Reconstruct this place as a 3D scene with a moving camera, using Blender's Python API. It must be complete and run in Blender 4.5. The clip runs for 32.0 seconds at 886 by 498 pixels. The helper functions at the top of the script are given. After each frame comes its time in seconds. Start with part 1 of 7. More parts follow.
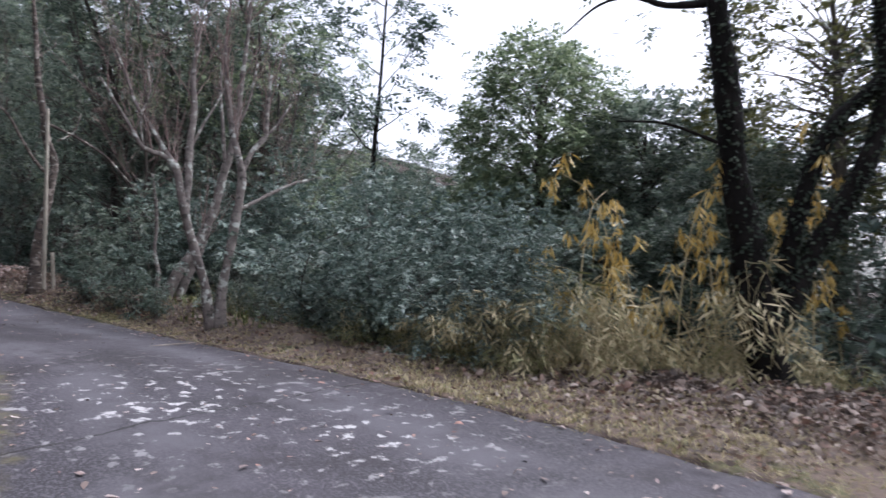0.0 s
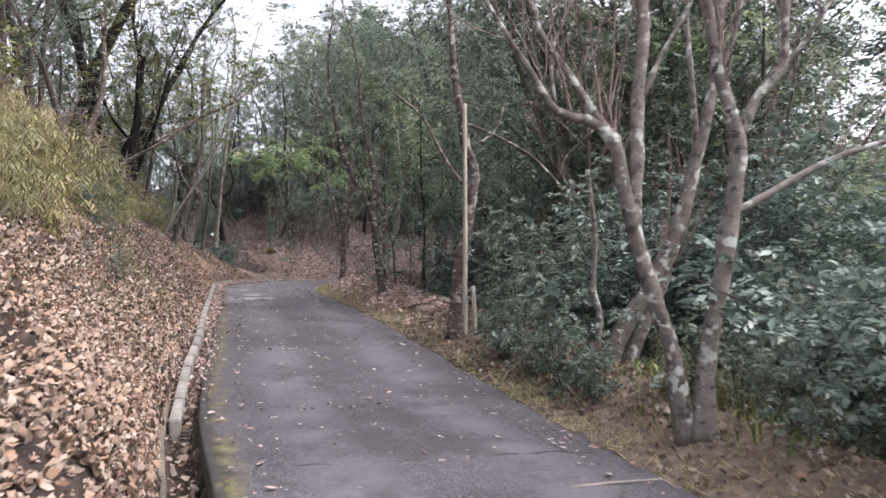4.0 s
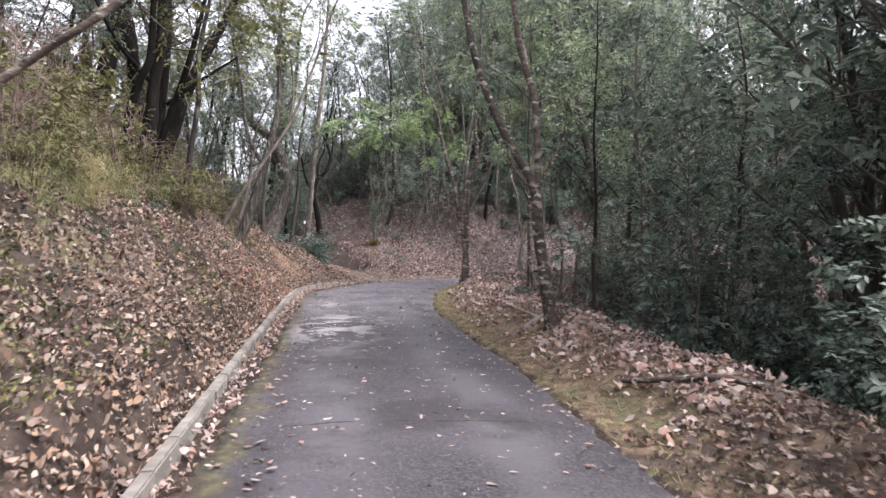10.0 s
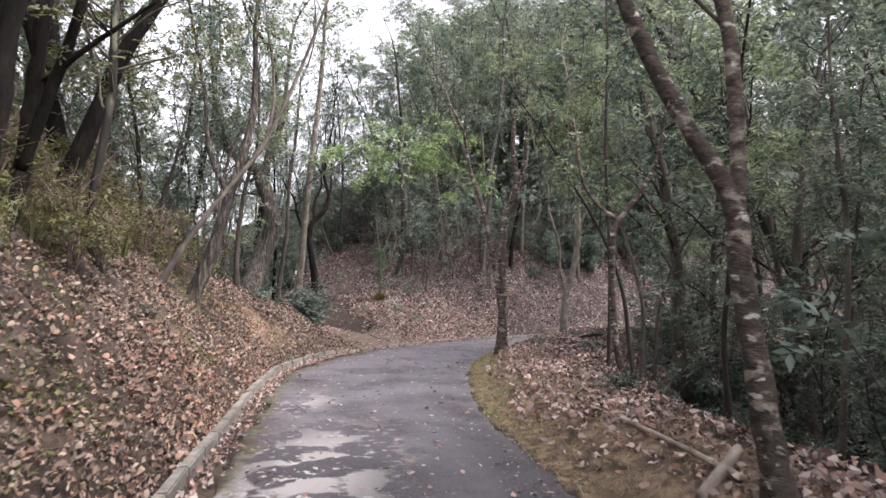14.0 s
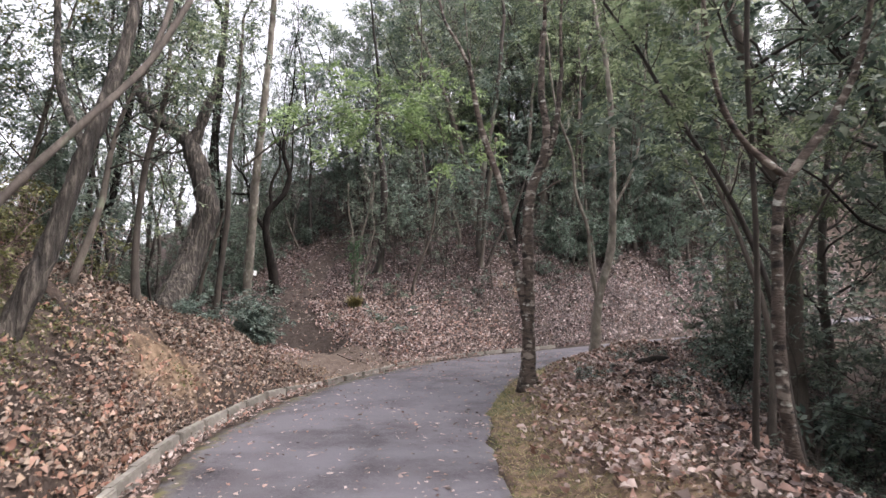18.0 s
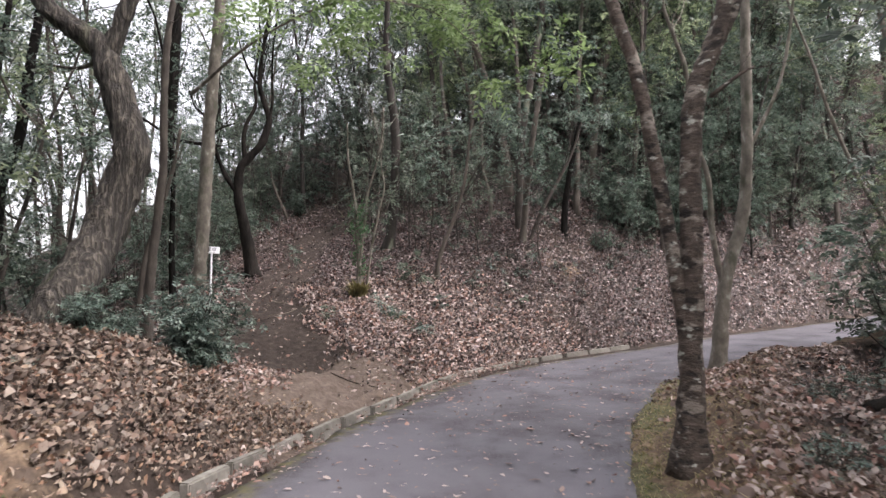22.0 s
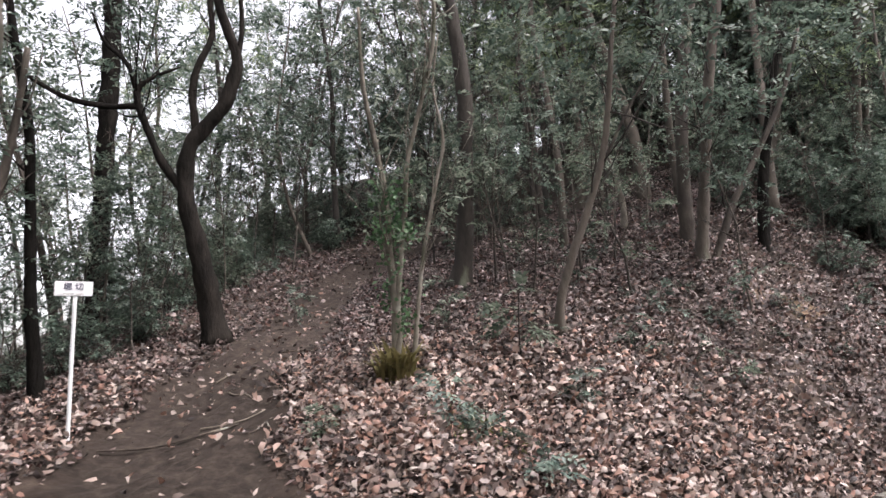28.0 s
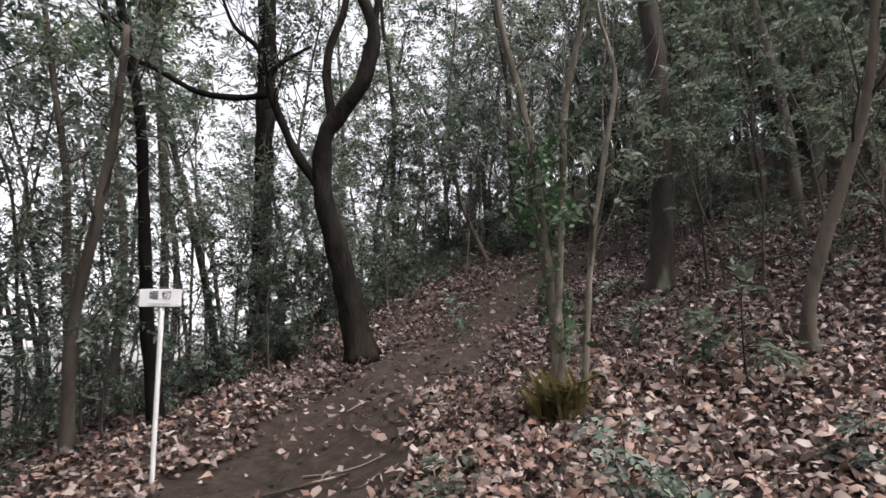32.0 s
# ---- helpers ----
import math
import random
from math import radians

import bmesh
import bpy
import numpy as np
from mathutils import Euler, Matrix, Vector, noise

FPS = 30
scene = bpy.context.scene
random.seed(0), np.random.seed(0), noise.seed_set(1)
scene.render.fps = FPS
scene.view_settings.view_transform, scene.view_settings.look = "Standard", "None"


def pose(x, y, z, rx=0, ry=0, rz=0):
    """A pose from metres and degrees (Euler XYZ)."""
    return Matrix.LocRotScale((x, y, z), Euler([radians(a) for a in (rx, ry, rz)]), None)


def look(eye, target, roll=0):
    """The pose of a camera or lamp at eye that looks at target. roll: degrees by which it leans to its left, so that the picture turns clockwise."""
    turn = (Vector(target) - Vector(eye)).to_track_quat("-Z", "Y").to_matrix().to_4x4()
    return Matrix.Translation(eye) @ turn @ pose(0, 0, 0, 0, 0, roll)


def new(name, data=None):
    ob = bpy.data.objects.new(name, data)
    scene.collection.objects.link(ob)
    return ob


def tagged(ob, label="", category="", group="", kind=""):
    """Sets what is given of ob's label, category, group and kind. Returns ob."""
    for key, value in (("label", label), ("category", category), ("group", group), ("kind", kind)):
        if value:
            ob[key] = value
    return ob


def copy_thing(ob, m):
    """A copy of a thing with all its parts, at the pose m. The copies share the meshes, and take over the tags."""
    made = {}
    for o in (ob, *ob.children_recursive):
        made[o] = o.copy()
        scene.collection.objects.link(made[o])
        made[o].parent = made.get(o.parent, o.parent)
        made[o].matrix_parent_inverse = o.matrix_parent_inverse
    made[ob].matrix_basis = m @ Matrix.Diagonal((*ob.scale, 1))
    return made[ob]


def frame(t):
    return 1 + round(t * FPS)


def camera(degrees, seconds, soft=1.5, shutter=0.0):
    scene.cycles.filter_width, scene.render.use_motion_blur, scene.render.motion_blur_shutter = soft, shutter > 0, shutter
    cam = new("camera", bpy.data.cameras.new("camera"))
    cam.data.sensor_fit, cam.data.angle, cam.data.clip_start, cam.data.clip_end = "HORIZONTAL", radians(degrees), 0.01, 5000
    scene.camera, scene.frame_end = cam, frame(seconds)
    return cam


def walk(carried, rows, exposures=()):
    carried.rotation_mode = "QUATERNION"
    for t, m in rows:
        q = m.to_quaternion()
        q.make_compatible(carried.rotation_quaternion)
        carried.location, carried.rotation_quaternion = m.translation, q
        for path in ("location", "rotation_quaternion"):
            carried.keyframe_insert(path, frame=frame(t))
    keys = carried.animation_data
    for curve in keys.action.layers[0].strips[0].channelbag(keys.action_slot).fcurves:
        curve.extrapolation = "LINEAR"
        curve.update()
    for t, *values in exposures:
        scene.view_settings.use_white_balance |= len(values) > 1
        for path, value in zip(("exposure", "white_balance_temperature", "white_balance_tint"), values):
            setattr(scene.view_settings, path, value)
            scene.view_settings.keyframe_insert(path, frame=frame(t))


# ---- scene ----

cam = camera(65.0, 32.0, soft=1.5, shutter=0.45)
PATH = [
    (0, (-0.091, -3.317, 0.484), (1.356, -1.940, 0.591), 0.02),
    (0.5, (0.259, -2.950, 0.499), (1.565, -1.440, 0.626), 0.25),
    (1, (0.601, -2.541, 0.515), (1.734, -0.899, 0.661), 0.42),
    (1.5, (0.934, -2.084, 0.568), (1.936, -0.359, 0.720), 0.46),
    (2, (1.228, -1.564, 0.648), (2.078, 0.241, 0.796), 0.40),
    (2.5, (1.445, -1.048, 0.724), (2.181, 0.806, 0.875), 0.59),
    (3, (1.646, -0.441, 0.773), (2.223, 1.468, 0.920), 0.49),
    (3.5, (1.827, 0.140, 0.835), (2.267, 2.085, 0.983), 0.70),
    (4, (1.951, 0.726, 0.888), (2.295, 2.691, 1.032), 0.59),
    (4.5, (2.043, 1.264, 0.945), (2.328, 3.239, 1.087), 0.60),
    (6.5, (1.977, 3.391, 1.157), (2.071, 5.385, 1.271), 1.19),
    (7, (1.986, 3.966, 1.204), (2.057, 5.962, 1.309), 0.94),
    (7.5, (1.995, 4.588, 1.265), (2.040, 6.585, 1.366), 0.99),
    (8, (1.954, 5.180, 1.354), (1.987, 7.177, 1.448), 0.88),
    (8.5, (1.927, 5.808, 1.406), (1.961, 7.806, 1.503), 0.86),
    (9, (1.886, 6.387, 1.441), (1.921, 8.384, 1.539), 0.85),
    (9.5, (1.845, 6.925, 1.494), (1.880, 8.923, 1.592), 0.92),
    (10, (1.755, 7.484, 1.547), (1.792, 9.482, 1.644), 0.89),
    (10.5, (1.721, 8.082, 1.604), (1.754, 10.079, 1.706), 0.93),
    (11, (1.687, 8.686, 1.685), (1.716, 10.684, 1.787), 0.75),
    (11.5, (1.664, 9.314, 1.742), (1.696, 11.311, 1.856), 0.73),
    (12, (1.593, 9.850, 1.791), (1.625, 11.845, 1.917), 0.61),
    (12.5, (1.530, 10.471, 1.858), (1.554, 12.466, 2.002), 0.58),
    (13, (1.423, 11.050, 1.911), (1.433, 13.041, 2.094), 0.51),
    (13.5, (1.355, 11.627, 1.948), (1.365, 13.616, 2.158), 0.44),
    (14, (1.285, 12.146, 1.986), (1.310, 14.132, 2.220), 0.56),
    (14.5, (1.239, 12.769, 2.051), (1.276, 14.753, 2.301), 0.32),
    (16.5, (1.102, 15.143, 2.299), (1.175, 17.127, 2.539), 0.01),
    (17, (1.102, 15.712, 2.359), (1.177, 17.697, 2.592), -0.06),
    (17.5, (1.126, 16.326, 2.420), (1.199, 18.312, 2.644), -0.21),
    (18, (1.102, 16.866, 2.475), (1.180, 18.852, 2.692), -0.26),
    (18.5, (1.046, 17.511, 2.518), (1.130, 19.498, 2.738), -0.24),
    (19, (1.004, 18.121, 2.576), (1.095, 20.107, 2.795), -0.27),
    (19.5, (0.903, 18.711, 2.640), (0.994, 20.697, 2.852), -0.33),
    (20, (0.846, 19.364, 2.694), (0.931, 21.352, 2.899), -0.19),
    (20.5, (0.736, 19.984, 2.714), (0.824, 21.974, 2.899), -0.28),
    (21, (0.745, 20.629, 2.747), (0.829, 22.620, 2.922), -0.31),
    (21.5, (0.702, 21.165, 2.795), (0.779, 23.157, 2.953), -0.41),
    (22, (0.691, 21.828, 2.839), (0.757, 23.821, 2.988), -0.57),
    (22.5, (0.664, 22.439, 2.858), (0.706, 24.434, 3.002), -0.98),
    (23, (0.591, 23.168, 2.837), (0.609, 25.162, 2.982), -1.04),
    (23.5, (0.468, 23.777, 2.830), (0.467, 25.771, 2.980), -0.87),
    (24, (0.406, 24.390, 2.852), (0.408, 26.384, 3.002), -0.93),
    (24.5, (0.379, 24.999, 2.899), (0.370, 26.993, 3.050), -0.93),
    (25, (0.370, 25.569, 2.923), (0.347, 27.562, 3.096), -0.96),
    (25.5, (0.307, 26.164, 2.975), (0.280, 28.155, 3.162), -0.91),
    (27.5, (0.326, 28.351, 3.026), (0.195, 30.324, 3.332), -2.28),
    (28, (0.433, 28.725, 3.045), (0.287, 30.693, 3.369), -2.53),
    (28.5, (0.575, 29.016, 3.076), (0.403, 30.978, 3.423), -2.50),
    (29, (0.674, 29.245, 3.124), (0.418, 31.196, 3.483), -2.35),
    (29.5, (0.674, 29.428, 3.159), (0.318, 31.361, 3.528), -2.12),
    (30, (0.698, 29.482, 3.158), (0.238, 31.390, 3.545), -1.94),
    (30.5, (0.706, 29.502, 3.159), (0.157, 31.383, 3.560), -1.74),
    (31, (0.672, 29.561, 3.145), (0.059, 31.421, 3.551), -1.60),
    (31.5, (0.521, 29.931, 3.136), (-0.163, 31.769, 3.529), -1.54),
    (32, (0.470, 30.427, 3.150), (-0.238, 32.258, 3.532), -1.54),
]
walk(cam, [(t, look(eye, target, roll)) for t, eye, target, roll in PATH],
     exposures=[(0.0, 1.3, 5850, 18), (2.0, 1.66, 6050, 19), (4.0, 1.88, 6300, 19), (7.0, 2.25, 6330, 19), (9.5, 2.16, 6350, 19), (14, 2.08, 6550, 19), (20, 1.97, 6550, 18), (23, 1.96, 6580, 17), (25, 2.1, 6600, 17), (28, 1.97, 6600, 17), (30, 1.78, 6650, 16), (31, 1.6, 6650, 16), (32, 1.5, 6680, 16)])

# ---- light: a bright overcast sky and a weak wide sun ----
SUN_UP, SUN_TURN = 55.0, 120.0
world = bpy.data.worlds.new("overcast")
scene.world = world
world.use_nodes = True
_n, _l = world.node_tree.nodes, world.node_tree.links
sky = _n.new("ShaderNodeTexSky")
sky.sky_type, sky.sun_disc = "NISHITA", False
sky.sun_elevation, sky.sun_rotation = radians(SUN_UP), radians(SUN_TURN)
sky.air_density, sky.dust_density, sky.ozone_density = 1.0, 4.0, 1.0
cloud = _n.new("ShaderNodeHueSaturation")
cloud.inputs["Saturation"].default_value, cloud.inputs["Value"].default_value = 0.22, 1.0
_l.new(sky.outputs["Color"], cloud.inputs["Color"])
_l.new(cloud.outputs["Color"], _n["Background"].inputs["Color"])
_n["Background"].inputs["Strength"].default_value = 0.15
sun = new("sun", bpy.data.lights.new("sun", "SUN"))
sun.data.energy, sun.data.angle, sun.data.color = 0.5, radians(25), (1.0, 0.95, 0.9)
sun.matrix_world = pose(0, 0, 30, 90 - SUN_UP, 0, 180 - SUN_TURN)


# ---- materials ----
def material(name, colours, rough=0.8, scale=3.0, detail=6.0, bump=0.0, bump_scale=40.0, random=0.0, leaf=0.0, metal=0.0, spots=None, stretch=(1, 1, 1), spec=0.5, island=False):
    """A node material: a ramp of colours over two scales of noise, some relief, and what varies from piece to piece."""
    m = bpy.data.materials.new(name)
    m.use_nodes = True
    n, l = m.node_tree.nodes, m.node_tree.links
    n.clear()
    out = n.new("ShaderNodeOutputMaterial")
    shader = n.new("ShaderNodeBsdfPrincipled")
    shader.inputs["Roughness"].default_value = rough
    shader.inputs["Metallic"].default_value = metal
    shader.inputs["Specular IOR Level"].default_value = spec
    where = n.new("ShaderNodeTexCoord")
    fit = n.new("ShaderNodeMapping")
    fit.inputs["Scale"].default_value = stretch
    l.new(where.outputs["Object"], fit.inputs["Vector"])
    coarse = n.new("ShaderNodeTexNoise")
    coarse.inputs["Scale"].default_value, coarse.inputs["Detail"].default_value, coarse.inputs["Roughness"].default_value = scale, detail, 0.65
    l.new(fit.outputs["Vector"], coarse.inputs["Vector"])
    value = coarse.outputs["Fac"]
    if random:
        vary = n.new("ShaderNodeNewGeometry") if island else n.new("ShaderNodeObjectInfo")
        mix = n.new("ShaderNodeMix")
        mix.inputs["Factor"].default_value = random
        l.new(value, mix.inputs["A"])
        l.new(vary.outputs["Random Per Island" if island else "Random"], mix.inputs["B"])
        value = mix.outputs["Result"]
    band = n.new("ShaderNodeValToRGB")
    while len(band.color_ramp.elements) < len(colours):
        band.color_ramp.elements.new(0.5)
    lo, hi = (0.02, 0.98) if random > 0.5 else (0.3, 0.7)
    for k, (element, colour) in enumerate(zip(band.color_ramp.elements, colours)):
        element.position = lo + (hi - lo) * k / max(1, len(colours) - 1)
        element.color = (*colour, 1)
    l.new(value, band.inputs["Fac"])
    tone = band.outputs["Color"]
    for colour, size, amount in spots if isinstance(spots, list) else [spots] if spots else []:
        blot = n.new("ShaderNodeTexNoise")
        blot.inputs["Scale"].default_value, blot.inputs["Detail"].default_value = size, 5
        l.new(fit.outputs["Vector"], blot.inputs["Vector"])
        cut = n.new("ShaderNodeMapRange")
        cut.inputs["From Min"].default_value, cut.inputs["From Max"].default_value = 1 - amount, 1 - amount + 0.07
        l.new(blot.outputs["Fac"], cut.inputs["Value"])
        over = n.new("ShaderNodeMix")
        over.data_type = "RGBA"
        over.inputs["B"].default_value = (*colour, 1)
        l.new(cut.outputs["Result"], over.inputs["Factor"])
        l.new(tone, over.inputs["A"])
        tone = over.outputs["Result"]
    l.new(tone, shader.inputs["Base Color"])
    if bump:
        fine = n.new("ShaderNodeTexNoise")
        fine.inputs["Scale"].default_value, fine.inputs["Detail"].default_value = bump_scale, 6
        l.new(fit.outputs["Vector"], fine.inputs["Vector"])
        relief = n.new("ShaderNodeBump")
        relief.inputs["Strength"].default_value, relief.inputs["Distance"].default_value = min(1, bump * 20), bump
        l.new(fine.outputs["Fac"], relief.inputs["Height"])
        l.new(relief.outputs["Normal"], shader.inputs["Normal"])
    end = shader.outputs["BSDF"]
    if leaf:
        glow = n.new("ShaderNodeBsdfTranslucent")
        l.new(tone, glow.inputs["Color"])
        both = n.new("ShaderNodeMixShader")
        both.inputs["Fac"].default_value = leaf
        l.new(end, both.inputs[1])
        l.new(glow.outputs["BSDF"], both.inputs[2])
        end = both.outputs["Shader"]
    l.new(end, out.inputs["Surface"])
    return m


M = {
    "concrete": material("weathered concrete", [(0.09108, 0.08467, 0.07027), (0.1904, 0.178, 0.1546), (0.3146, 0.2972, 0.2635)], 0.9, 5, 8, 0.003, 60, random=0.1, spots=((0.09, 0.095, 0.045), 4, 0.36)),
    "litter": material("dry fallen leaves", [(0.03028, 0.023, 0.0192), (0.0757, 0.055, 0.0432), (0.2019, 0.148, 0.1171), (0.09085, 0.065, 0.05088), (0.2378, 0.1862, 0.1496), (0.1918, 0.105, 0.07104), (0.05047, 0.037, 0.02976), (0.3529, 0.2964, 0.2481), (0.1312, 0.09, 0.06912)], 0.75, 20, 2, random=0.92, island=True, leaf=0.12),
    "pale_litter": material("bleached fallen leaves", [(0.1089, 0.07997, 0.06853), (0.2672, 0.1999, 0.1744), (0.4751, 0.4048, 0.3685), (0.3365, 0.1949, 0.1505), (0.1782, 0.125, 0.1039)], 0.7, 20, 2, random=0.92, island=True, leaf=0.1),
    "bark_grey": material("grey bark with pale lichen", [(0.06, 0.05, 0.043), (0.13, 0.11, 0.098), (0.22, 0.195, 0.175)], 0.9, 9, 8, 0.02, 34, random=0.15, spots=[((0.36, 0.37, 0.33), 7, 0.44), ((0.045, 0.04, 0.034), 11, 0.42)], stretch=(1, 1, 1.2)),
    "bark_brown": material("brown banded bark", [(0.025, 0.02, 0.01625), (0.06875, 0.0525, 0.0425), (0.15, 0.1175, 0.09625)], 0.9, 11, 8, 0.03, 34, random=0.15, spots=[((0.2375, 0.2063, 0.175), 5.5, 0.44), ((0.4125, 0.4125, 0.3625), 10, 0.39), ((0.02, 0.01625, 0.01375), 8, 0.43)], stretch=(0.85, 0.85, 1.7)),
    # near-black: the unlit side of trunks before bright sky, put into the colour
    "bark_dark": material("near-black bark", [(0.004, 0.0036, 0.0032), (0.010, 0.0088, 0.0078), (0.026, 0.022, 0.019)], 0.95, 8, 8, 0.03, 26, random=0.2, stretch=(1, 1, 0.35), spec=0.12),
    "bark_pale": material("pale mottled bark", [(0.06, 0.052, 0.042), (0.15, 0.132, 0.108), (0.27, 0.245, 0.21)], 0.88, 8, 8, 0.016, 34, random=0.15, spots=[((0.075, 0.075, 0.052), 3.4, 0.44), ((0.33, 0.33, 0.28), 8, 0.38)], stretch=(1, 1, 0.6)),
    "bark_wood": material("woodland bark", [(0.01716, 0.01404, 0.0117), (0.0429, 0.0351, 0.02886), (0.0936, 0.078, 0.06396)], 0.9, 7, 8, 0.025, 24, random=0.35, spots=((0.1326, 0.1404, 0.1014), 2.5, 0.4), stretch=(1, 1, 0.4)),
    "twig": material("bare reddish twigs", [(0.09, 0.06, 0.05), (0.17, 0.12, 0.105), (0.24, 0.19, 0.17)], 0.85, 9, 4),
    "leaf_dark": material("glossy dark evergreen leaves", [(0.03629, 0.05923, 0.04694), (0.07258, 0.111, 0.08546), (0.121, 0.1665, 0.1275), (0.1814, 0.2282, 0.1831)], 0.4, 1.7, 3, random=0.5, island=True, leaf=0.36, spec=0.5),
    "leaf_mid": material("green evergreen leaves", [(0.05174, 0.07666, 0.05845), (0.0924, 0.1256, 0.09298), (0.154, 0.191, 0.1421), (0.2341, 0.2702, 0.2098)], 0.4, 1.7, 3, random=0.5, island=True, leaf=0.52),
    "leaf_light": material("bright yellow-green leaves", [(0.09471, 0.149, 0.05265), (0.161, 0.2394, 0.08951), (0.2273, 0.3192, 0.1369), (0.3126, 0.415, 0.2001)], 0.5, 1.7, 3, random=0.5, island=True, leaf=0.4),
    "leaf_olive": material("olive leaves", [(0.0575, 0.0667, 0.0253), (0.1092, 0.115, 0.04025), (0.1725, 0.1667, 0.06325)], 0.5, 1.7, 3, random=0.5, island=True, leaf=0.3),
    "leaf_ivy": material("fresh ivy leaves", [(0.0375, 0.0864, 0.0375), (0.06375, 0.1368, 0.06), (0.105, 0.1944, 0.09)], 0.45, 1.7, 3, random=0.5, island=True, leaf=0.3),
    "reed": material("dry straw-coloured bamboo grass", [(0.20, 0.17, 0.085), (0.36, 0.30, 0.16), (0.50, 0.43, 0.26), (0.24, 0.25, 0.10)], 0.6, 10, 2, random=0.9, island=True, leaf=0.3),
    "reed_dull": material("dull golden bamboo grass", [(0.126, 0.11, 0.05), (0.234, 0.2, 0.09), (0.324, 0.28, 0.13), (0.153, 0.16, 0.065)], 0.6, 10, 2, random=0.9, island=True, leaf=0.3),
    "reed_gold": material("golden hanging bamboo leaves", [(0.30, 0.20, 0.05), (0.48, 0.34, 0.09), (0.58, 0.43, 0.16)], 0.55, 10, 2, random=0.9, island=True, leaf=0.3),
    "sedge": material("green grass blades", [(0.06, 0.085, 0.025), (0.11, 0.14, 0.04), (0.19, 0.20, 0.06)], 0.55, 10, 2, random=0.9, island=True, leaf=0.3),
    "old_wood": material("weathered grey wood", [(0.15, 0.13, 0.10), (0.28, 0.25, 0.20), (0.40, 0.37, 0.31)], 0.85, 5, 8, 0.004, 60, stretch=(4, 4, 0.5)),
    "log_wood": material("pale barked dead wood", [(0.12, 0.098, 0.078), (0.23, 0.195, 0.16), (0.34, 0.30, 0.25)], 0.85, 5, 8, 0.006, 40),
    "bark_furrowed": material("thick furrowed bark", [(0.008, 0.007, 0.006), (0.032, 0.027, 0.022), (0.15, 0.13, 0.108)], 0.92, 17, 6, 0.09, 17, spots=((0.06, 0.062, 0.036), 2.2, 0.36), stretch=(1, 1, 0.16)),
    "leaf_fresh": material("light green leaves", [(0.08885, 0.1269, 0.07121), (0.1523, 0.203, 0.1127), (0.2285, 0.2855, 0.1602), (0.33, 0.387, 0.2374)], 0.4, 1.7, 3, random=0.5, island=True, leaf=0.45),
    "leaf_camellia": material("glossy blue-green leaves", [(0.0486, 0.0783, 0.0663), (0.0918, 0.135, 0.1105), (0.1485, 0.2025, 0.1638), (0.216, 0.27, 0.2236)], 0.4, 1.7, 3, random=0.5, island=True, leaf=0.22),
    "scrub_leaf": material("dull olive-brown scrub leaves", [(0.055, 0.05544, 0.0253), (0.11, 0.1122, 0.0483), (0.176, 0.1914, 0.069), (0.242, 0.2442, 0.115)], 0.6, 1.7, 3, random=0.5, island=True, leaf=0.3),
    "tan_litter": material("tan fallen leaves", [(0.08892, 0.06208, 0.04357), (0.247, 0.1746, 0.123), (0.3399, 0.2545, 0.1873), (0.2865, 0.1746, 0.1114), (0.168, 0.1145, 0.0823), (0.3994, 0.3253, 0.2581), (0.2766, 0.194, 0.1375)], 0.75, 20, 2, random=0.92, island=True, leaf=0.12),
    # many dark entries: canopy shade on the hill is partly in these colours
    "hill_litter": material("dark and pinkish fallen leaves", [(0.012, 0.009545, 0.008755), (0.02999, 0.0221, 0.02079), (0.09996, 0.06832, 0.06129), (0.01999, 0.01507, 0.01423), (0.2399, 0.1758, 0.1641), (0.04198, 0.02914, 0.02736), (0.01999, 0.01507, 0.01423), (0.1399, 0.07334, 0.05909), (0.02999, 0.0221, 0.0197), (0.4298, 0.3567, 0.3392), (0.04198, 0.02813, 0.02517)], 0.6, 20, 2, random=0.92, island=True, leaf=0.12),
    "red_litter": material("rust-red fallen leaves", [(0.10, 0.05, 0.035), (0.26, 0.135, 0.095), (0.36, 0.23, 0.175), (0.19, 0.085, 0.055), (0.42, 0.31, 0.25)], 0.75, 20, 2, random=0.92, island=True, leaf=0.12),
    "stained_concrete": material("concrete stained brown by leaves", [(0.05, 0.042, 0.033), (0.115, 0.096, 0.076), (0.20, 0.17, 0.138)], 0.9, 4, 8, 0.004, 60, spots=((0.085, 0.08, 0.035), 4, 0.42)),
    # near-black base: the shade inside the gutter is in the colour; mossy spots besides
    "shaded_concrete": material("shade-darkened concrete", [(0.012, 0.011, 0.010), (0.026, 0.023, 0.02), (0.05, 0.046, 0.036)], 0.9, 6, 6, 0.004, 60, spots=((0.11, 0.11, 0.03), 5, 0.34)),
    "creeper": material("dark creeper leaves", [(0.012, 0.018, 0.012), (0.024, 0.033, 0.021), (0.045, 0.055, 0.036)], 0.75, 12, 2, random=0.9, island=True, leaf=0.1, spec=0.2),
    "white_paint": material("white painted sign", [(0.74, 0.75, 0.77), (0.80, 0.81, 0.83)], 0.45, 3, 3),
    "ink": material("dark sign lettering", [(0.012, 0.016, 0.06), (0.018, 0.022, 0.07)], 0.6, 3, 2),
}


JOINTS = (1.6, 5.1, 10.5, 12.7, 15.8, 20.2, 24.0)


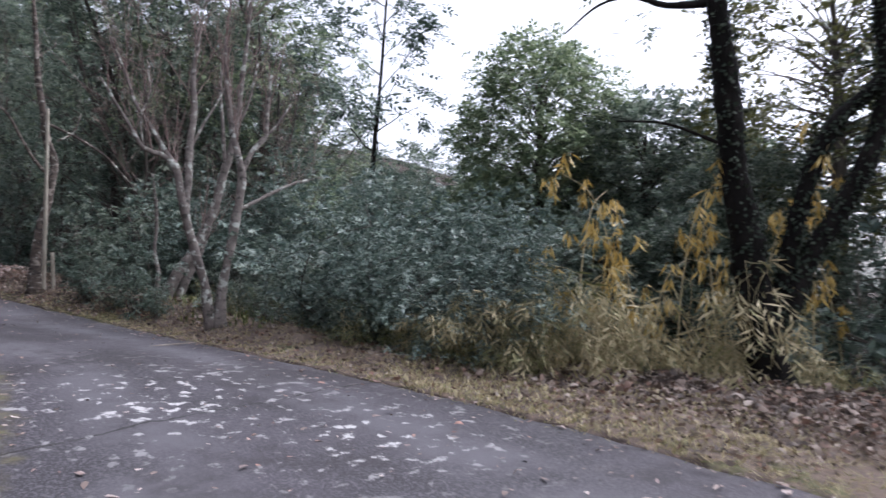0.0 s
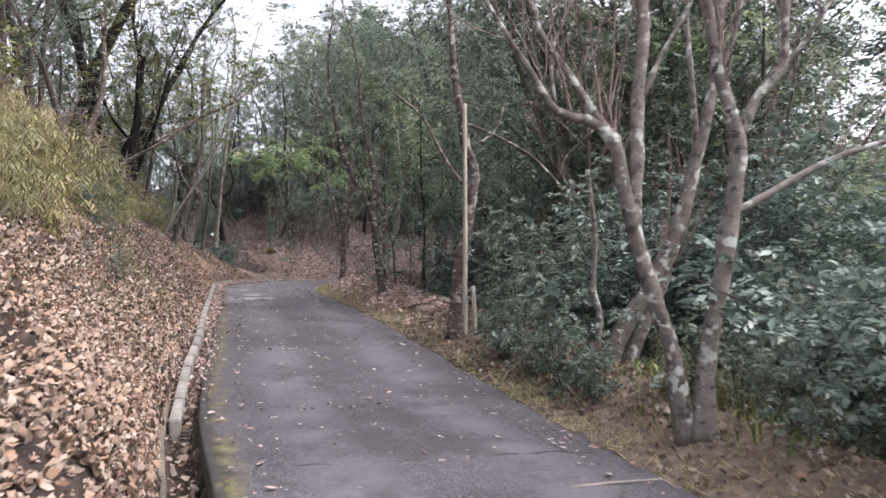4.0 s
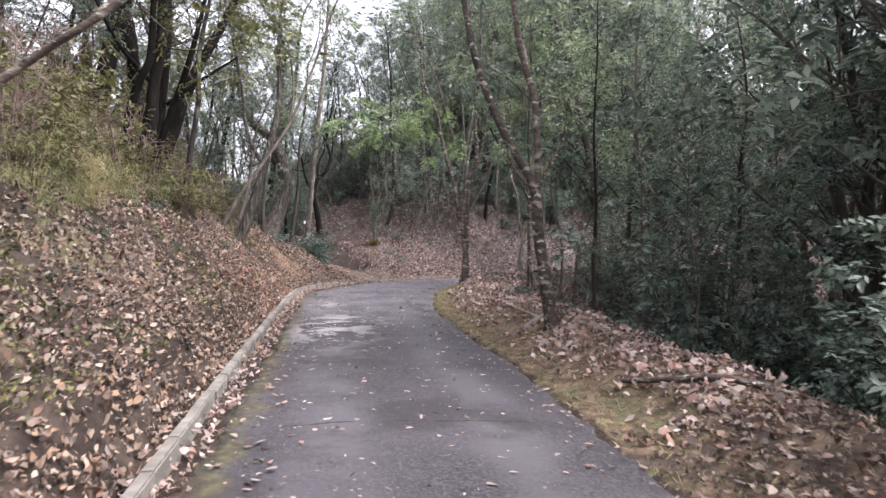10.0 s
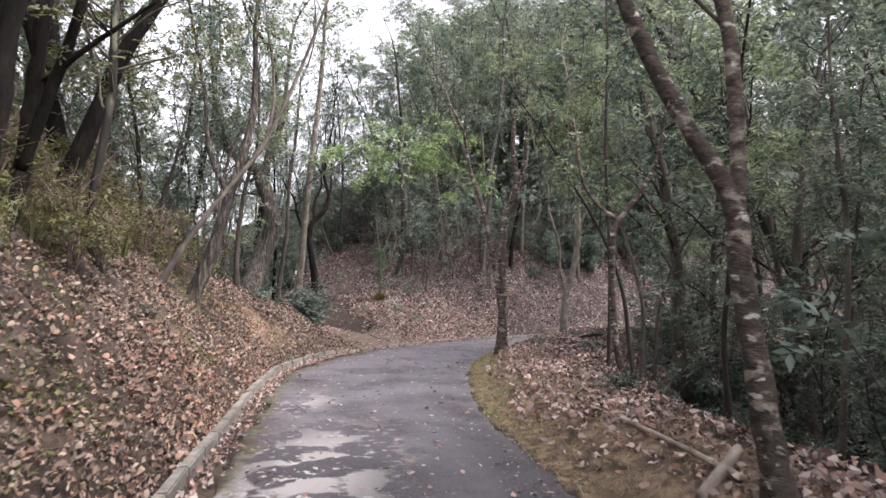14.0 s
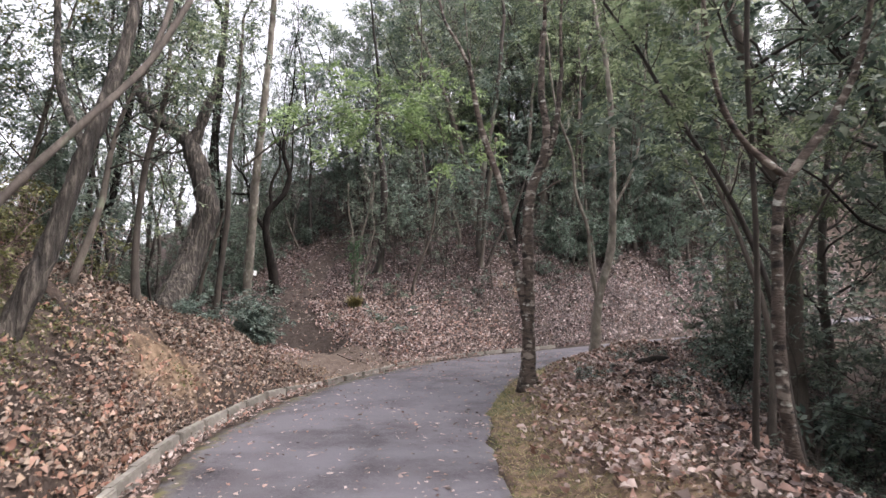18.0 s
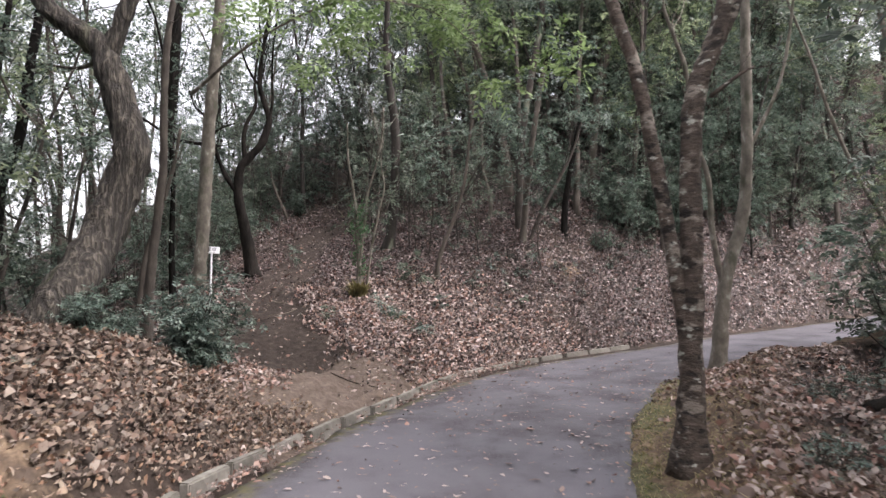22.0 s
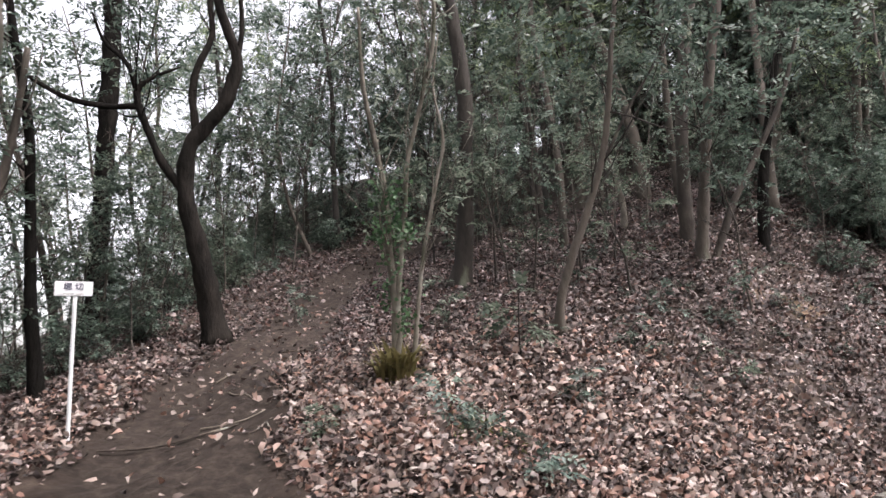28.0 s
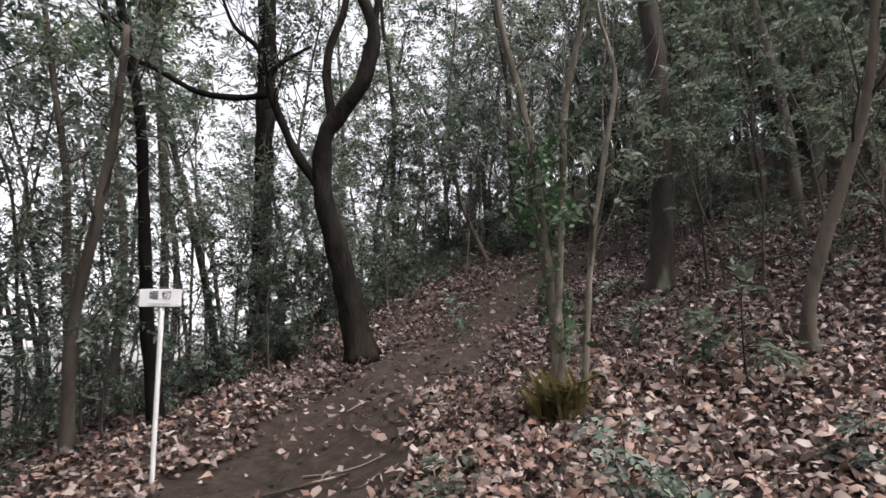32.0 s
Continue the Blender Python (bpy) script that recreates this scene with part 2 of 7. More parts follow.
def asphalt():
    """Old grey asphalt with paler wheel tracks, joints, pale blotches, and moss along its edges."""
    m = bpy.data.materials.new("old asphalt")
    m.use_nodes = True
    n, l = m.node_tree.nodes, m.node_tree.links
    shader = n["Principled BSDF"]
    where = n.new("ShaderNodeTexCoord").outputs["Object"]
    side = n.new("ShaderNodeAttribute")
    side.attribute_name = "side"
    pale = n.new("ShaderNodeAttribute")
    pale.attribute_name = "pale"

    def noise_of(size, detail=6, rough=0.6):
        k = n.new("ShaderNodeTexNoise")
        k.inputs["Scale"].default_value, k.inputs["Detail"].default_value, k.inputs["Roughness"].default_value = size, detail, rough
        l.new(where, k.inputs["Vector"])
        return k.outputs["Fac"]

    def calc(kind, a, b):
        k = n.new("ShaderNodeMath")
        k.operation = kind
        for i, v in enumerate((a, b)):
            if isinstance(v, (int, float)):
                k.inputs[i].default_value = v
            else:
                l.new(v, k.inputs[i])
        return k.outputs["Value"]

    def between(v, a, b):
        k = n.new("ShaderNodeMapRange")
        k.interpolation_type = "SMOOTHSTEP"
        k.inputs["From Min"].default_value, k.inputs["From Max"].default_value = a, b
        l.new(v, k.inputs["Value"])
        return k.outputs["Result"]

    def blend(factor, a, b):
        k = n.new("ShaderNodeMix")
        k.data_type = "RGBA"
        l.new(factor, k.inputs["Factor"])
        for s, v in (("A", a), ("B", b)):
            if isinstance(v, tuple):
                k.inputs[s].default_value = (*v, 1)
            else:
                l.new(v, k.inputs[s])
        return k.outputs["Result"]

    base = blend(between(noise_of(0.9), 0.35, 0.68), (0.0315, 0.0285, 0.0325), (0.0565, 0.0505, 0.059))
    base = blend(between(noise_of(45, 3), 0.42, 0.72), base, (0.105, 0.1, 0.108))
    off = calc("ABSOLUTE", calc("SUBTRACT", calc("ABSOLUTE", calc("ADD", side.outputs["Fac"], calc("MULTIPLY", calc("SUBTRACT", noise_of(0.35, 3), 0.5), 0.35)), 0), 0.46), 0)
    track = calc("SUBTRACT", 1, between(off, 0.05, 0.30))
    base = blend(calc("MULTIPLY", track, between(noise_of(1.6), 0.30, 0.62)), base, (0.094, 0.089, 0.098))
    base = blend(calc("MULTIPLY", between(noise_of(0.55, 8, 0.7), 0.50, 0.60), 0.6), base, (0.03, 0.026, 0.028))
    axes = n.new("ShaderNodeSeparateXYZ")
    l.new(where, axes.inputs["Vector"])
    along = calc("ADD", calc("SUBTRACT", axes.outputs["Y"], calc("MULTIPLY", axes.outputs["X"], 0.13)), calc("MULTIPLY", noise_of(1.5, 5), 0.35))
    for at in JOINTS:
        crack = calc("SUBTRACT", 1, between(calc("ABSOLUTE", calc("SUBTRACT", along, at), 0), 0.004, 0.02))
        base = blend(calc("MULTIPLY", crack, between(noise_of(2.5, 3), 0.4, 0.5)), base, (0.015, 0.013, 0.012))
    # paler beyond y 16: the open sky's light at the bend, put into colour
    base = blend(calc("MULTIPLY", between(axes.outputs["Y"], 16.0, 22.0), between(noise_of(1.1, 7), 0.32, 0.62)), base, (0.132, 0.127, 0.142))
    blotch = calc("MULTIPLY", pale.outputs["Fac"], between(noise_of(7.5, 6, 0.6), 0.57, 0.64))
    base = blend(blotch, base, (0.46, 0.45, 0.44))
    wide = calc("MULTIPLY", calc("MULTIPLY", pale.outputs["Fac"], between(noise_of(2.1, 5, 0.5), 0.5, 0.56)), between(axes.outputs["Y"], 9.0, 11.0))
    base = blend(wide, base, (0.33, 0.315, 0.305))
    edge = calc("MULTIPLY", between(calc("ADD", calc("MULTIPLY", side.outputs["Fac"], -1), calc("MULTIPLY", noise_of(2.2, 6), 0.34)), 0.99, 1.12), between(noise_of(5, 6), 0.3, 0.6))
    base = blend(edge, base, blend(between(noise_of(8), 0.42, 0.6), (0.055, 0.047, 0.035), (0.12, 0.11, 0.048)))
    l.new(base, shader.inputs["Base Color"])
    shader.inputs["Roughness"].default_value = 0.78
    shader.inputs["Specular IOR Level"].default_value = 0.35
    relief = n.new("ShaderNodeBump")
    relief.inputs["Strength"].default_value, relief.inputs["Distance"].default_value = 0.5, 0.006
    l.new(calc("ADD", noise_of(130, 3), calc("MULTIPLY", noise_of(6), 2)), relief.inputs["Height"])
    l.new(relief.outputs["Normal"], shader.inputs["Normal"])
    return m


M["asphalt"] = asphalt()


def earth():
    """Woodland soil with trodden earth, bare clay and moss where the ground has them."""
    m = bpy.data.materials.new("woodland ground")
    m.use_nodes = True
    n, l = m.node_tree.nodes, m.node_tree.links
    shader = n["Principled BSDF"]
    where = n.new("ShaderNodeTexCoord").outputs["Object"]

    def noise_of(size, detail=7):
        k = n.new("ShaderNodeTexNoise")
        k.inputs["Scale"].default_value, k.inputs["Detail"].default_value, k.inputs["Roughness"].default_value = size, detail, 0.66
        l.new(where, k.inputs["Vector"])
        return k.outputs["Fac"]

    def ramp_of(v, colours, a=0.32, b=0.68):
        k = n.new("ShaderNodeValToRGB")
        while len(k.color_ramp.elements) < len(colours):
            k.color_ramp.elements.new(0.5)
        for i, (e, c) in enumerate(zip(k.color_ramp.elements, colours)):
            e.position, e.color = a + (b - a) * i / (len(colours) - 1), (*c, 1)
        l.new(v, k.inputs["Fac"])
        return k.outputs["Color"]

    def over(base, name, colours, size, soft=0.12):
        at = n.new("ShaderNodeAttribute")
        at.attribute_name = name
        rag = n.new("ShaderNodeMath")
        rag.operation = "MULTIPLY_ADD"
        l.new(noise_of(size), rag.inputs[0])
        rag.inputs[1].default_value = 1.3
        l.new(at.outputs["Fac"], rag.inputs[2])
        cut = n.new("ShaderNodeMapRange")
        cut.inputs["From Min"].default_value, cut.inputs["From Max"].default_value = 1.12, 1.12 + soft
        l.new(rag.outputs["Value"], cut.inputs["Value"])
        mix = n.new("ShaderNodeMix")
        mix.data_type = "RGBA"
        l.new(cut.outputs["Result"], mix.inputs["Factor"])
        l.new(base, mix.inputs["A"])
        l.new(ramp_of(noise_of(9), colours), mix.inputs["B"])
        return mix.outputs["Result"]

    tone = ramp_of(noise_of(3.0), [(0.018, 0.014, 0.012), (0.043, 0.032, 0.026), (0.092, 0.069, 0.056)])
    tone = over(tone, "trod", [(0.021, 0.0165, 0.0138), (0.039, 0.030, 0.0252), (0.071, 0.055, 0.045)], 3.0, 0.25)
    tone = over(tone, "dusty", [(0.075, 0.057, 0.046), (0.12, 0.093, 0.076), (0.175, 0.138, 0.112)], 2.5, 0.4)
    tone = over(tone, "clay", [(0.085, 0.058, 0.039), (0.155, 0.11, 0.073), (0.24, 0.176, 0.122)], 4.5, 0.4)
    tone = over(tone, "mossy", [(0.052, 0.05, 0.03), (0.1, 0.094, 0.052), (0.165, 0.152, 0.08)], 3.5)
    l.new(tone, shader.inputs["Base Color"])
    shader.inputs["Roughness"].default_value, shader.inputs["Specular IOR Level"].default_value = 0.95, 0.2
    relief = n.new("ShaderNodeBump")
    relief.inputs["Strength"].default_value, relief.inputs["Distance"].default_value = 0.7, 0.03
    l.new(noise_of(16), relief.inputs["Height"])
    l.new(relief.outputs["Normal"], shader.inputs["Normal"])
    return m


M["earth"] = earth()


# ---- plan of the ground: the road's centre line, its width and height, the bank, the hill and the ravine ----
LINE_Y = [-14, -9, -6, -3, -1.4, 1, 2.7, 4.2, 6.4, 8.3, 10.4, 13, 15.2, 17.4, 19.8, 21.6, 24.3, 26.5, 28.2]
EDGE_LEFT = [-7.5, -5, -3.2, -1.6, -0.4, 0.85, 1.31, 1.6, 1.09, 0.82, 0.6, 0.25, -0.02, -0.3, -0.62, -0.9, -1.18, -0.92, -0.5]
EDGE_RIGHT = [-1.5, 2.2, 3.8, 4.6, 4.84, 4.72, 4.45, 4.2, 3.78, 3.55, 3.27, 2.98, 2.64, 2.25, 1.92, 1.85, 1.88, 2.12, 2.5]
BEND = [(1.62, 29.7, 1.42), (2.74, 32.04, 1.38), (4.17, 33.45, 1.36), (5.92, 34.7, 1.36), (8.47, 36.7, 1.36), (10.73, 38.15, 1.36), (13.0, 39.4, 1.36), (17, 41.6, 1.36), (24, 43.0, 1.36), (40, 44.5, 1.36)]
ROAD_Y = [-16, -8, -3.3, -0.44, 1.26, 3.4, 6.4, 11, 15, 18, 23.2, 25.6, 29.5, 32.04, 33.45, 34.7, 36.7, 38.15, 39.4, 41.6, 43.0, 44.5]
ROAD_Z = [-2.1, -1.5, -1.05, -0.75, -0.57, -0.36, -0.07, 0.33, 0.66, 0.88, 1.17, 1.3, 1.53, 1.65, 1.74, 1.82, 1.96, 2.06, 2.2, 2.6, 3.1, 3.9]


def centre_line():
    """Points along the road: x, y, half width, smoothed, about 0.25 m apart."""
    rows = [((a + b) / 2, y, (b - a) / 2) for y, a, b in zip(LINE_Y, EDGE_LEFT, EDGE_RIGHT)] + BEND
    rows = np.array(rows, float)
    run = np.r_[0, np.cumsum(np.hypot(*np.diff(rows[:, :2], axis=0).T))]
    at = np.arange(0, run[-1], 0.25)
    line = np.stack([np.interp(at, run, rows[:, k]) for k in range(3)], 1)
    for _ in range(5):
        line[1:-1] = 0.25 * line[:-2] + 0.5 * line[1:-1] + 0.25 * line[2:]
    return line


LINE = centre_line()
AHEAD = np.gradient(LINE[:, :2], axis=0)
AHEAD /= np.linalg.norm(AHEAD, axis=1)[:, None]


def road_z(y):
    return np.interp(y, ROAD_Y, ROAD_Z)


def beside_road(x, y):
    """For places: the nearest index of the line, and the signed way across it (to the right positive) beyond the centre."""
    x, y = np.atleast_1d(x).astype(float), np.atleast_1d(y).astype(float)
    near, across = np.zeros(len(x), int), np.zeros(len(x))
    for k in range(0, len(x), 20000):
        dx, dy = x[k:k + 20000, None] - LINE[:, 0], y[k:k + 20000, None] - LINE[:, 1]
        n = (dx * dx + dy * dy).argmin(1)
        i = np.arange(len(n))
        near[k:k + 20000] = n
        side = dx[i, n] * AHEAD[n, 1] - dy[i, n] * AHEAD[n, 0]
        across[k:k + 20000] = np.copysign(np.hypot(dx[i, n], dy[i, n]), side)
    return near, across


def soft_min(a, b, k):
    h = np.clip(0.5 + 0.5 * (b - a) / k, 0, 1)
    return b * (1 - h) + a * h - k * h * (1 - h)


def ramp(v, a, b):
    h = np.clip((v - a) / (b - a), 0, 1)
    return h * h * (3 - 2 * h)


def waves(x, y):
    """A gentle unevenness that is the same at every build."""
    return (np.sin(1.9 * x + 0.7 * np.sin(1.3 * y)) * np.sin(1.6 * y + 1.1 * np.sin(0.9 * x)) * 0.5
            + np.sin(4.3 * x + 1.7 * y + np.sin(2.1 * y)) * 0.22 + np.sin(3.1 * y - 5.2 * x + 2) * 0.18
            + np.sin(9.7 * x + 4 * np.sin(1.3 * y)) * np.sin(8.9 * y + 3 * np.sin(1.1 * x)) * 0.12)


TRAIL_Y = [29.5, 31.5, 33.6, 34.7, 36, 37.2, 39.2, 40.5, 42, 44, 47]
TRAIL_X = [-0.6, -1.0, -1.9, -2.2, -2.2, -2.05, -2.15, -1.9, -1.5, 0, 3]


def trail_off(x, y):
    """The way from the middle of the footpath, which begins at the kerb."""
    return np.where((y > 29) & (y < 47), np.abs(x - np.interp(y, TRAIL_Y, TRAIL_X)), 9)


def ground(x, y):
    """The height of the ground, the bed of the road included."""
    shape = np.shape(x)
    x, y = np.ravel(x).astype(float), np.ravel(y).astype(float)
    near, across = beside_road(x, y)
    zr, half = road_z(LINE[near, 1]), LINE[near, 2]
    ly = LINE[near, 1]
    e = np.abs(across) - half
    w = waves(x, y)
    # left: a bank that falls off behind its crest, and the hill beyond the bend
    crest = np.interp(ly, [-8, 0, 4, 8, 15, 22, 26, 28.5, 30.5], [0.8, 1.7, 2.2, 2.5, 2.6, 2.3, 1.5, 0.35, 0.05])
    bank = zr + crest + 0.10 * np.minimum(e, 4) - 0.38 * np.maximum(e - 5.0, 0) + 0.22 * w
    hill = np.interp(y, [29, 31.5, 34, 37, 40, 44, 50, 60, 80], [1.45, 1.70, 2.48, 3.40, 4.4, 5.8, 8.2, 12, 17])
    hill = hill + 0.13 * np.clip(x + 1, 0, 3) + 0.27 * np.clip(x - 2, 0, 14) - 0.22 * np.maximum(-3.6 - x, 0) - 0.22 * np.maximum(-6.5 - x, 0) + 0.10 * w
    high = np.maximum(bank, hill * ramp(y, 28.5, 30.5) + (bank - 3) * (1 - ramp(y, 28.5, 30.5)))
    steep = np.interp(ly, [0, 5, 20, 27, 30, 33, 40], [0.85, 0.95, 0.95, 0.8, 0.5, 0.8, 1.35])
    gutter = (0.3 + 0.7 * ramp(8.2 - ly, 0, 2.5)) * ramp(12 - ly, 0, 2) * ramp(ly, -2.0, -1.0) * ramp(e, 0.0, 0.04) * (1 - ramp(e, 0.26, 0.34))
    rise = zr + 0.02 - 0.24 * gutter + steep * np.maximum(e - 0.28, 0) + (0.14 * w + 0.10 * waves(x * 2.1 + 3, y * 1.7)) * ramp(e, 0.3, 1.2)
    left = soft_min(rise, high, 0.7) + 0.13 * ramp(e, 0.2, 0.6)
    path = ramp(1.3 - trail_off(x, y), 0, 0.9)
    left = left - 0.10 * path
    # right: a verge, then the ravine
    verge = np.interp(ly, [-6, -1, 0.4, 2, 3.5, 5, 8, 12, 16, 20, 25, 30, 34], [4.6, 4.6, 3.6, 1.7, 1.0, 1.0, 1.4, 1.5, 1.6, 1.9, 2.4, 2.6, 1.5])
    down = np.maximum(e - verge, 0)
    right = zr + 0.03 + 0.28 * ramp(e, 0.1, 1.1) * ramp(ly, 2, 5) - 5.5 * (1 - np.exp(-down * 0.13)) + 0.07 * w * ramp(e, 0.1, 0.8)
    right = right + 0.05 * np.maximum(down - 16, 0)
    z = np.where(across > 0, right, left)
    return np.where(e < 0, zr - 0.05 + 0.05 * ramp(e, -0.12, 0.0), z).reshape(shape)


# ---- tools for meshes ----
RNG = np.random.default_rng(7)


def mesh_of(name, verts, faces, mat, smooth=False):
    """A mesh from an array of places and an array of faces with the same number of corners, or a list of such arrays."""
    me = bpy.data.meshes.new(name)
    groups = faces if isinstance(faces, list) else [faces]
    groups = [np.asarray(f, np.int32) for f in groups if len(f)]
    me.vertices.add(len(verts))
    me.vertices.foreach_set("co", np.asarray(verts, np.float32).ravel())
    loops = np.concatenate([f.ravel() for f in groups])
    counts = np.concatenate([np.full(len(f), f.shape[1], np.int32) for f in groups])
    me.loops.add(len(loops))
    me.loops.foreach_set("vertex_index", loops)
    me.polygons.add(len(counts))
    me.polygons.foreach_set("loop_start", np.r_[0, np.cumsum(counts)[:-1]].astype(np.int32))
    me.update(calc_edges=True)
    if smooth:
        me.polygons.foreach_set("use_smooth", np.ones(len(counts), bool))
    me.materials.append(mat)
    return me


def part(name, me, parent, label=""):
    ob = new(name, me)
    ob.parent = parent
    if label:
        tagged(ob, label)
    return ob


def thing(name, place, label, category, group="", kind=""):
    ob = new(name)
    ob.empty_display_size = 0.2
    ob.location = place
    return tagged(ob, label, category, group, kind)


def smooth_line(points, step=0.12):
    """A Catmull-Rom line through rows of place and radius."""
    p = np.asarray(points, float)
    p = np.concatenate([[2 * p[0] - p[1]], p, [2 * p[-1] - p[-2]]])
    rows = []
    for k in range(1, len(p) - 2):
        a, b, c, d = p[k - 1:k + 3]
        n = max(2, int(np.linalg.norm(c[:3] - b[:3]) / step))
        t = np.linspace(0, 1, n, endpoint=False)[:, None]
        rows.append(0.5 * (2 * b + (c - a) * t + (2 * a - 5 * b + 4 * c - d) * t ** 2 + (3 * b - a - 3 * c + d) * t ** 3))
    rows.append(p[-2:-1])
    return np.concatenate(rows)


def tube(line, sides=8, rough=0.0, seed=0, flare=0.0):
    """A round limb along rows of x, y, z, radius, with an uneven skin, closed at both ends by points."""
    line = np.asarray(line, float)
    n = len(line)
    way = np.gradient(line[:, :3], axis=0)
    way /= np.linalg.norm(way, axis=1)[:, None] + 1e-9
    ref = np.where(np.abs(way[:, 2:3]) > 0.9, [[1.0, 0, 0]], [[0, 0, 1.0]])
    a = np.cross(way, ref)
    a /= np.linalg.norm(a, axis=1)[:, None]
    for k in range(1, n):
        a[k] = a[k - 1] - way[k] * (a[k - 1] @ way[k])
        a[k] /= np.linalg.norm(a[k]) + 1e-9
    b = np.cross(way, a)
    turn = np.linspace(0, 2 * np.pi, sides, endpoint=False)
    r = np.maximum(line[:, 3], 0.002)[:, None] * np.ones(sides)
    if rough:
        g = np.random.default_rng(seed)
        bumps = g.normal(0, 1, (n, sides))
        bumps = (bumps + np.roll(bumps, 1, 1) + np.vstack([bumps[:1], bumps[:-1]])) / 1.7
        r = r * (1 + rough * bumps)
    if flare:
        up = np.exp(-np.maximum(line[:, 2] - line[0, 2], 0) / 0.16)[:, None]
        r = r * (1 + flare * up * (0.55 + 0.45 * np.sin(turn * 4 + seed) + 0.25 * np.sin(turn * 7 + 2 * seed)))
    v = line[:, None, :3] + r[..., None] * (a[:, None] * np.cos(turn)[:, None] + b[:, None] * np.sin(turn)[:, None])
    v = np.concatenate([v.reshape(-1, 3), line[:1, :3], line[-1:, :3]])
    i, j = np.meshgrid(np.arange(n - 1), np.arange(sides), indexing="ij")
    k = (j + 1) % sides
    quads = np.stack([i * sides + j, i * sides + k, (i + 1) * sides + k, (i + 1) * sides + j], -1).reshape(-1, 4)
    j = np.arange(sides)
    top, last = n * sides, (n - 1) * sides
    ends = np.concatenate([np.stack([np.full(sides, top), (j + 1) % sides, j], 1), np.stack([np.full(sides, top + 1), last + j, last + (j + 1) % sides], 1)])
    return v, quads, ends


def limb_mesh(name, points, mat, sides=9, rough=0.06, seed=0, flare=0.0, step=0.12):
    v, quads, ends = tube(smooth_line(points, step), sides, rough, seed, flare)
    return mesh_of(name, v, [quads, ends], mat, True)


def tubes_mesh(name, lines, mat, sides=5, step=0.25):
    """Many thin limbs as one mesh."""
    vs, qs, es, n = [], [], [], 0
    for line in lines:
        v, q, e = tube(smooth_line(line, step) if len(line) > 2 else np.asarray(line, float), sides)
        vs.append(v), qs.append(q + n), es.append(e + n)
        n += len(v)
    return mesh_of(name, np.concatenate(vs), [np.concatenate(qs), np.concatenate(es)], mat, True)


def unit(v):
    return v / (np.linalg.norm(v, axis=-1, keepdims=True) + 1e-9)


def leaves(at, along, up, length, width, fold=0.25, droop=0.0):
    """Pointed leaves folded along the midrib: rows of base, direction, upper side, length and width. Six corners, four triangles each."""
    at, along = np.asarray(at, float), unit(np.asarray(along, float))
    across = unit(np.cross(along, up))
    face = np.cross(across, along)
    L, W = np.broadcast_to(length, len(at))[:, None], np.broadcast_to(width, len(at))[:, None]
    mid = at + along * L * 0.5 - face * L * droop * 0.3
    tip = at + along * L * (1 - 0.2 * droop) - face * L * droop
    left, right = mid + across * W / 2 + face * W * fold, mid - across * W / 2 + face * W * fold
    v = np.stack([at, right, tip, left, mid], 1).reshape(-1, 3)
    k = np.arange(len(at))[:, None] * 5
    f = np.concatenate([k + [0, 1, 4], k + [1, 2, 4], k + [4, 2, 3], k + [0, 4, 3]])
    return v, f


def simple_leaves(at, along, up, length, width, fold=0.2):
    """The same with two triangles each, for crowns."""
    at, along = np.asarray(at, float), unit(np.asarray(along, float))
    across = unit(np.cross(along, up))
    face = np.cross(across, along)
    L, W = np.broadcast_to(length, len(at))[:, None], np.broadcast_to(width, len(at))[:, None]
    mid = at + along * L * 0.45
    v = np.stack([at, mid - across * W / 2 + face * W * fold, at + along * L, mid + across * W / 2 + face * W * fold], 1).reshape(-1, 3)
    k = np.arange(len(at))[:, None] * 4
    return v, np.concatenate([k + [0, 1, 2], k + [0, 2, 3]])


def dry_leaves(g, at, along, up, length, width, curl):
    """Fallen leaves: uneven outlines, cupped or rolled over along the midrib. Six corners, four triangles each."""
    at, along = np.asarray(at, float), unit(np.asarray(along, float))
    across = unit(np.cross(along, up))
    face = np.cross(across, along)
    n = len(at)
    L, W = length[:, None], width[:, None]
    jitter = lambda a, b: a + (b - a) * g.random((n, 1))
    cup, bow = g.normal(0, curl, (n, 1)), g.normal(0, 0.6 * curl, (n, 1))
    rows = [at + face * L * bow * 0.5]
    for far, wide in ((0.3, 0.9), (0.68, 0.8)):
        mid = at + along * L * far
        rows.append([mid + along * L * jitter(-0.1, 0.1) + k * across * W * 0.5 * wide * jitter(0.65, 1.2) + face * W * (cup + g.normal(0, 0.3 * curl, (n, 1))) for k in (-1, 1)])
    tip = at + along * L * jitter(0.9, 1.05) + face * L * bow
    v = np.stack([rows[0], rows[1][0], rows[2][0], tip, rows[2][1], rows[1][1]], 1).reshape(-1, 3)
    k = np.arange(n)[:, None] * 6
    return v, np.concatenate([k + [0, 1, 5], k + [1, 2, 4], k + [1, 4, 5], k + [2, 3, 4]])


def grow(start, way, length, radius, g, wander=0.25, lift=0.1, pieces=6):
    """A limb that wanders as it grows: rows of place and radius."""
    rows, p, w = [], np.array(start, float), unit(np.array(way, float))
    for k in range(pieces + 1):
        rows.append((*p, radius * (1 - 0.82 * k / pieces)))
        w = unit(w + g.normal(0, wander, 3) + [0, 0, lift])
        p = p + w * length / pieces
    return rows


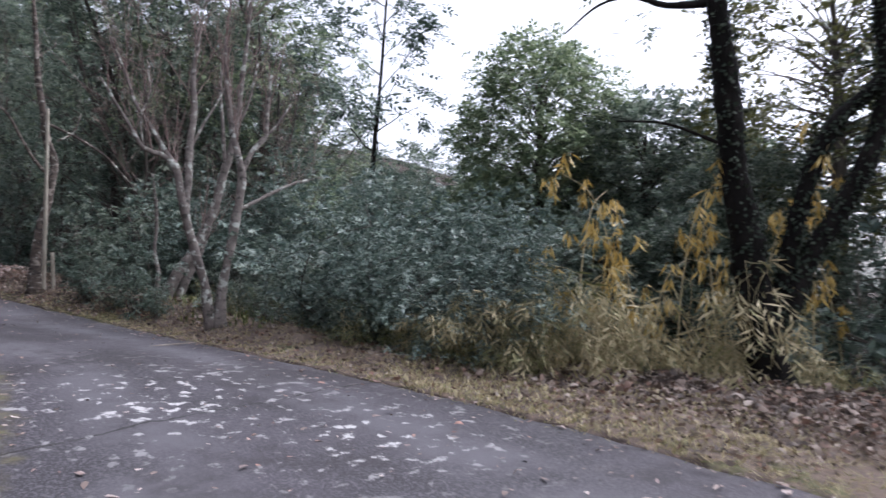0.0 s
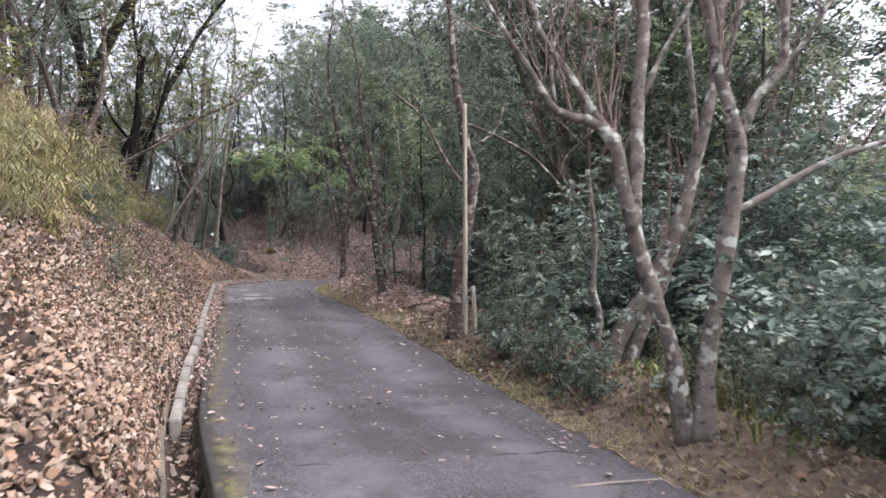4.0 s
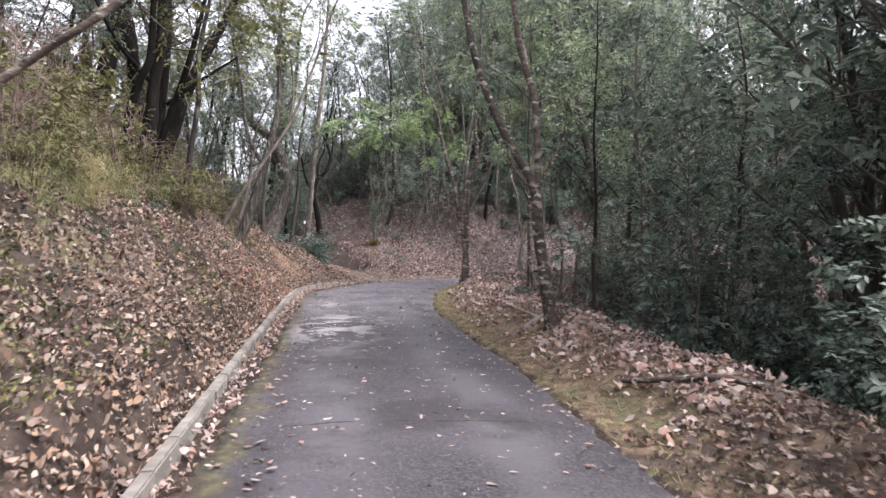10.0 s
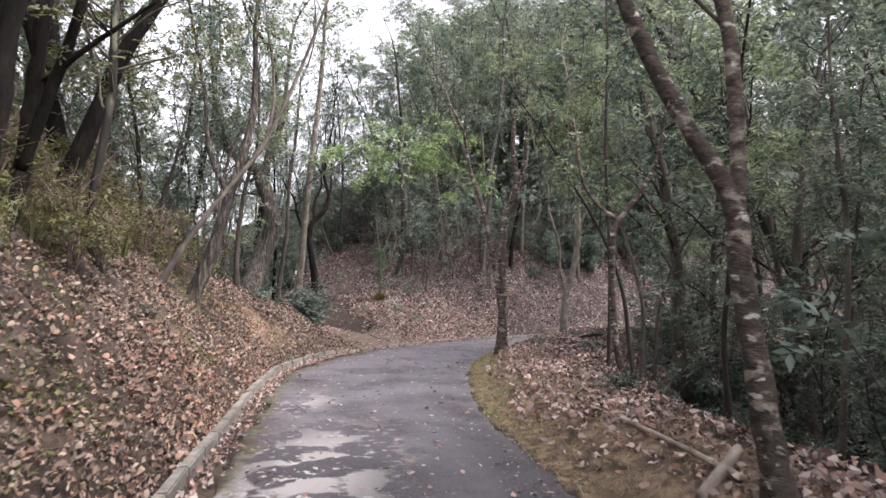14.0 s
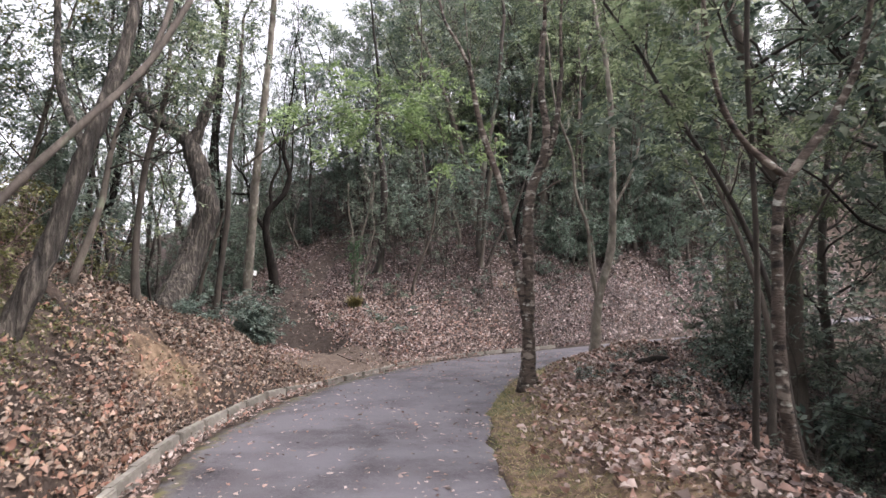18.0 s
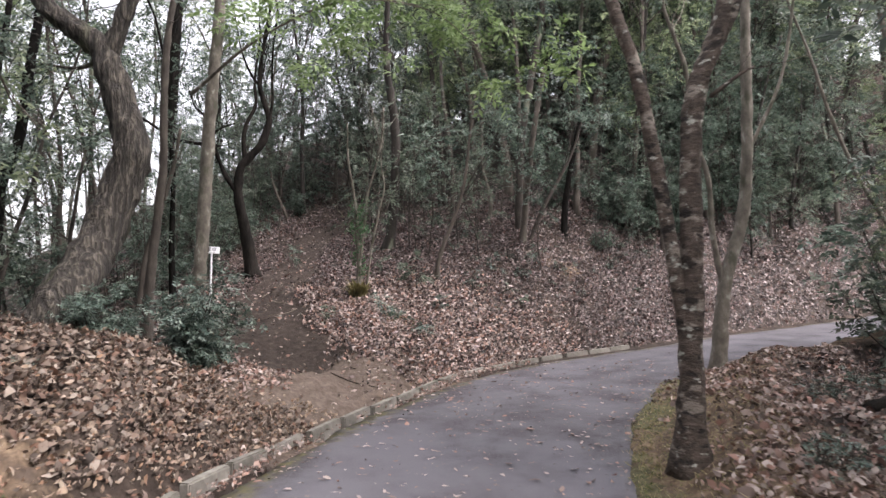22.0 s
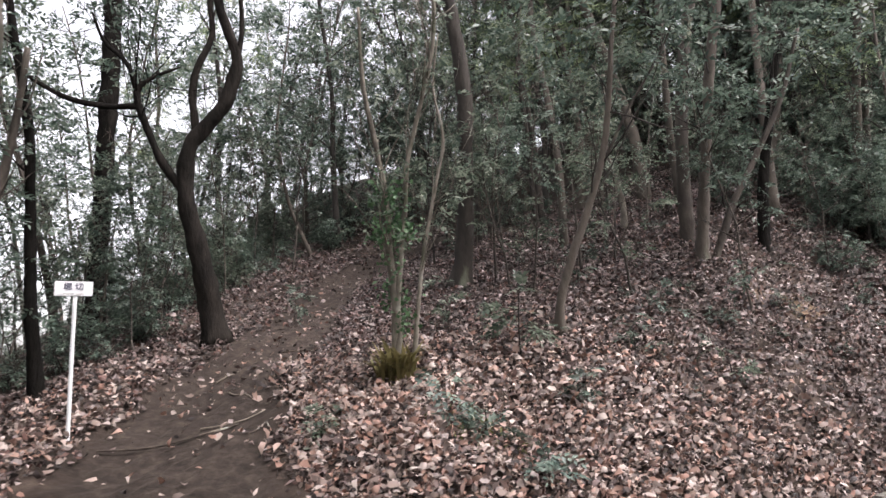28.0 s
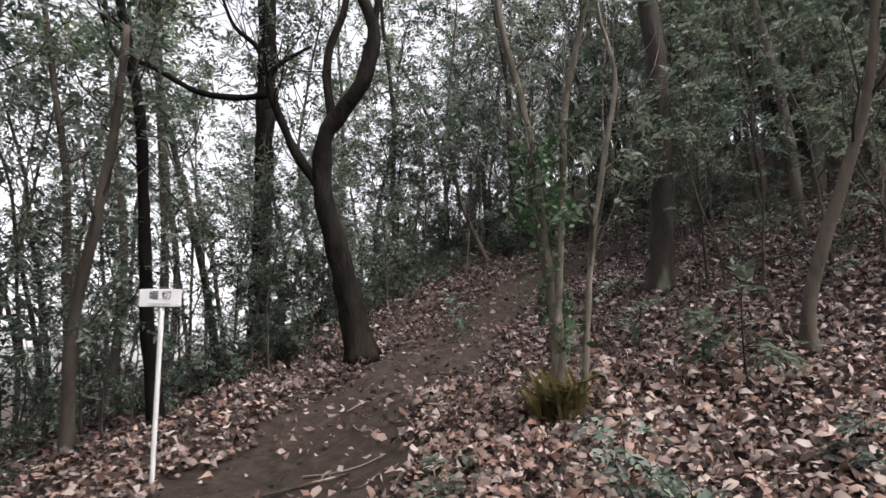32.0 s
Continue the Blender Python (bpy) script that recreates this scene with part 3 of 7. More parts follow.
def boughs(g, trunk, count, low, reach, spread=0.5, lift=0.12, thick=0.4, twigs=4):
    """Limbs and twigs for a trunk (rows): the lines, and the places where leaves hang."""
    line = smooth_line(trunk, 0.2)
    run = np.linspace(0, 1, len(line))
    lines, tips = [], []
    for k in range(count):
        f = low + (0.98 - low) * (k + g.random()) / count
        p = np.array([np.interp(f, run, line[:, c]) for c in range(4)])
        a = k * 2.4 + g.random() * 1.2
        way = (np.cos(a), np.sin(a), spread * (0.4 + 0.9 * g.random()) + 0.5 * f)
        size = reach * (1.15 - 0.55 * f) * (0.7 + 0.6 * g.random())
        bough = grow(p[:3], way, size, max(0.012, p[3] * thick), g, 0.22, lift)
        lines.append(bough)
        b = np.array(bough)
        for _ in range(twigs):
            i = g.integers(2, len(b))
            w = unit(b[i, :3] - b[i - 1, :3]) + g.normal(0, 0.75, 3)
            twig = grow(b[i, :3], w, size * (0.25 + 0.3 * g.random()), max(0.006, b[i, 3] * 0.6), g, 0.25, 0.05, 4)
            lines.append(twig)
            tips += [np.array(twig)[2:, :3]]
        tips += [b[3:, :3]]
    return lines, np.concatenate(tips)


def foliage(g, tips, count, length, spread=0.22, width=0.42, flat=0.5, hang=0.0, per=9, run=2.0):
    """Leaves in flat two-ranked sprays, which gather in clumps round some of the tips."""
    n = max(2, count // per)
    few = tips[g.permutation(len(tips))[:max(6, min(len(tips), n // 6))]]
    start = few[(len(few) * g.random(n) ** 1.25).astype(int)] + g.normal(0, spread * 0.8, (n, 3)) * [1, 1, 0.6]
    out = unit((start - tips.mean(0)) * [1, 1, 0.15])
    way = unit(out * 0.6 + g.normal(0, 0.7, (n, 3)) * [1, 1, 0.45] + [0, 0, -0.1 - hang])
    side = unit(np.cross(way, [0, 0, 1] + g.normal(0, 0.35, (n, 3))))
    up = np.cross(side, way)
    f = (np.arange(per) + 1) / per
    turn = np.where(np.arange(per) % 2, 1.0, -1.0)
    turn[-1] = 0
    long = (length * run * (1.0 + 0.75 * g.random(n)))[:, None, None]
    at = start[:, None] + way[:, None] * long * f[:, None] - np.array([0, 0, 0.22]) * long * f[:, None] ** 2
    along = way[:, None] * 0.6 + side[:, None] * turn[:, None] * 0.85 + g.normal(0, 0.22, (n, per, 3)) + [0, 0, -0.12 - 0.5 * hang]
    face = up[:, None] + g.normal(0, 0.7 * (1 - flat), (n, per, 3))
    size = (length * (0.65 + 0.6 * g.random((n, per))) * (0.75 + 0.4 * np.sin(np.pi * f))).ravel()
    return simple_leaves(at.reshape(-1, 3), along.reshape(-1, 3), face.reshape(-1, 3), size, size * width)


def height(x, y):
    return float(ground(np.array([x]), np.array([y]))[0])


# ---- the ground, the road, the kerb ----
def ground_sheet():
    """One sheet, fine along the walk, coarse towards the horizon."""
    xs = np.unique(np.r_[np.linspace(-900, -60, 12), np.linspace(-60, -14, 24), np.arange(-14, -2.6, 0.2), np.arange(-2.6, 5.2, 0.08), np.arange(5.2, 14, 0.2), np.linspace(14, 60, 60), np.linspace(60, 900, 12)].round(3))
    ys = np.unique(np.r_[np.linspace(-900, -50, 12), np.linspace(-50, -10, 22), np.arange(-10, 46, 0.2), np.linspace(46, 90, 50), np.linspace(90, 900, 12)].round(3))
    x, y = np.meshgrid(xs, ys)
    z = ground(x.ravel(), y.ravel())
    far = np.hypot(x.ravel() - 2, y.ravel() - 18)
    z = np.where(far > 70, z * np.clip((130 - far) / 60, 0, 1) - 2 * np.clip((far - 70) / 60, 0, 1), z)
    near, across = beside_road(x.ravel(), y.ravel())
    e = np.abs(across) - LINE[near, 2]
    z = z + np.where((e > 0.5) & (far < 60), RNG.normal(0, 1, len(z)) * np.where((across < 0) & (y.ravel() < 28) & (e < 4), 0.04, 0.014), 0)
    w, h = len(xs), len(ys)
    i, j = np.meshgrid(np.arange(h - 1), np.arange(w - 1), indexing="ij")
    f = np.stack([i * w + j, i * w + j + 1, (i + 1) * w + j + 1, (i + 1) * w + j], -1).reshape(-1, 4)
    px, py = x.ravel(), y.ravel()
    me = mesh_of("ground", np.stack([px, py, z], 1), f, M["earth"], True)
    mouth = (across < 0) * ramp(2.2 - e, 0, 1.0) * ramp(py, 26.8, 28.6) * ramp(33.2 - py, 0, 1.2) * ramp(px, -2.3, -1.2)
    trod = np.maximum(ramp(1.15 - trail_off(px, py), 0, 0.8), mouth)
    clay = np.maximum(0.95 * np.exp(-((px + 1.95) / 0.62) ** 2 - ((py - 25.7) / 1.25) ** 2), np.exp(-((px - 3.9) / 0.6) ** 2 - ((py - 37.4) / 0.4) ** 2))
    clay = np.maximum(clay, 0.72 * np.exp(-((px + 2.2) / 0.5) ** 2 - ((py - 16) / 1.5) ** 2))
    clay = np.maximum(clay, 0.5 * mouth * ramp(1.1 - e, 0, 0.8))
    clay = np.maximum(clay, (across < 0) * (py < 27) * 0.62 * ramp(waves(px * 0.55 + 2, py * 0.6), 0.15, 0.5) * ramp(e, 0.5, 1.0) * ramp(3.0 - e, 0, 1))
    clay = np.maximum(clay, (across > 0) * (e > 0) * ramp(2.2 - e, 0, 1.2) * np.where(py > 12, 0.74, 0.5))
    mossy = (across > 0) * ramp(1.5 - e, 0, 1.2) * (np.where((py > 20) & (py < 30), 0.42, 0.34) + 0.4 * np.clip(waves(px * 0.9 + 1, py * 0.7), 0, 0.6)) + (across < 0) * ramp(e, 0.8, 1.4) * ramp(3.4 - e, 0, 1) * np.where(py < 9, 0.25, 0.6) * (py < 27) * np.clip(0.55 + 0.9 * waves(px * 0.7 + 5, py * 0.6 + 1), 0.2, 1)
    for name, data in (("trod", trod), ("dusty", np.maximum(0.95 * mouth, (across > 0) * (e > 0) * ramp(2.6 - e, 0, 1.2) * ramp(8.5 - py, 0, 3) * 0.95)), ("clay", clay), ("mossy", mossy)):
        me.attributes.new(name, "FLOAT", "POINT").data.foreach_set("value", np.clip(data, 0, 1).astype(np.float32))
    return tagged(new("ground", me), "brown woodland soil of a wooded hillside", "ground", kind="structure")


def road_sheet():
    """The strip of asphalt, slightly crowned, with a worn edge and some thickness."""
    n, w = len(LINE), 27
    side = np.linspace(-1, 1, w)
    across = np.stack([AHEAD[:, 1], -AHEAD[:, 0]], 1)
    g = np.random.default_rng(3)
    worn = g.normal(0, 0.045, (n, 2))
    worn = (worn + np.roll(worn, 1, 0)) / 1.4
    worn[:, 0] *= 0.15 + 0.85 * ramp(LINE[:, 1], 10.5, 13)
    half = LINE[:, 2][:, None] * side + np.where(side < -0.99, worn[:, :1], 0) + np.where(side > 0.99, worn[:, 1:], 0)
    xy = LINE[:, None, :2] + half[..., None] * across[:, None]
    z = road_z(LINE[:, 1])[:, None] + 0.025 * (1 - side ** 2) + 0.012
    v = np.concatenate([xy, z[..., None]], 2).reshape(-1, 3)
    s = np.tile(side, n)
    i, j = np.meshgrid(np.arange(n - 1), np.arange(w - 1), indexing="ij")
    f = np.stack([i * w + j, i * w + j + 1, (i + 1) * w + j + 1, (i + 1) * w + j], -1).reshape(-1, 4)
    k = np.arange(n)
    low = [v[k * w] - [0, 0, 0.12], v[k * w + w - 1] - [0, 0, 0.12]]
    a = np.arange(n - 1)
    b = n * w
    skirt = np.concatenate([np.stack([a * w, (a + 1) * w, b + a + 1, b + a], 1), np.stack([(a + 1) * w + w - 1, a * w + w - 1, b + n + a, b + n + a + 1], 1)])
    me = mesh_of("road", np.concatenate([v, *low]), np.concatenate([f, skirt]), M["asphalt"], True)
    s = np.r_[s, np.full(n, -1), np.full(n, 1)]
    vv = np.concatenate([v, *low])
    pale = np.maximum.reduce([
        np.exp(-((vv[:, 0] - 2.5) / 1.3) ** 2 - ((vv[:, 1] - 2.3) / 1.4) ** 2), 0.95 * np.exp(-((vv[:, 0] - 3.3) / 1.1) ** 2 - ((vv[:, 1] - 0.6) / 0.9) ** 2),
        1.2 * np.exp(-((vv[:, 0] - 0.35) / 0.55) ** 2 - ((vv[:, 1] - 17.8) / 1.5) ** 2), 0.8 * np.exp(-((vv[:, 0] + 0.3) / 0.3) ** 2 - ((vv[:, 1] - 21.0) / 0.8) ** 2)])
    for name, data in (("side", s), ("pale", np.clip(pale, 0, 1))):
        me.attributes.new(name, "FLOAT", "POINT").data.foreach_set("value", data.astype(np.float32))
    return tagged(new("road", me), "narrow lane of old grey asphalt climbing through woodland", "road", kind="structure")


def box(sx, sy, sz, bevel=0.012):
    bm = bmesh.new()
    bmesh.ops.create_cube(bm, size=1, matrix=Matrix.Diagonal((sx, sy, sz, 1)))
    if bevel:
        bmesh.ops.bevel(bm, geom=bm.edges[:], offset=bevel, segments=2, affect="EDGES", clamp_overlap=True)
    return bm


def from_bm(name, bm, mat):
    me = bpy.data.meshes.new(name)
    bm.to_mesh(me)
    bm.free()
    me.materials.append(mat)
    return me


GROUND, ROAD = ground_sheet(), road_sheet()


def beside(k, off):
    """A place beside point k of the road's line, off metres beyond its left edge, and the way the road runs there."""
    a = AHEAD[k]
    w = LINE[k, 2] + off
    return LINE[k, 0] - a[1] * w, LINE[k, 1] + a[0] * w, math.degrees(math.atan2(a[1], a[0]))


kerb = thing("kerb", (0, 0, 0), "row of low weathered concrete kerb stones along the road", "kerb", kind="structure")
_stones = []
KERB_Y = [4.6, 6.5, 8.5, 11, 27.5, 28.5, 31, 32]
KERB_UP = [-0.10, -0.06, 0.02, 0.08, 0.09, 0.0, 0.0, 0.03]
for k in range(4):
    bm = box(0.609, 0.085, 0.26, 0.012)
    g = np.random.default_rng(40 + k)
    for v in bm.verts:
        v.co += Vector(g.normal(0, 0.0012, 3))
    _stones.append(from_bm("kerb_stone", bm, M["concrete"]))
_g = np.random.default_rng(5)
_run = np.r_[0, np.cumsum(np.hypot(*np.diff(LINE[:, :2], axis=0).T))]
_from, _to = np.abs(LINE[:, 1] - 7.0).argmin(), np.abs(LINE[:, 1] - 34.6).argmin()
_s = _run[_from]
while _s < _run[_to]:
    here = [np.interp(_s, _run, column) for column in (*LINE.T, *AHEAD.T)]
    turn = math.atan2(here[4], here[3])
    off = here[2] + 0.2
    x, y = here[0] - math.sin(turn) * off, here[1] + math.cos(turn) * off
    rise, lift = (float(np.interp(v, KERB_Y, KERB_UP)) for v in (y, y + 0.6))
    slope = math.degrees(math.atan((lift - rise + road_z(here[1] + 0.3 * here[4]) - road_z(here[1] - 0.3 * here[4])) / 0.6))
    ob = part("kerb_stone", _stones[int(_g.integers(4))], kerb)
    ob.matrix_basis = pose(x, y, road_z(here[1]) + rise + _g.normal(0, 0.002) - 0.06, _g.normal(0, 0.8), -slope, math.degrees(turn) + _g.normal(0, 0.3))
    _s += 0.612


def strip_wall(y0, y1, off, thick, top, deep, mat, seed):
    """A low upright wall along the left edge of the road, with a worn top."""
    g = np.random.default_rng(seed)
    ks = [k for k in range(len(LINE)) if y0 < LINE[k, 1] < y1]
    v = []
    for k in ks:
        z = road_z(LINE[k, 1]) + top + g.normal(0, 0.003)
        rim = 0.2 * thick
        for o, h in ((off, z - deep), (off, z - rim), (off + rim, z), (off + thick - rim, z), (off + thick, z - rim), (off + thick, z - deep)):
            v.append((*beside(k, o + g.normal(0, 0.002))[:2], h))
    f = [(6 * i + j, 6 * i + j + 1, 6 * i + j + 7, 6 * i + j + 6) for i in range(len(ks) - 1) for j in range(5)]
    last = 6 * (len(ks) - 1)
    f += [(5, 4, 1, 0), (4, 3, 2, 1), (last, last + 1, last + 4, last + 5), (last + 1, last + 2, last + 3, last + 4)]
    return mesh_of("gutter_wall", np.array(v), np.array(f), M[mat])


gutter = thing("gutter", (0, 0, 0), "narrow concrete gutter half filled with fallen leaves beside the asphalt", "gutter", kind="structure")
# road-side wall, coloured dark to stand for shade in the channel
part("gutter_wall", strip_wall(-2, 11.5, -0.035, 0.07, 0.022, 0.30, "shaded_concrete", 1), gutter, "shade-darkened concrete wall under the edge of the asphalt")
part("gutter_wall", strip_wall(-2, 7.3, 0.27, 0.07, 0.02, 0.34, "stained_concrete", 2), gutter, "pale weathered concrete wall on the bank side")


# ---- trees with limbs of their own, as they stand along the walk ----
HERO = {}


def limb(tree, *rows):
    """Notes one stem or limb of a tree: places along its middle, each with its radius."""
    HERO.setdefault(tree, []).append(list(rows))


limb("first", (8.37, -0.48, -0.66, 0.36), (8.22, -0.4, 0.14, 0.27), (8.1, -0.34, 0.99, 0.23), (7.97, -0.27, 1.83, 0.2), (7.87, -0.24, 2.8, 0.18), (7.74, -0.19, 3.91, 0.16), (7.55, -0.14, 5.72, 0.12))
limb("first", (8.38, -0.56, 0.01, 0.19), (8.64, -0.9, 0.92, 0.15), (8.84, -1.15, 1.38, 0.14), (9.04, -1.41, 2.02, 0.13), (9.14, -1.57, 2.8, 0.11), (9.07, -1.57, 3.65, 0.1), (8.94, -1.55, 5.08, 0.07))
limb("first", (8.39, -0.6, 0.4, 0.13), (8.52, -0.83, 1.5, 0.13), (8.72, -1.09, 2.28, 0.12), (9.01, -1.44, 2.74, 0.1), (9.44, -1.93, 3.39, 0.07))
limb("first", (7.71, -0.15, 3.74, 0.07), (7.36, 0.22, 3.71, 0.05), (7.09, 0.5, 3.81, 0.035), (6.82, 0.79, 3.71, 0.02), (6.57, 1.08, 3.39, 0.01))
limb("first", (7.85, -0.17, 2.12, 0.03), (7.42, 0.27, 2.35, 0.02), (7.01, 0.69, 2.38, 0.01))
limb("ashen", (4.71, 7.21, 0.22, 0.125), (4.91, 7.14, 0.69, 0.11), (5.12, 7.08, 1.02, 0.1), (5.38, 6.99, 1.63, 0.09), (5.55, 6.91, 2.35, 0.08), (5.69, 6.84, 3.01, 0.07), (5.74, 6.78, 3.73, 0.055), (5.8, 6.71, 4.5, 0.04), (5.84, 6.65, 5.27, 0.02))
limb("ashen", (4.91, 7.17, 0.24, 0.1), (5.06, 7.12, 0.64, 0.085), (5.22, 7.07, 0.99, 0.075), (5.36, 7.01, 1.46, 0.06))
limb("ashen", (5.55, 6.91, 2.35, 0.05), (5.48, 6.87, 3.01, 0.04), (5.41, 6.83, 3.72, 0.03), (5.45, 6.77, 4.49, 0.018))
limb("ashen", (5.69, 6.84, 3.01, 0.04), (5.88, 6.77, 3.51, 0.03), (6, 6.7, 4.17, 0.018))
limb("forked", (4.6, 5.27, -0.08, 0.085), (4.62, 5.23, 0.47, 0.062), (4.71, 5.16, 1.14, 0.058), (4.78, 5.11, 1.66, 0.056), (4.79, 5.08, 2.01, 0.055), (4.64, 5.07, 2.52, 0.045), (4.55, 5.05, 3.07, 0.034), (4.48, 5.01, 3.7, 0.022))
limb("forked", (4.79, 5.08, 2.01, 0.042), (4.92, 5.04, 2.32, 0.036), (5.09, 4.99, 2.52, 0.032), (5.1, 4.97, 2.84, 0.028), (5.13, 4.92, 3.39, 0.018))
limb("forked", (4.81, 5.08, 2.05, 0.03), (4.96, 5.03, 2.4, 0.023), (5.22, 4.96, 2.68, 0.018), (5.43, 4.9, 3.04, 0.012))
limb("forked", (4.74, 5.13, 1.48, 0.03), (5.17, 5.04, 1.74, 0.026), (5.47, 4.97, 1.9, 0.022), (5.81, 4.9, 2.02, 0.016), (6.09, 4.85, 2.08, 0.009))
limb("forked", (4.48, 5.29, -0.13, 0.085), (4.4, 5.27, 0.43, 0.065), (4.27, 5.26, 0.84, 0.06), (4.17, 5.26, 1.14, 0.058), (4.02, 5.24, 1.65, 0.055), (3.94, 5.23, 2, 0.052), (3.76, 5.25, 2.14, 0.038), (3.54, 5.29, 2.21, 0.03), (3.32, 5.3, 2.54, 0.022), (3.02, 5.32, 2.99, 0.013))
limb("forked", (4.09, 5.25, 1.37, 0.05), (4.1, 5.22, 1.81, 0.05), (4.1, 5.18, 2.32, 0.047), (4.13, 5.14, 2.75, 0.042), (4.1, 5.12, 3.22, 0.034), (4.15, 5.06, 3.85, 0.02))
limb("forked", (3.94, 5.23, 2, 0.034), (3.64, 5.25, 2.43, 0.028), (3.43, 5.27, 2.74, 0.022), (3.31, 5.27, 3.06, 0.018), (3.11, 5.27, 3.49, 0.01))
limb("forked", (4.12, 5.18, 2.28, 0.022), (4.25, 5.13, 2.59, 0.018), (4.42, 5.08, 2.91, 0.014), (4.55, 5.04, 3.23, 0.008))
limb("forked", (3.54, 5.29, 2.21, 0.016), (3.5, 5.27, 2.59, 0.013), (3.59, 5.23, 2.9, 0.009), (3.54, 5.21, 3.21, 0.006))
limb("posted", (3.83, 10.35, 0.35, 0.16), (3.84, 10.33, 0.95, 0.125), (3.88, 10.3, 1.42, 0.115), (3.95, 10.28, 1.78, 0.105), (4.02, 10.25, 2.3, 0.1), (4.05, 10.22, 2.72, 0.095), (3.93, 10.21, 3.03, 0.09), (3.84, 10.19, 3.54, 0.085), (3.73, 10.16, 4.17, 0.07), (3.66, 10.12, 5, 0.05))
limb("posted", (3.91, 10.24, 2.51, 0.045), (3.73, 10.24, 2.71, 0.036), (3.51, 10.23, 3.07, 0.032), (3.3, 10.21, 3.43, 0.028), (3.04, 10.21, 3.64, 0.022), (2.72, 10.21, 3.89, 0.014))
limb("posted", (3.93, 10.2, 3.36, 0.034), (4.4, 10.19, 3.19, 0.03), (4.87, 10.18, 2.94, 0.028), (5.26, 10.19, 2.58, 0.024), (5.61, 10.2, 2.17, 0.02), (5.93, 10.2, 1.84, 0.016))
limb("posted", (4.09, 10.2, 3.08, 0.028), (4.34, 10.19, 3.27, 0.025), (4.45, 10.16, 3.61, 0.016))
limb("posted", (5.26, 10.19, 2.58, 0.018), (5.39, 10.17, 2.95, 0.016), (5.72, 10.13, 3.32, 0.014), (5.79, 10.11, 3.78, 0.01))
limb("sapling", (4.92, 7.94, 0.3, 0.045), (4.95, 7.91, 0.72, 0.035), (4.87, 7.9, 1.03, 0.03), (4.88, 7.86, 1.58, 0.028), (4.78, 7.82, 2.31, 0.02))
limb("twin", (3.33, 16.3, 0.94, 0.135), (3.2, 16.26, 1.72, 0.108), (3.1, 16.23, 2.34, 0.1), (3.06, 16.21, 2.77, 0.09), (2.81, 16.19, 3.2, 0.08), (2.55, 16.17, 3.69, 0.075), (2.36, 16.15, 4.18, 0.068), (2.2, 16.12, 4.73, 0.06), (2.03, 16.07, 5.77, 0.04))
limb("twin", (3.1, 16.22, 2.65, 0.075), (3.09, 16.18, 3.32, 0.072), (3.04, 16.15, 3.88, 0.068), (2.88, 16.13, 4.43, 0.062), (2.78, 16.1, 4.92, 0.055), (2.68, 16.06, 5.91, 0.04))
limb("twin", (3.11, 16.16, 3.76, 0.02), (2.73, 16.15, 4.12, 0.018), (2.42, 16.14, 4.3, 0.014), (1.86, 16.13, 4.6, 0.01), (1.37, 16.14, 4.72, 0.006))
limb("verge_twin", (2.75, 27.2, 1.48, 0.15), (2.76, 27.15, 2.2, 0.11), (2.76, 27.09, 2.89, 0.1), (2.76, 27.03, 3.52, 0.092), (2.78, 26.96, 4.32, 0.085), (2.96, 26.91, 4.84, 0.075), (3.04, 26.86, 5.32, 0.068), (2.96, 26.81, 5.95, 0.055), (3.02, 26.72, 6.96, 0.035))
limb("verge_twin", (2.76, 27.15, 2.2, 0.07), (2.71, 27.11, 2.63, 0.068), (2.6, 27.06, 3.31, 0.064), (2.48, 27.01, 3.95, 0.062), (2.35, 26.96, 4.53, 0.058), (2.17, 26.92, 5.06, 0.052), (2.03, 26.89, 5.53, 0.047), (1.9, 26.83, 6.27, 0.035))
limb("verge_twin", (2.81, 26.95, 4.47, 0.055), (3.07, 26.89, 5, 0.055), (3.2, 26.84, 5.53, 0.048), (3.27, 26.77, 6.27, 0.032))
limb("verge_twin", (2.91, 26.95, 4.37, 0.02), (3.12, 26.93, 4.53, 0.015), (3.25, 26.92, 4.6, 0.008))
limb("pale_twin", (4.88, 31.6, 1.73, 0.16), (4.97, 31.5, 2.98, 0.125), (5.24, 31.4, 4.05, 0.115), (5.29, 31.3, 5.12, 0.105), (5.27, 31.2, 6.28, 0.098), (5.25, 31.12, 7.18, 0.088), (5.12, 31.03, 8.34, 0.065))
limb("pale_twin", (4.95, 31.5, 2.98, 0.06), (4.8, 31.44, 3.79, 0.06), (4.75, 31.38, 4.5, 0.055), (4.49, 31.32, 5.31, 0.05), (4.44, 31.26, 6.02, 0.042), (4.13, 31.19, 6.91, 0.036), (3.97, 31.12, 7.81, 0.028))
limb("pale_twin", (5.33, 31.31, 4.94, 0.04), (5.74, 31.22, 5.83, 0.036), (5.92, 31.13, 6.81, 0.03), (6.01, 31.02, 7.97, 0.02))
limb("leaning_snag", (10.75, 34.2, 1.8, 0.045), (9.09, 34.06, 4.23, 0.04), (8.59, 34.01, 5.05, 0.036), (8.09, 33.93, 6.17, 0.032), (7.75, 33.86, 7.18, 0.026), (7.38, 33.8, 8.08, 0.018))
limb("pale_fork", (8.36, 32.65, 1.7, 0.085), (8.36, 32.65, 4, 0.066), (8.37, 32.51, 5.5, 0.06), (8.27, 32.44, 6.41, 0.046), (8.02, 32.36, 7.42, 0.038), (7.82, 32.3, 8.22, 0.03), (7.67, 32.2, 9.42, 0.024))
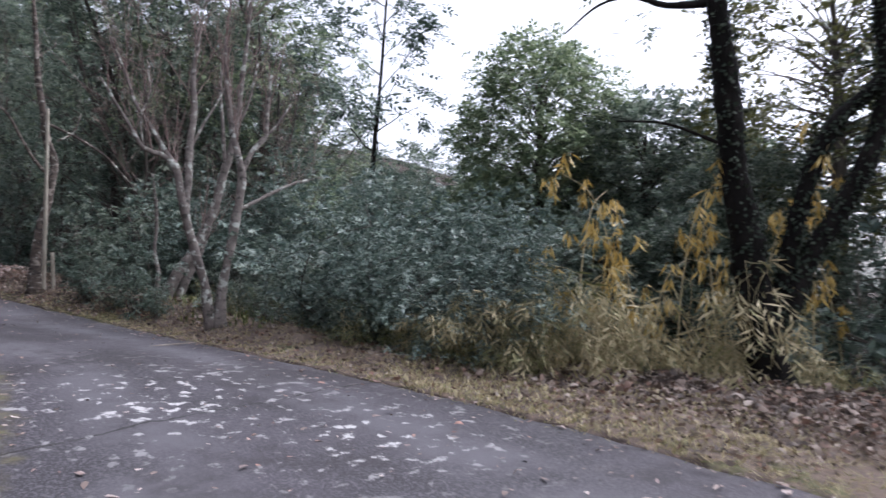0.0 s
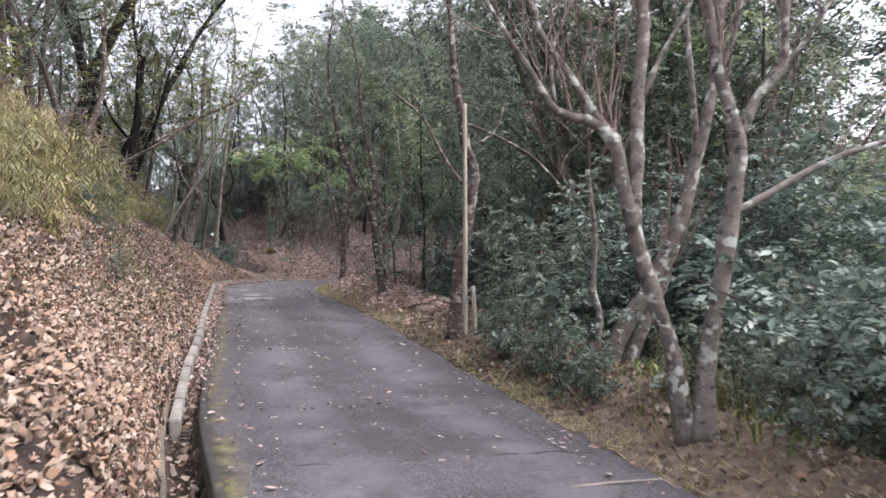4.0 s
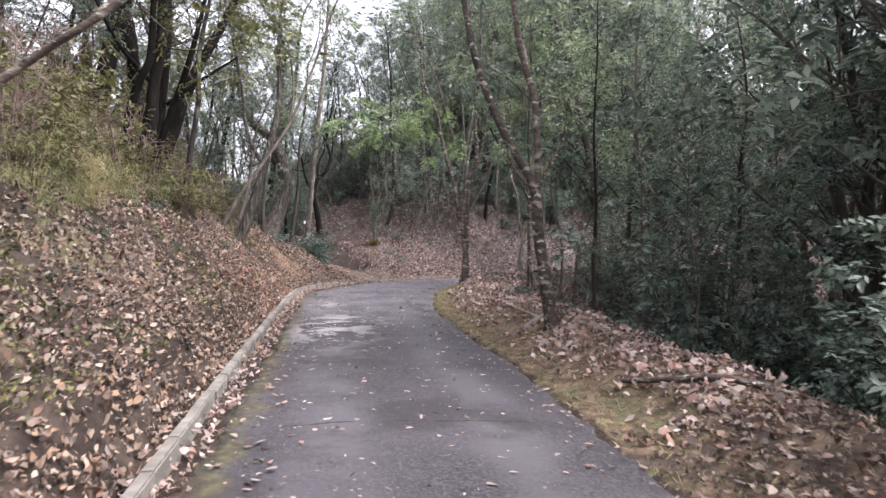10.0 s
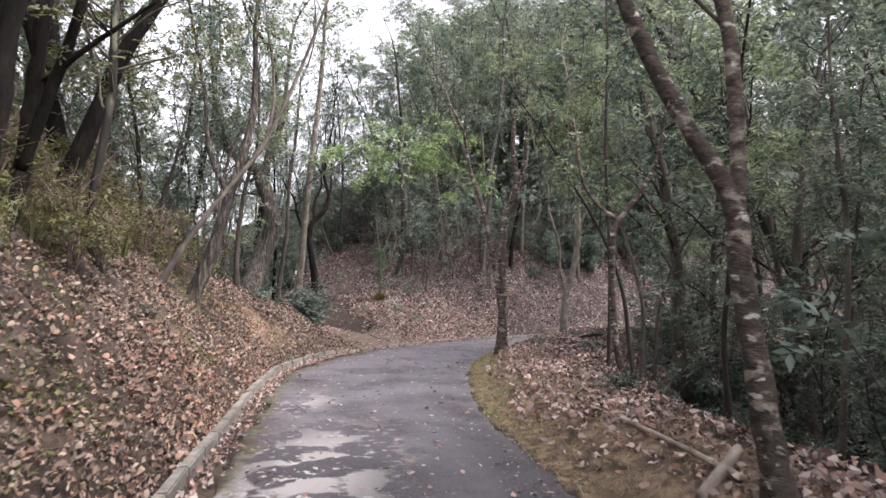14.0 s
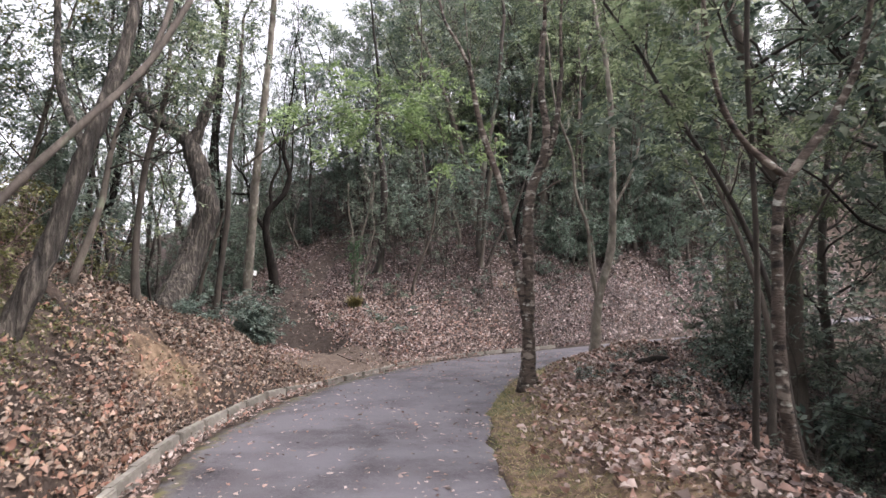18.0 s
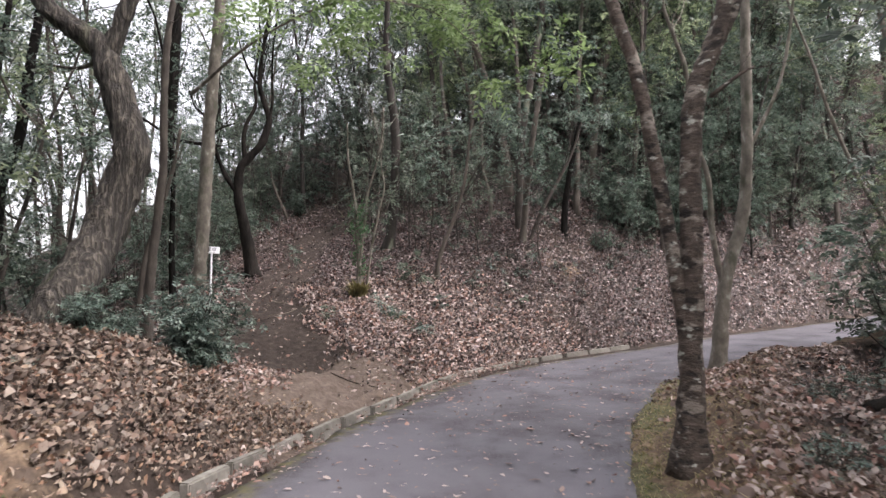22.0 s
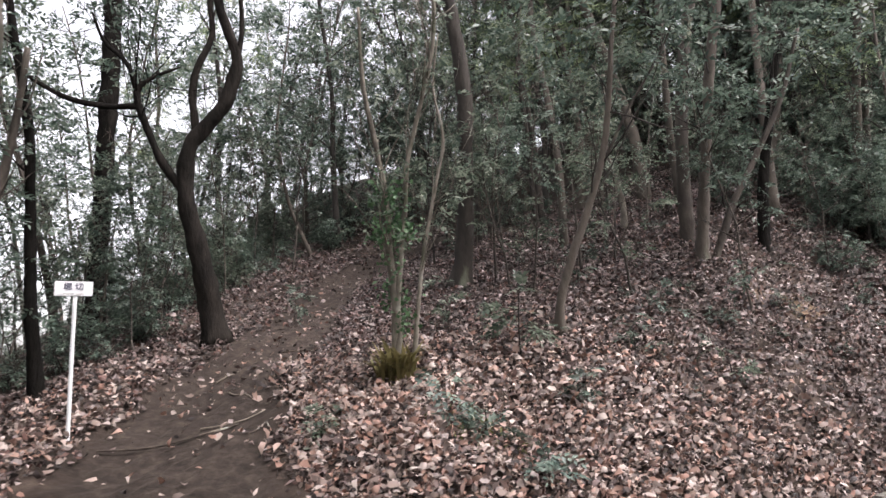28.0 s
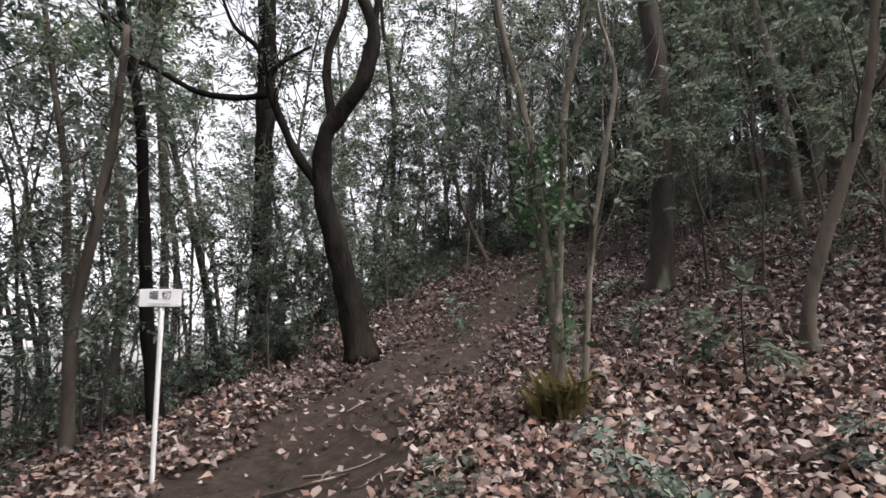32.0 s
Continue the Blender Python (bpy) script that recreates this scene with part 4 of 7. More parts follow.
limb("pale_fork", (8.42, 32.51, 5.56, 0.047), (8.78, 32.38, 6.91, 0.047), (8.93, 32.28, 7.91, 0.041), (8.88, 32.18, 9.11, 0.029))
limb("bank_slant", (-2.75, 22.1, 2.4, 0.06), (-2.36, 22.6, 3.42, 0.045), (-2.03, 23.2, 4.25, 0.038), (-1.66, 24, 5.26, 0.036), (-1.27, 24.8, 6.87, 0.032), (-0.92, 25.6, 8.66, 0.024))
limb("bank_slant", (-1.66, 24, 5.26, 0.035), (-1.7, 24.6, 6.2, 0.03), (-1.9, 25.1, 7.3, 0.02))
limb("bank_lean", (-2.7, 23.4, 2.2, 0.13), (-2.4, 23.6, 3.22, 0.1), (-2.2, 23.8, 4.2, 0.085), (-2.04, 24.1, 5.2, 0.075), (-1.98, 24.3, 6.05, 0.06), (-2.1, 24.6, 7.6, 0.04))
limb("bank_lean", (-2.2, 23.8, 4.2, 0.05), (-2.7, 24.2, 5.1, 0.045), (-2.95, 24.5, 6.3, 0.035), (-3.3, 24.6, 7.8, 0.02))
limb("bank_many", (-2.74, 18.1, 2.75, 0.14), (-2.64, 18.1, 3.41, 0.105), (-2.56, 18.1, 3.92, 0.1), (-2.5, 18.1, 4.74, 0.09), (-2.44, 18.1, 5.1, 0.082), (-2.36, 18.0, 6.6, 0.05))
limb("bank_many", (-2.82, 18.7, 2.8, 0.12), (-2.77, 18.9, 3.58, 0.09), (-2.72, 18.9, 4.29, 0.085), (-2.64, 18.8, 4.91, 0.078), (-2.61, 18.8, 5.43, 0.07), (-2.66, 18.9, 6.9, 0.04))
limb("bank_many", (-2.76, 18.85, 3.5, 0.06), (-2.48, 18.8, 4.33, 0.055), (-2.28, 18.7, 4.81, 0.05), (-2.1, 18.6, 5.34, 0.042), (-1.86, 18.6, 6.5, 0.024))
limb("bank_many", (-2.66, 17.8, 2.9, 0.09), (-2.62, 17.6, 3.29, 0.075), (-2.66, 17.6, 3.88, 0.068), (-2.47, 17.5, 4.44, 0.06), (-2.34, 17.5, 4.82, 0.052), (-2.3, 17.4, 6.2, 0.03))
limb("bank_many", (-2.6, 18.85, 4.4, 0.035), (-2.14, 18.7, 4.68, 0.028), (-1.74, 18.6, 4.9, 0.022), (-1.35, 18.5, 5.11, 0.012))
limb("bank_many", (-2.52, 18.1, 4.5, 0.04), (-2.9, 17.7, 5.0, 0.03), (-3.2, 17.4, 5.7, 0.018))
limb("bank_reach", (-1.95, 12.3, 2.2, 0.06), (-1.54, 12.3, 2.64, 0.038), (-1.15, 12.34, 3.0, 0.032), (-0.64, 12.26, 3.3, 0.027), (-0.11, 12.32, 3.73, 0.022), (0.55, 12.3, 4.1, 0.015), (1.1, 12.3, 4.6, 0.008))
limb("bank_reach", (-1.85, 12.35, 2.35, 0.055), (-1.8, 12.5, 3.3, 0.05), (-1.6, 12.6, 4.3, 0.04), (-1.7, 12.7, 5.6, 0.022))
limb("bank_reach", (-0.64, 12.3, 3.35, 0.022), (-0.45, 12.6, 3.8, 0.017), (-0.4, 12.8, 4.4, 0.009))
limb("hollow_side", (4, 22.19, 1.31, 0.115), (3.87, 22.09, 2.02, 0.09), (3.83, 22.01, 2.8, 0.084), (3.84, 21.93, 3.42, 0.08), (3.97, 21.9, 3.65, 0.07), (4.18, 21.86, 3.93, 0.06), (4.38, 21.81, 4.29, 0.052), (4.51, 21.75, 4.76, 0.045), (4.59, 21.64, 5.64, 0.03))
limb("hollow_side", (3.88, 21.91, 3.58, 0.055), (3.61, 21.9, 3.8, 0.05), (3.43, 21.87, 4.05, 0.045), (3.32, 21.83, 4.45, 0.038), (3.24, 21.76, 5.07, 0.028))
limb("hollow_thin", (3.91, 22.67, 1.37, 0.06), (3.92, 22.5, 2.83, 0.048), (3.87, 22.37, 3.94, 0.046), (3.83, 22.28, 4.78, 0.044), (3.85, 22.1, 6.28, 0.03))
limb("tall_pale", (-2.74, 32.56, 2.1, 0.17), (-2.65, 32.49, 3.28, 0.155), (-2.57, 32.41, 4.41, 0.148), (-2.47, 32.31, 5.76, 0.138), (-2.36, 32.22, 6.89, 0.125), (-2.14, 32.06, 9.15, 0.1), (-2.01, 31.89, 11.41, 0.07))
limb("tall_pale", (-2.74, 32.25, 6, 0.045), (-1.6, 31.6, 6.6, 0.03), (-0.3, 31, 6.9, 0.022), (0.9, 30.9, 6.7, 0.014), (1.7, 31.5, 6.2, 0.007))
limb("crooked", (-3.85, 29.75, 2.05, 0.4), (-3.55, 30.15, 2.8, 0.32), (-3.48, 30.8, 3.5, 0.29), (-3.32, 31.15, 4.3, 0.275), (-3.19, 31.2, 4.9, 0.26), (-3.35, 31.25, 5.52, 0.225), (-3.53, 31.28, 6.01, 0.205), (-3.7, 31.3, 6.38, 0.19), (-4.07, 31.3, 6.64, 0.16), (-4.43, 31.3, 6.95, 0.135), (-4.7, 31.3, 7.4, 0.115), (-4.91, 31.3, 8.13, 0.085), (-5.1, 31.2, 9.6, 0.05))
limb("crooked", (-3.59, 31.3, 6.2, 0.15), (-3.37, 31.3, 6.79, 0.13), (-3.23, 31.3, 7.24, 0.115), (-3.11, 31.3, 7.61, 0.1), (-3, 31.3, 8.35, 0.08), (-2.9, 31.2, 9.8, 0.05))
limb("crooked", (-3.69, 31.3, 6.16, 0.04), (-3.99, 31.33, 6.08, 0.025), (-4.42, 31.34, 6.13, 0.012))
limb("stem_by_tall", (-3.05, 31.54, 2.19, 0.086), (-3.05, 31.54, 2.88, 0.075), (-2.94, 31.47, 3.8, 0.06), (-2.83, 31.39, 4.71, 0.055), (-2.81, 31.32, 5.62, 0.05), (-2.75, 31.25, 6.45, 0.045), (-2.62, 31.17, 7.35, 0.04), (-2.52, 31.04, 8.92, 0.025))
limb("slope_lean", (-6.86, 34.4, 1.86, 0.138), (-6.86, 34.4, 4.1, 0.12), (-6.75, 34.33, 4.99, 0.1), (-6.43, 34.25, 5.78, 0.09), (-6.23, 34.15, 7, 0.085), (-6.05, 34.07, 7.89, 0.075), (-5.89, 33.99, 8.83, 0.06), (-5.78, 33.85, 10.62, 0.04))
limb("slope_lean_thin", (-7.37, 34.9, 1.85, 0.092), (-7.37, 34.9, 4.37, 0.08), (-7.25, 34.77, 6.01, 0.065), (-7.08, 34.67, 7.21, 0.055), (-6.86, 34.56, 8.52, 0.05), (-6.68, 34.36, 10.93, 0.03))
limb("dark_fork", (-2.86, 36.72, 3.39, 0.16), (-2.94, 36.55, 4.11, 0.12), (-3.04, 36.4, 4.73, 0.108), (-3.09, 36.31, 5.14, 0.1), (-3.03, 36.23, 5.6, 0.09), (-2.86, 36.22, 5.84, 0.085), (-2.59, 36.23, 6.14, 0.08), (-2.43, 36.17, 6.63, 0.068), (-2.52, 36.07, 7.01, 0.058), (-2.59, 35.99, 7.32, 0.05), (-2.51, 35.88, 7.94, 0.04), (-2.3, 35.72, 8.99, 0.02))
limb("dark_fork", (-3.12, 36.3, 5.14, 0.06), (-3.35, 36.16, 5.55, 0.05), (-3.49, 36.04, 5.99, 0.045), (-3.53, 35.98, 6.24, 0.04), (-3.4, 35.98, 6.39, 0.026), (-3.05, 36.03, 6.54, 0.014))
limb("dark_fork", (-3.53, 36.01, 6.1, 0.036), (-3.89, 35.92, 6.09, 0.034), (-4.31, 35.8, 6.2, 0.03), (-4.77, 35.63, 6.5, 0.027), (-5.1, 35.52, 6.63, 0.021), (-5.21, 35.42, 6.98, 0.016), (-5.31, 35.3, 7.48, 0.01))
limb("dark_fork", (-2.93, 36.22, 5.79, 0.05), (-2.94, 36.13, 6.22, 0.045), (-2.87, 36.08, 6.52, 0.04), (-2.68, 36.05, 6.92, 0.034), (-2.68, 35.95, 7.39, 0.025), (-2.55, 35.82, 8.19, 0.015))
limb("dark_fork", (-3.53, 35.99, 6.21, 0.03), (-3.6, 35.9, 6.55, 0.026), (-3.83, 35.79, 6.81, 0.02), (-3.93, 35.71, 7.12, 0.014))
limb("dark_fork", (-2.59, 35.99, 7.29, 0.03), (-2.78, 35.89, 7.58, 0.024), (-2.93, 35.76, 8.02, 0.015))
limb("dark_fork", (-2.43, 36.17, 6.63, 0.035), (-2.35, 36.11, 7, 0.03), (-2.34, 36.03, 7.44, 0.022))
limb("ivy_clump", (-0.45, 34.74, 2.85, 0.085), (-0.43, 34.64, 3.5, 0.055), (-0.46, 34.53, 4.01, 0.043), (-0.46, 34.44, 4.43, 0.038), (-0.51, 34.35, 4.85, 0.033), (-0.59, 34.22, 5.39, 0.026), (-0.59, 34.09, 6.02, 0.016))
limb("ivy_clump", (-0.33, 34.76, 2.87, 0.035), (-0.2, 34.63, 3.83, 0.027), (-0.04, 34.52, 4.54, 0.024), (0.05, 34.46, 4.95, 0.02), (-0.01, 34.36, 5.37, 0.015), (0.06, 34.28, 5.83, 0.009))
limb("ivy_clump", (-0.51, 34.71, 2.84, 0.035), (-0.32, 34.51, 4.25, 0.03), (-0.26, 34.42, 4.75, 0.03), (-0.12, 34.36, 5.25, 0.028), (0.01, 34.29, 5.75, 0.026), (0.05, 34.18, 6.33, 0.018))
limb("hill_straight", (-0.04, 38.01, 3.99, 0.17), (0.05, 37.89, 4.69, 0.13), (0.13, 37.7, 5.7, 0.122), (0.15, 37.5, 6.71, 0.115), (0.07, 37.34, 7.39, 0.105), (-0.03, 37.14, 8.27, 0.09), (0.02, 36.85, 9.76, 0.06))
limb("hill_bent", (1.03, 35.58, 3.22, 0.105), (1.04, 35.48, 3.54, 0.075), (1.14, 35.43, 3.9, 0.068), (1.34, 35.37, 4.41, 0.06), (1.5, 35.32, 4.86, 0.055), (1.6, 35.24, 5.37, 0.048), (1.67, 35.12, 6.04, 0.04), (1.78, 34.99, 6.81, 0.028))
limb("hill_bent", (1.51, 35.33, 4.84, 0.03), (1.82, 35.29, 5.42, 0.024), (2.17, 35.26, 5.97, 0.016), (2.36, 35.21, 6.43, 0.01))
limb("hill_right", (3.05, 37.71, 4.13, 0.14), (3.11, 37.57, 4.88, 0.108), (3.19, 37.41, 5.77, 0.1), (3.3, 37.23, 6.79, 0.095), (3.5, 37.03, 8.02, 0.075))
limb("hill_right", (3.2, 37.73, 4.12, 0.08), (3.49, 37.66, 4.86, 0.07), (3.79, 37.63, 5.4, 0.06), (4.21, 37.56, 6.21, 0.045), (4.48, 37.45, 7.1, 0.03))
limb("hill_dead", (4.22, 38.7, 4.296, 0.1), (4.242, 38.65, 4.988, 0.075), (4.313, 38.6, 5.607, 0.07), (4.466, 38.55, 6.39, 0.065), (4.585, 38.5, 7.022, 0.055), (4.777, 38.45, 7.739, 0.04))
limb("slope_dark", (-5.65, 38.79, 3.64, 0.16), (-5.41, 38.51, 5.66, 0.14), (-5.19, 38.22, 7.33, 0.13), (-5, 37.93, 9, 0.12), (-4.77, 37.57, 11.09, 0.09))
limb("slope_thin", (-3.97, 35.15, 2.8, 0.075), (-3.95, 34.96, 3.69, 0.06), (-3.89, 34.79, 4.61, 0.05), (-3.85, 34.63, 5.48, 0.045), (-3.92, 34.41, 6.45, 0.035), (-3.91, 34.25, 7.27, 0.025))
limb("slope_edge", (-4.43, 34.67, 2.63, 0.06), (-4.24, 34.48, 3.68, 0.05), (-3.96, 34.38, 4.48, 0.045), (-3.71, 34.28, 5.29, 0.035), (-3.56, 34.18, 5.95, 0.025))
limb("pale_dead", (2.57, 40.05, 5.02, 0.057), (2.57, 40.05, 5.52, 0.05), (2.45, 39.94, 5.94, 0.045), (2.35, 39.84, 6.33, 0.04), (2.32, 39.74, 6.78, 0.035), (2.35, 39.59, 7.55, 0.025))
limb("hill_twig", (3.05, 38.31, 4.14, 0.1), (3.12, 38.03, 6.61, 0.08), (3.6, 37.69, 9.56, 0.07), (3.84, 37.4, 12.02, 0.05))


def hero(key, name, bark, label, crown=None, count=0, size=0.09, twigs=14, reach=1.0, low=0.45, flare=0.5, sides=12, twig_mat=None, spread=0.25, slim=1.0, rising=0.35, loose=0.7, leafless=None):
    """A tree from the lines of its stem and limbs, with twigs and leaves grown on them."""
    limbs = HERO[key]
    g = np.random.default_rng(sum(map(ord, key)))
    base = np.array(limbs[0][0][:3])
    ob = thing(name, base, label, "tree")
    lines, tips = [], []
    for k, rows in enumerate(limbs):
        local = [(x - base[0], y - base[1], z - base[2], r * slim) for x, y, z, r in rows]
        part("trunk" if k == 0 else "limb", limb_mesh("trunk" if k == 0 else "limb", local, M[bark], sides if k == 0 else 9, 0.085, k + len(key), flare if k == 0 else 0.0, 0.09), ob)
        line = smooth_line(local, 0.15)
        top = line[-1]
        if top[2] > 4 and top[3] > 0.012:
            way = line[-1, :3] - line[-4, :3]
            more = grow(top[:3], way, 2.5 + 2 * g.random(), top[3], g, 0.15, 0.15)
            lines.append(more)
            line = np.concatenate([line, smooth_line(more, 0.2)])
        start = int(len(line) * (low if k == 0 else min(low, 0.5)))
        n = max(2, int(twigs * len(line) / 60))
        for _ in range(n):
            i = g.integers(start, len(line) - 1)
            w = unit(line[i + 1, :3] - line[i, :3]) * 0.6 + g.normal(0, loose, 3)
            t = grow(line[i, :3], w + [0, 0, rising], reach * (0.5 + g.random()), max(0.004, min(0.011, line[i, 3] * 0.3)), g, 0.16, 0.2, 5)
            lines.append(t)
            tips.append(np.array(t)[2:, :3])
            for _ in range(2):
                j = g.integers(2, 6)
                u = grow(t[j][:3], unit(np.subtract(t[j][:3], t[j - 1][:3])) + g.normal(0, 0.6, 3), reach * 0.5 * (0.4 + g.random()), 0.0035, g, 0.2, 0.16, 3)
                lines.append(u)
                tips.append(np.array(u)[1:, :3])
    if lines:
        tagged(part("branching", tubes_mesh("branching", lines, M[twig_mat or bark], 4, 0.3), ob), kind="stuff")
    if crown:
        v, f = foliage(g, np.concatenate(tips), count, size, spread)
        tagged(part("crown", mesh_of("crown", v, f, M[crown]), ob), kind="stuff")
    return ob


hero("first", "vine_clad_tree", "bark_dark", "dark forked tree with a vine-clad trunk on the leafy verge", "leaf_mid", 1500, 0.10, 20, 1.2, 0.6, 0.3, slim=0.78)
hero("ashen", "grey_tree", "bark_grey", "leaning many-stemmed grey tree with pale lichen, leafless", None, flare=0.08, twigs=70, reach=1.0, low=0.62, twig_mat="twig", slim=0.78, rising=1.0, loose=0.45)
hero("forked", "grey_tree", "bark_grey", "forked grey tree with pale lichen rings beside the road", None, twigs=64, reach=0.95, low=0.62, twig_mat="twig", slim=1.0, rising=1.0, loose=0.45)
hero("posted", "roadside_tree", "bark_brown", "grey-brown banded tree beside a pole at the road's edge", None, 0, 0.09, 22, 1.0, 0.5, 0.3, 16, slim=0.74)
hero("sapling", "sapling", "bark_grey", "thin crooked grey sapling", "leaf_mid", 300, 0.09, 8, 0.7, 0.4, 0.2)
hero("twin", "roadside_tree", "bark_brown", "brown banded tree that forks into two stems on the verge", "leaf_mid", 900, 0.09, 26, 1.1, 0.55, sides=16, slim=0.66)
hero("verge_twin", "roadside_tree", "bark_brown", "brown banded tree with several stems on the inside of the bend", "leaf_mid", 1000, 0.09, 20, 1.1, 0.65, sides=16, slim=0.9)
hero("pale_twin", "pale_tree", "bark_pale", "pale slender tree with two stems beside the bend", "leaf_mid", 900, 0.09, 16, 1.1, 0.7, sides=16, slim=0.72)
hero("leaning_snag", "dead_tree", "bark_pale", "leaning dead pale stem on the hillside", None, twigs=6)
hero("pale_fork", "pale_tree", "bark_pale", "pale tree with a high fork on the hillside", "leaf_mid", 900, 0.12, 16, 1.4, 0.6)
hero("hollow_side", "ravine_tree", "bark_brown", "brown tree with spreading limbs at the edge of the ravine", "leaf_fresh", 1500, 0.10, 26, 1.3, 0.5, slim=0.52)
hero("hollow_thin", "ravine_tree", "bark_wood", "thin dark tree at the edge of the ravine", "leaf_dark", 1200, 0.10, 20, 1.1, 0.4, slim=0.5)
TALL = hero("tall_pale", "tall_tree", "bark_pale", "tall straight tree with pale bark beside the footpath", "leaf_fresh", 1200, 0.10, 20, 1.4, 0.6, 0.25, 16, slim=0.66)
def spray(ob, rows, mat, count, size, seed, wide=0.45, label=""):
    """Leaves round a limb of a tree, given in the world."""
    g = np.random.default_rng(seed)
    line = smooth_line(rows, 0.1)[:, :3] - np.array(ob.location)
    hubs = line[g.integers(len(line) // 3, len(line), 46)] + g.normal(0, wide, (46, 3)) * [1, 1, 0.7]
    v, f = foliage(g, hubs, count, size, 0.2)
    return tagged(part("crown", mesh_of("crown", v, f, M[mat]), ob, label), kind="stuff")


spray(TALL, HERO["tall_pale"][1], "leaf_light", 4200, 0.11, 51, 0.6, "bright yellow-green leaves over the road")
hero("crooked", "crooked_tree", "bark_furrowed", "thick crooked tree with furrowed bark on the bank", "leaf_mid", 2600, 0.10, 28, 1.6, 0.5, 0.1, 20, slim=0.92)
hero("stem_by_tall", "slope_tree", "bark_wood", "thin dark leaning stem beside a pale tree", "leaf_mid", 1200, 0.10, 22, 1.1, 0.45, 0.3)
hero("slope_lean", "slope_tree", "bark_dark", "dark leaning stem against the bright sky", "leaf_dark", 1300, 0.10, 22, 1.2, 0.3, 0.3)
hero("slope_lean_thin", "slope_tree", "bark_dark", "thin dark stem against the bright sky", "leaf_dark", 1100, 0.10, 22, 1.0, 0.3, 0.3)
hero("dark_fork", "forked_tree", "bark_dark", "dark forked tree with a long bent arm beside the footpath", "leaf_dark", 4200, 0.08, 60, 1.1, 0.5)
hero("ivy_clump", "ivy_covered_tree", "bark_pale", "thin stems overgrown with fresh green ivy", "leaf_mid", 1300, 0.06, 44, 0.8, 0.35, 0.5, slim=0.72)
hero("hill_straight", "hillside_tree", "bark_wood", "straight grey-brown trunk on the leaf-strewn slope", "leaf_dark", 2000, 0.09, 24, 1.3, 0.5, sides=16, slim=0.85)
hero("hill_bent", "hillside_tree", "bark_wood", "thin bent dark tree on the leaf-strewn slope", "leaf_dark", 2200, 0.08, 30, 1.1, 0.35, slim=0.6)
hero("hill_right", "hillside_tree", "bark_wood", "two brown stems from one root on the slope", "leaf_dark", 2000, 0.09, 24, 1.2, 0.45, slim=0.66)
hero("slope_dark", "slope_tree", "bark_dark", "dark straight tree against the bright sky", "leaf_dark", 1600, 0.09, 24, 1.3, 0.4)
hero("slope_thin", "slope_tree", "bark_dark", "thin leafy tree beside the white sign", "leaf_dark", 2000, 0.07, 34, 1.0, 0.2, 0.3)
hero("slope_edge", "slope_tree", "bark_wood", "thin leaning tree below the footpath", "leaf_dark", 1400, 0.07, 30, 0.9, 0.2, 0.3)
hero("bank_slant", "bank_tree", "bark_wood", "slanting brown thin tree on top of the bank", "leaf_fresh", 1800, 0.09, 26, 1.2, 0.55, 0.2)
hero("bank_lean", "bank_tree", "bark_furrowed", "leaning dark brown forked tree on top of the bank", "leaf_mid", 2200, 0.09, 30, 1.2, 0.5, 0.2)
hero("bank_many", "bank_tree", "bark_dark", "dark tree with four crooked stems on top of the bank", "leaf_olive", 1800, 0.08, 40, 1.1, 0.5, 0.3)
hero("bank_reach", "bank_tree", "bark_brown", "brown tree with a long bare arm over the road's edge", "leaf_olive", 900, 0.08, 18, 0.8, 0.5, 0.2)
hero("hill_dead", "hillside_tree", "bark_dark", "dark dead-looking trunk with torn bark on the slope", "leaf_dark", 1000, 0.09, 20, 1.1, 0.5, 0.3)
hero("pale_dead", "dead_tree", "bark_pale", "short dead pale stem on the slope", None, twigs=8, reach=0.5)
hero("hill_twig", "hillside_tree", "bark_wood", "slender brown tree on the hillside", "leaf_dark", 1500, 0.11, 20, 1.3, 0.4)


# ---- the wood round the road: a few kinds of tree, each built once and then copied ----
TOP = {}


def kind_of_tree(seed, tall, radius, bark, leaf, count, size, boughs_n, low, reach, name, label, group, lean=0.04, wander=0.06, spread=0.28, twigs=5, lift=0.12, twig=None):
    g = np.random.default_rng(seed)
    ob = thing(name, (0, 0, 0), label, "tree", group)
    TOP[ob.name] = tall + 0.6
    rows, p, w = [], np.array([0, 0, -0.1]), unit(np.array([g.normal(0, lean), g.normal(0, lean), 1]))
    for k in range(9):
        rows.append((*p, radius * (1 - 0.8 * k / 8) * (1.25 if k == 0 else 1)))
        w = unit(w + g.normal(0, wander, 3) * [1, 1, 0.3])
        p = p + w * tall / 8
    part("trunk", limb_mesh("trunk", rows, M[bark], 10, 0.06, seed, 0.15, 0.3), ob)
    lines, tips = boughs(g, rows, boughs_n, low, reach, twigs=twigs, lift=lift)
    tagged(part("branching", tubes_mesh("branching", lines, M[twig or bark], 4, 0.4), ob), kind="stuff")
    v, f = foliage(g, tips, count, size, spread)
    tagged(part("crown", mesh_of("crown", v, f, M[leaf]), ob), kind="stuff")
    return ob


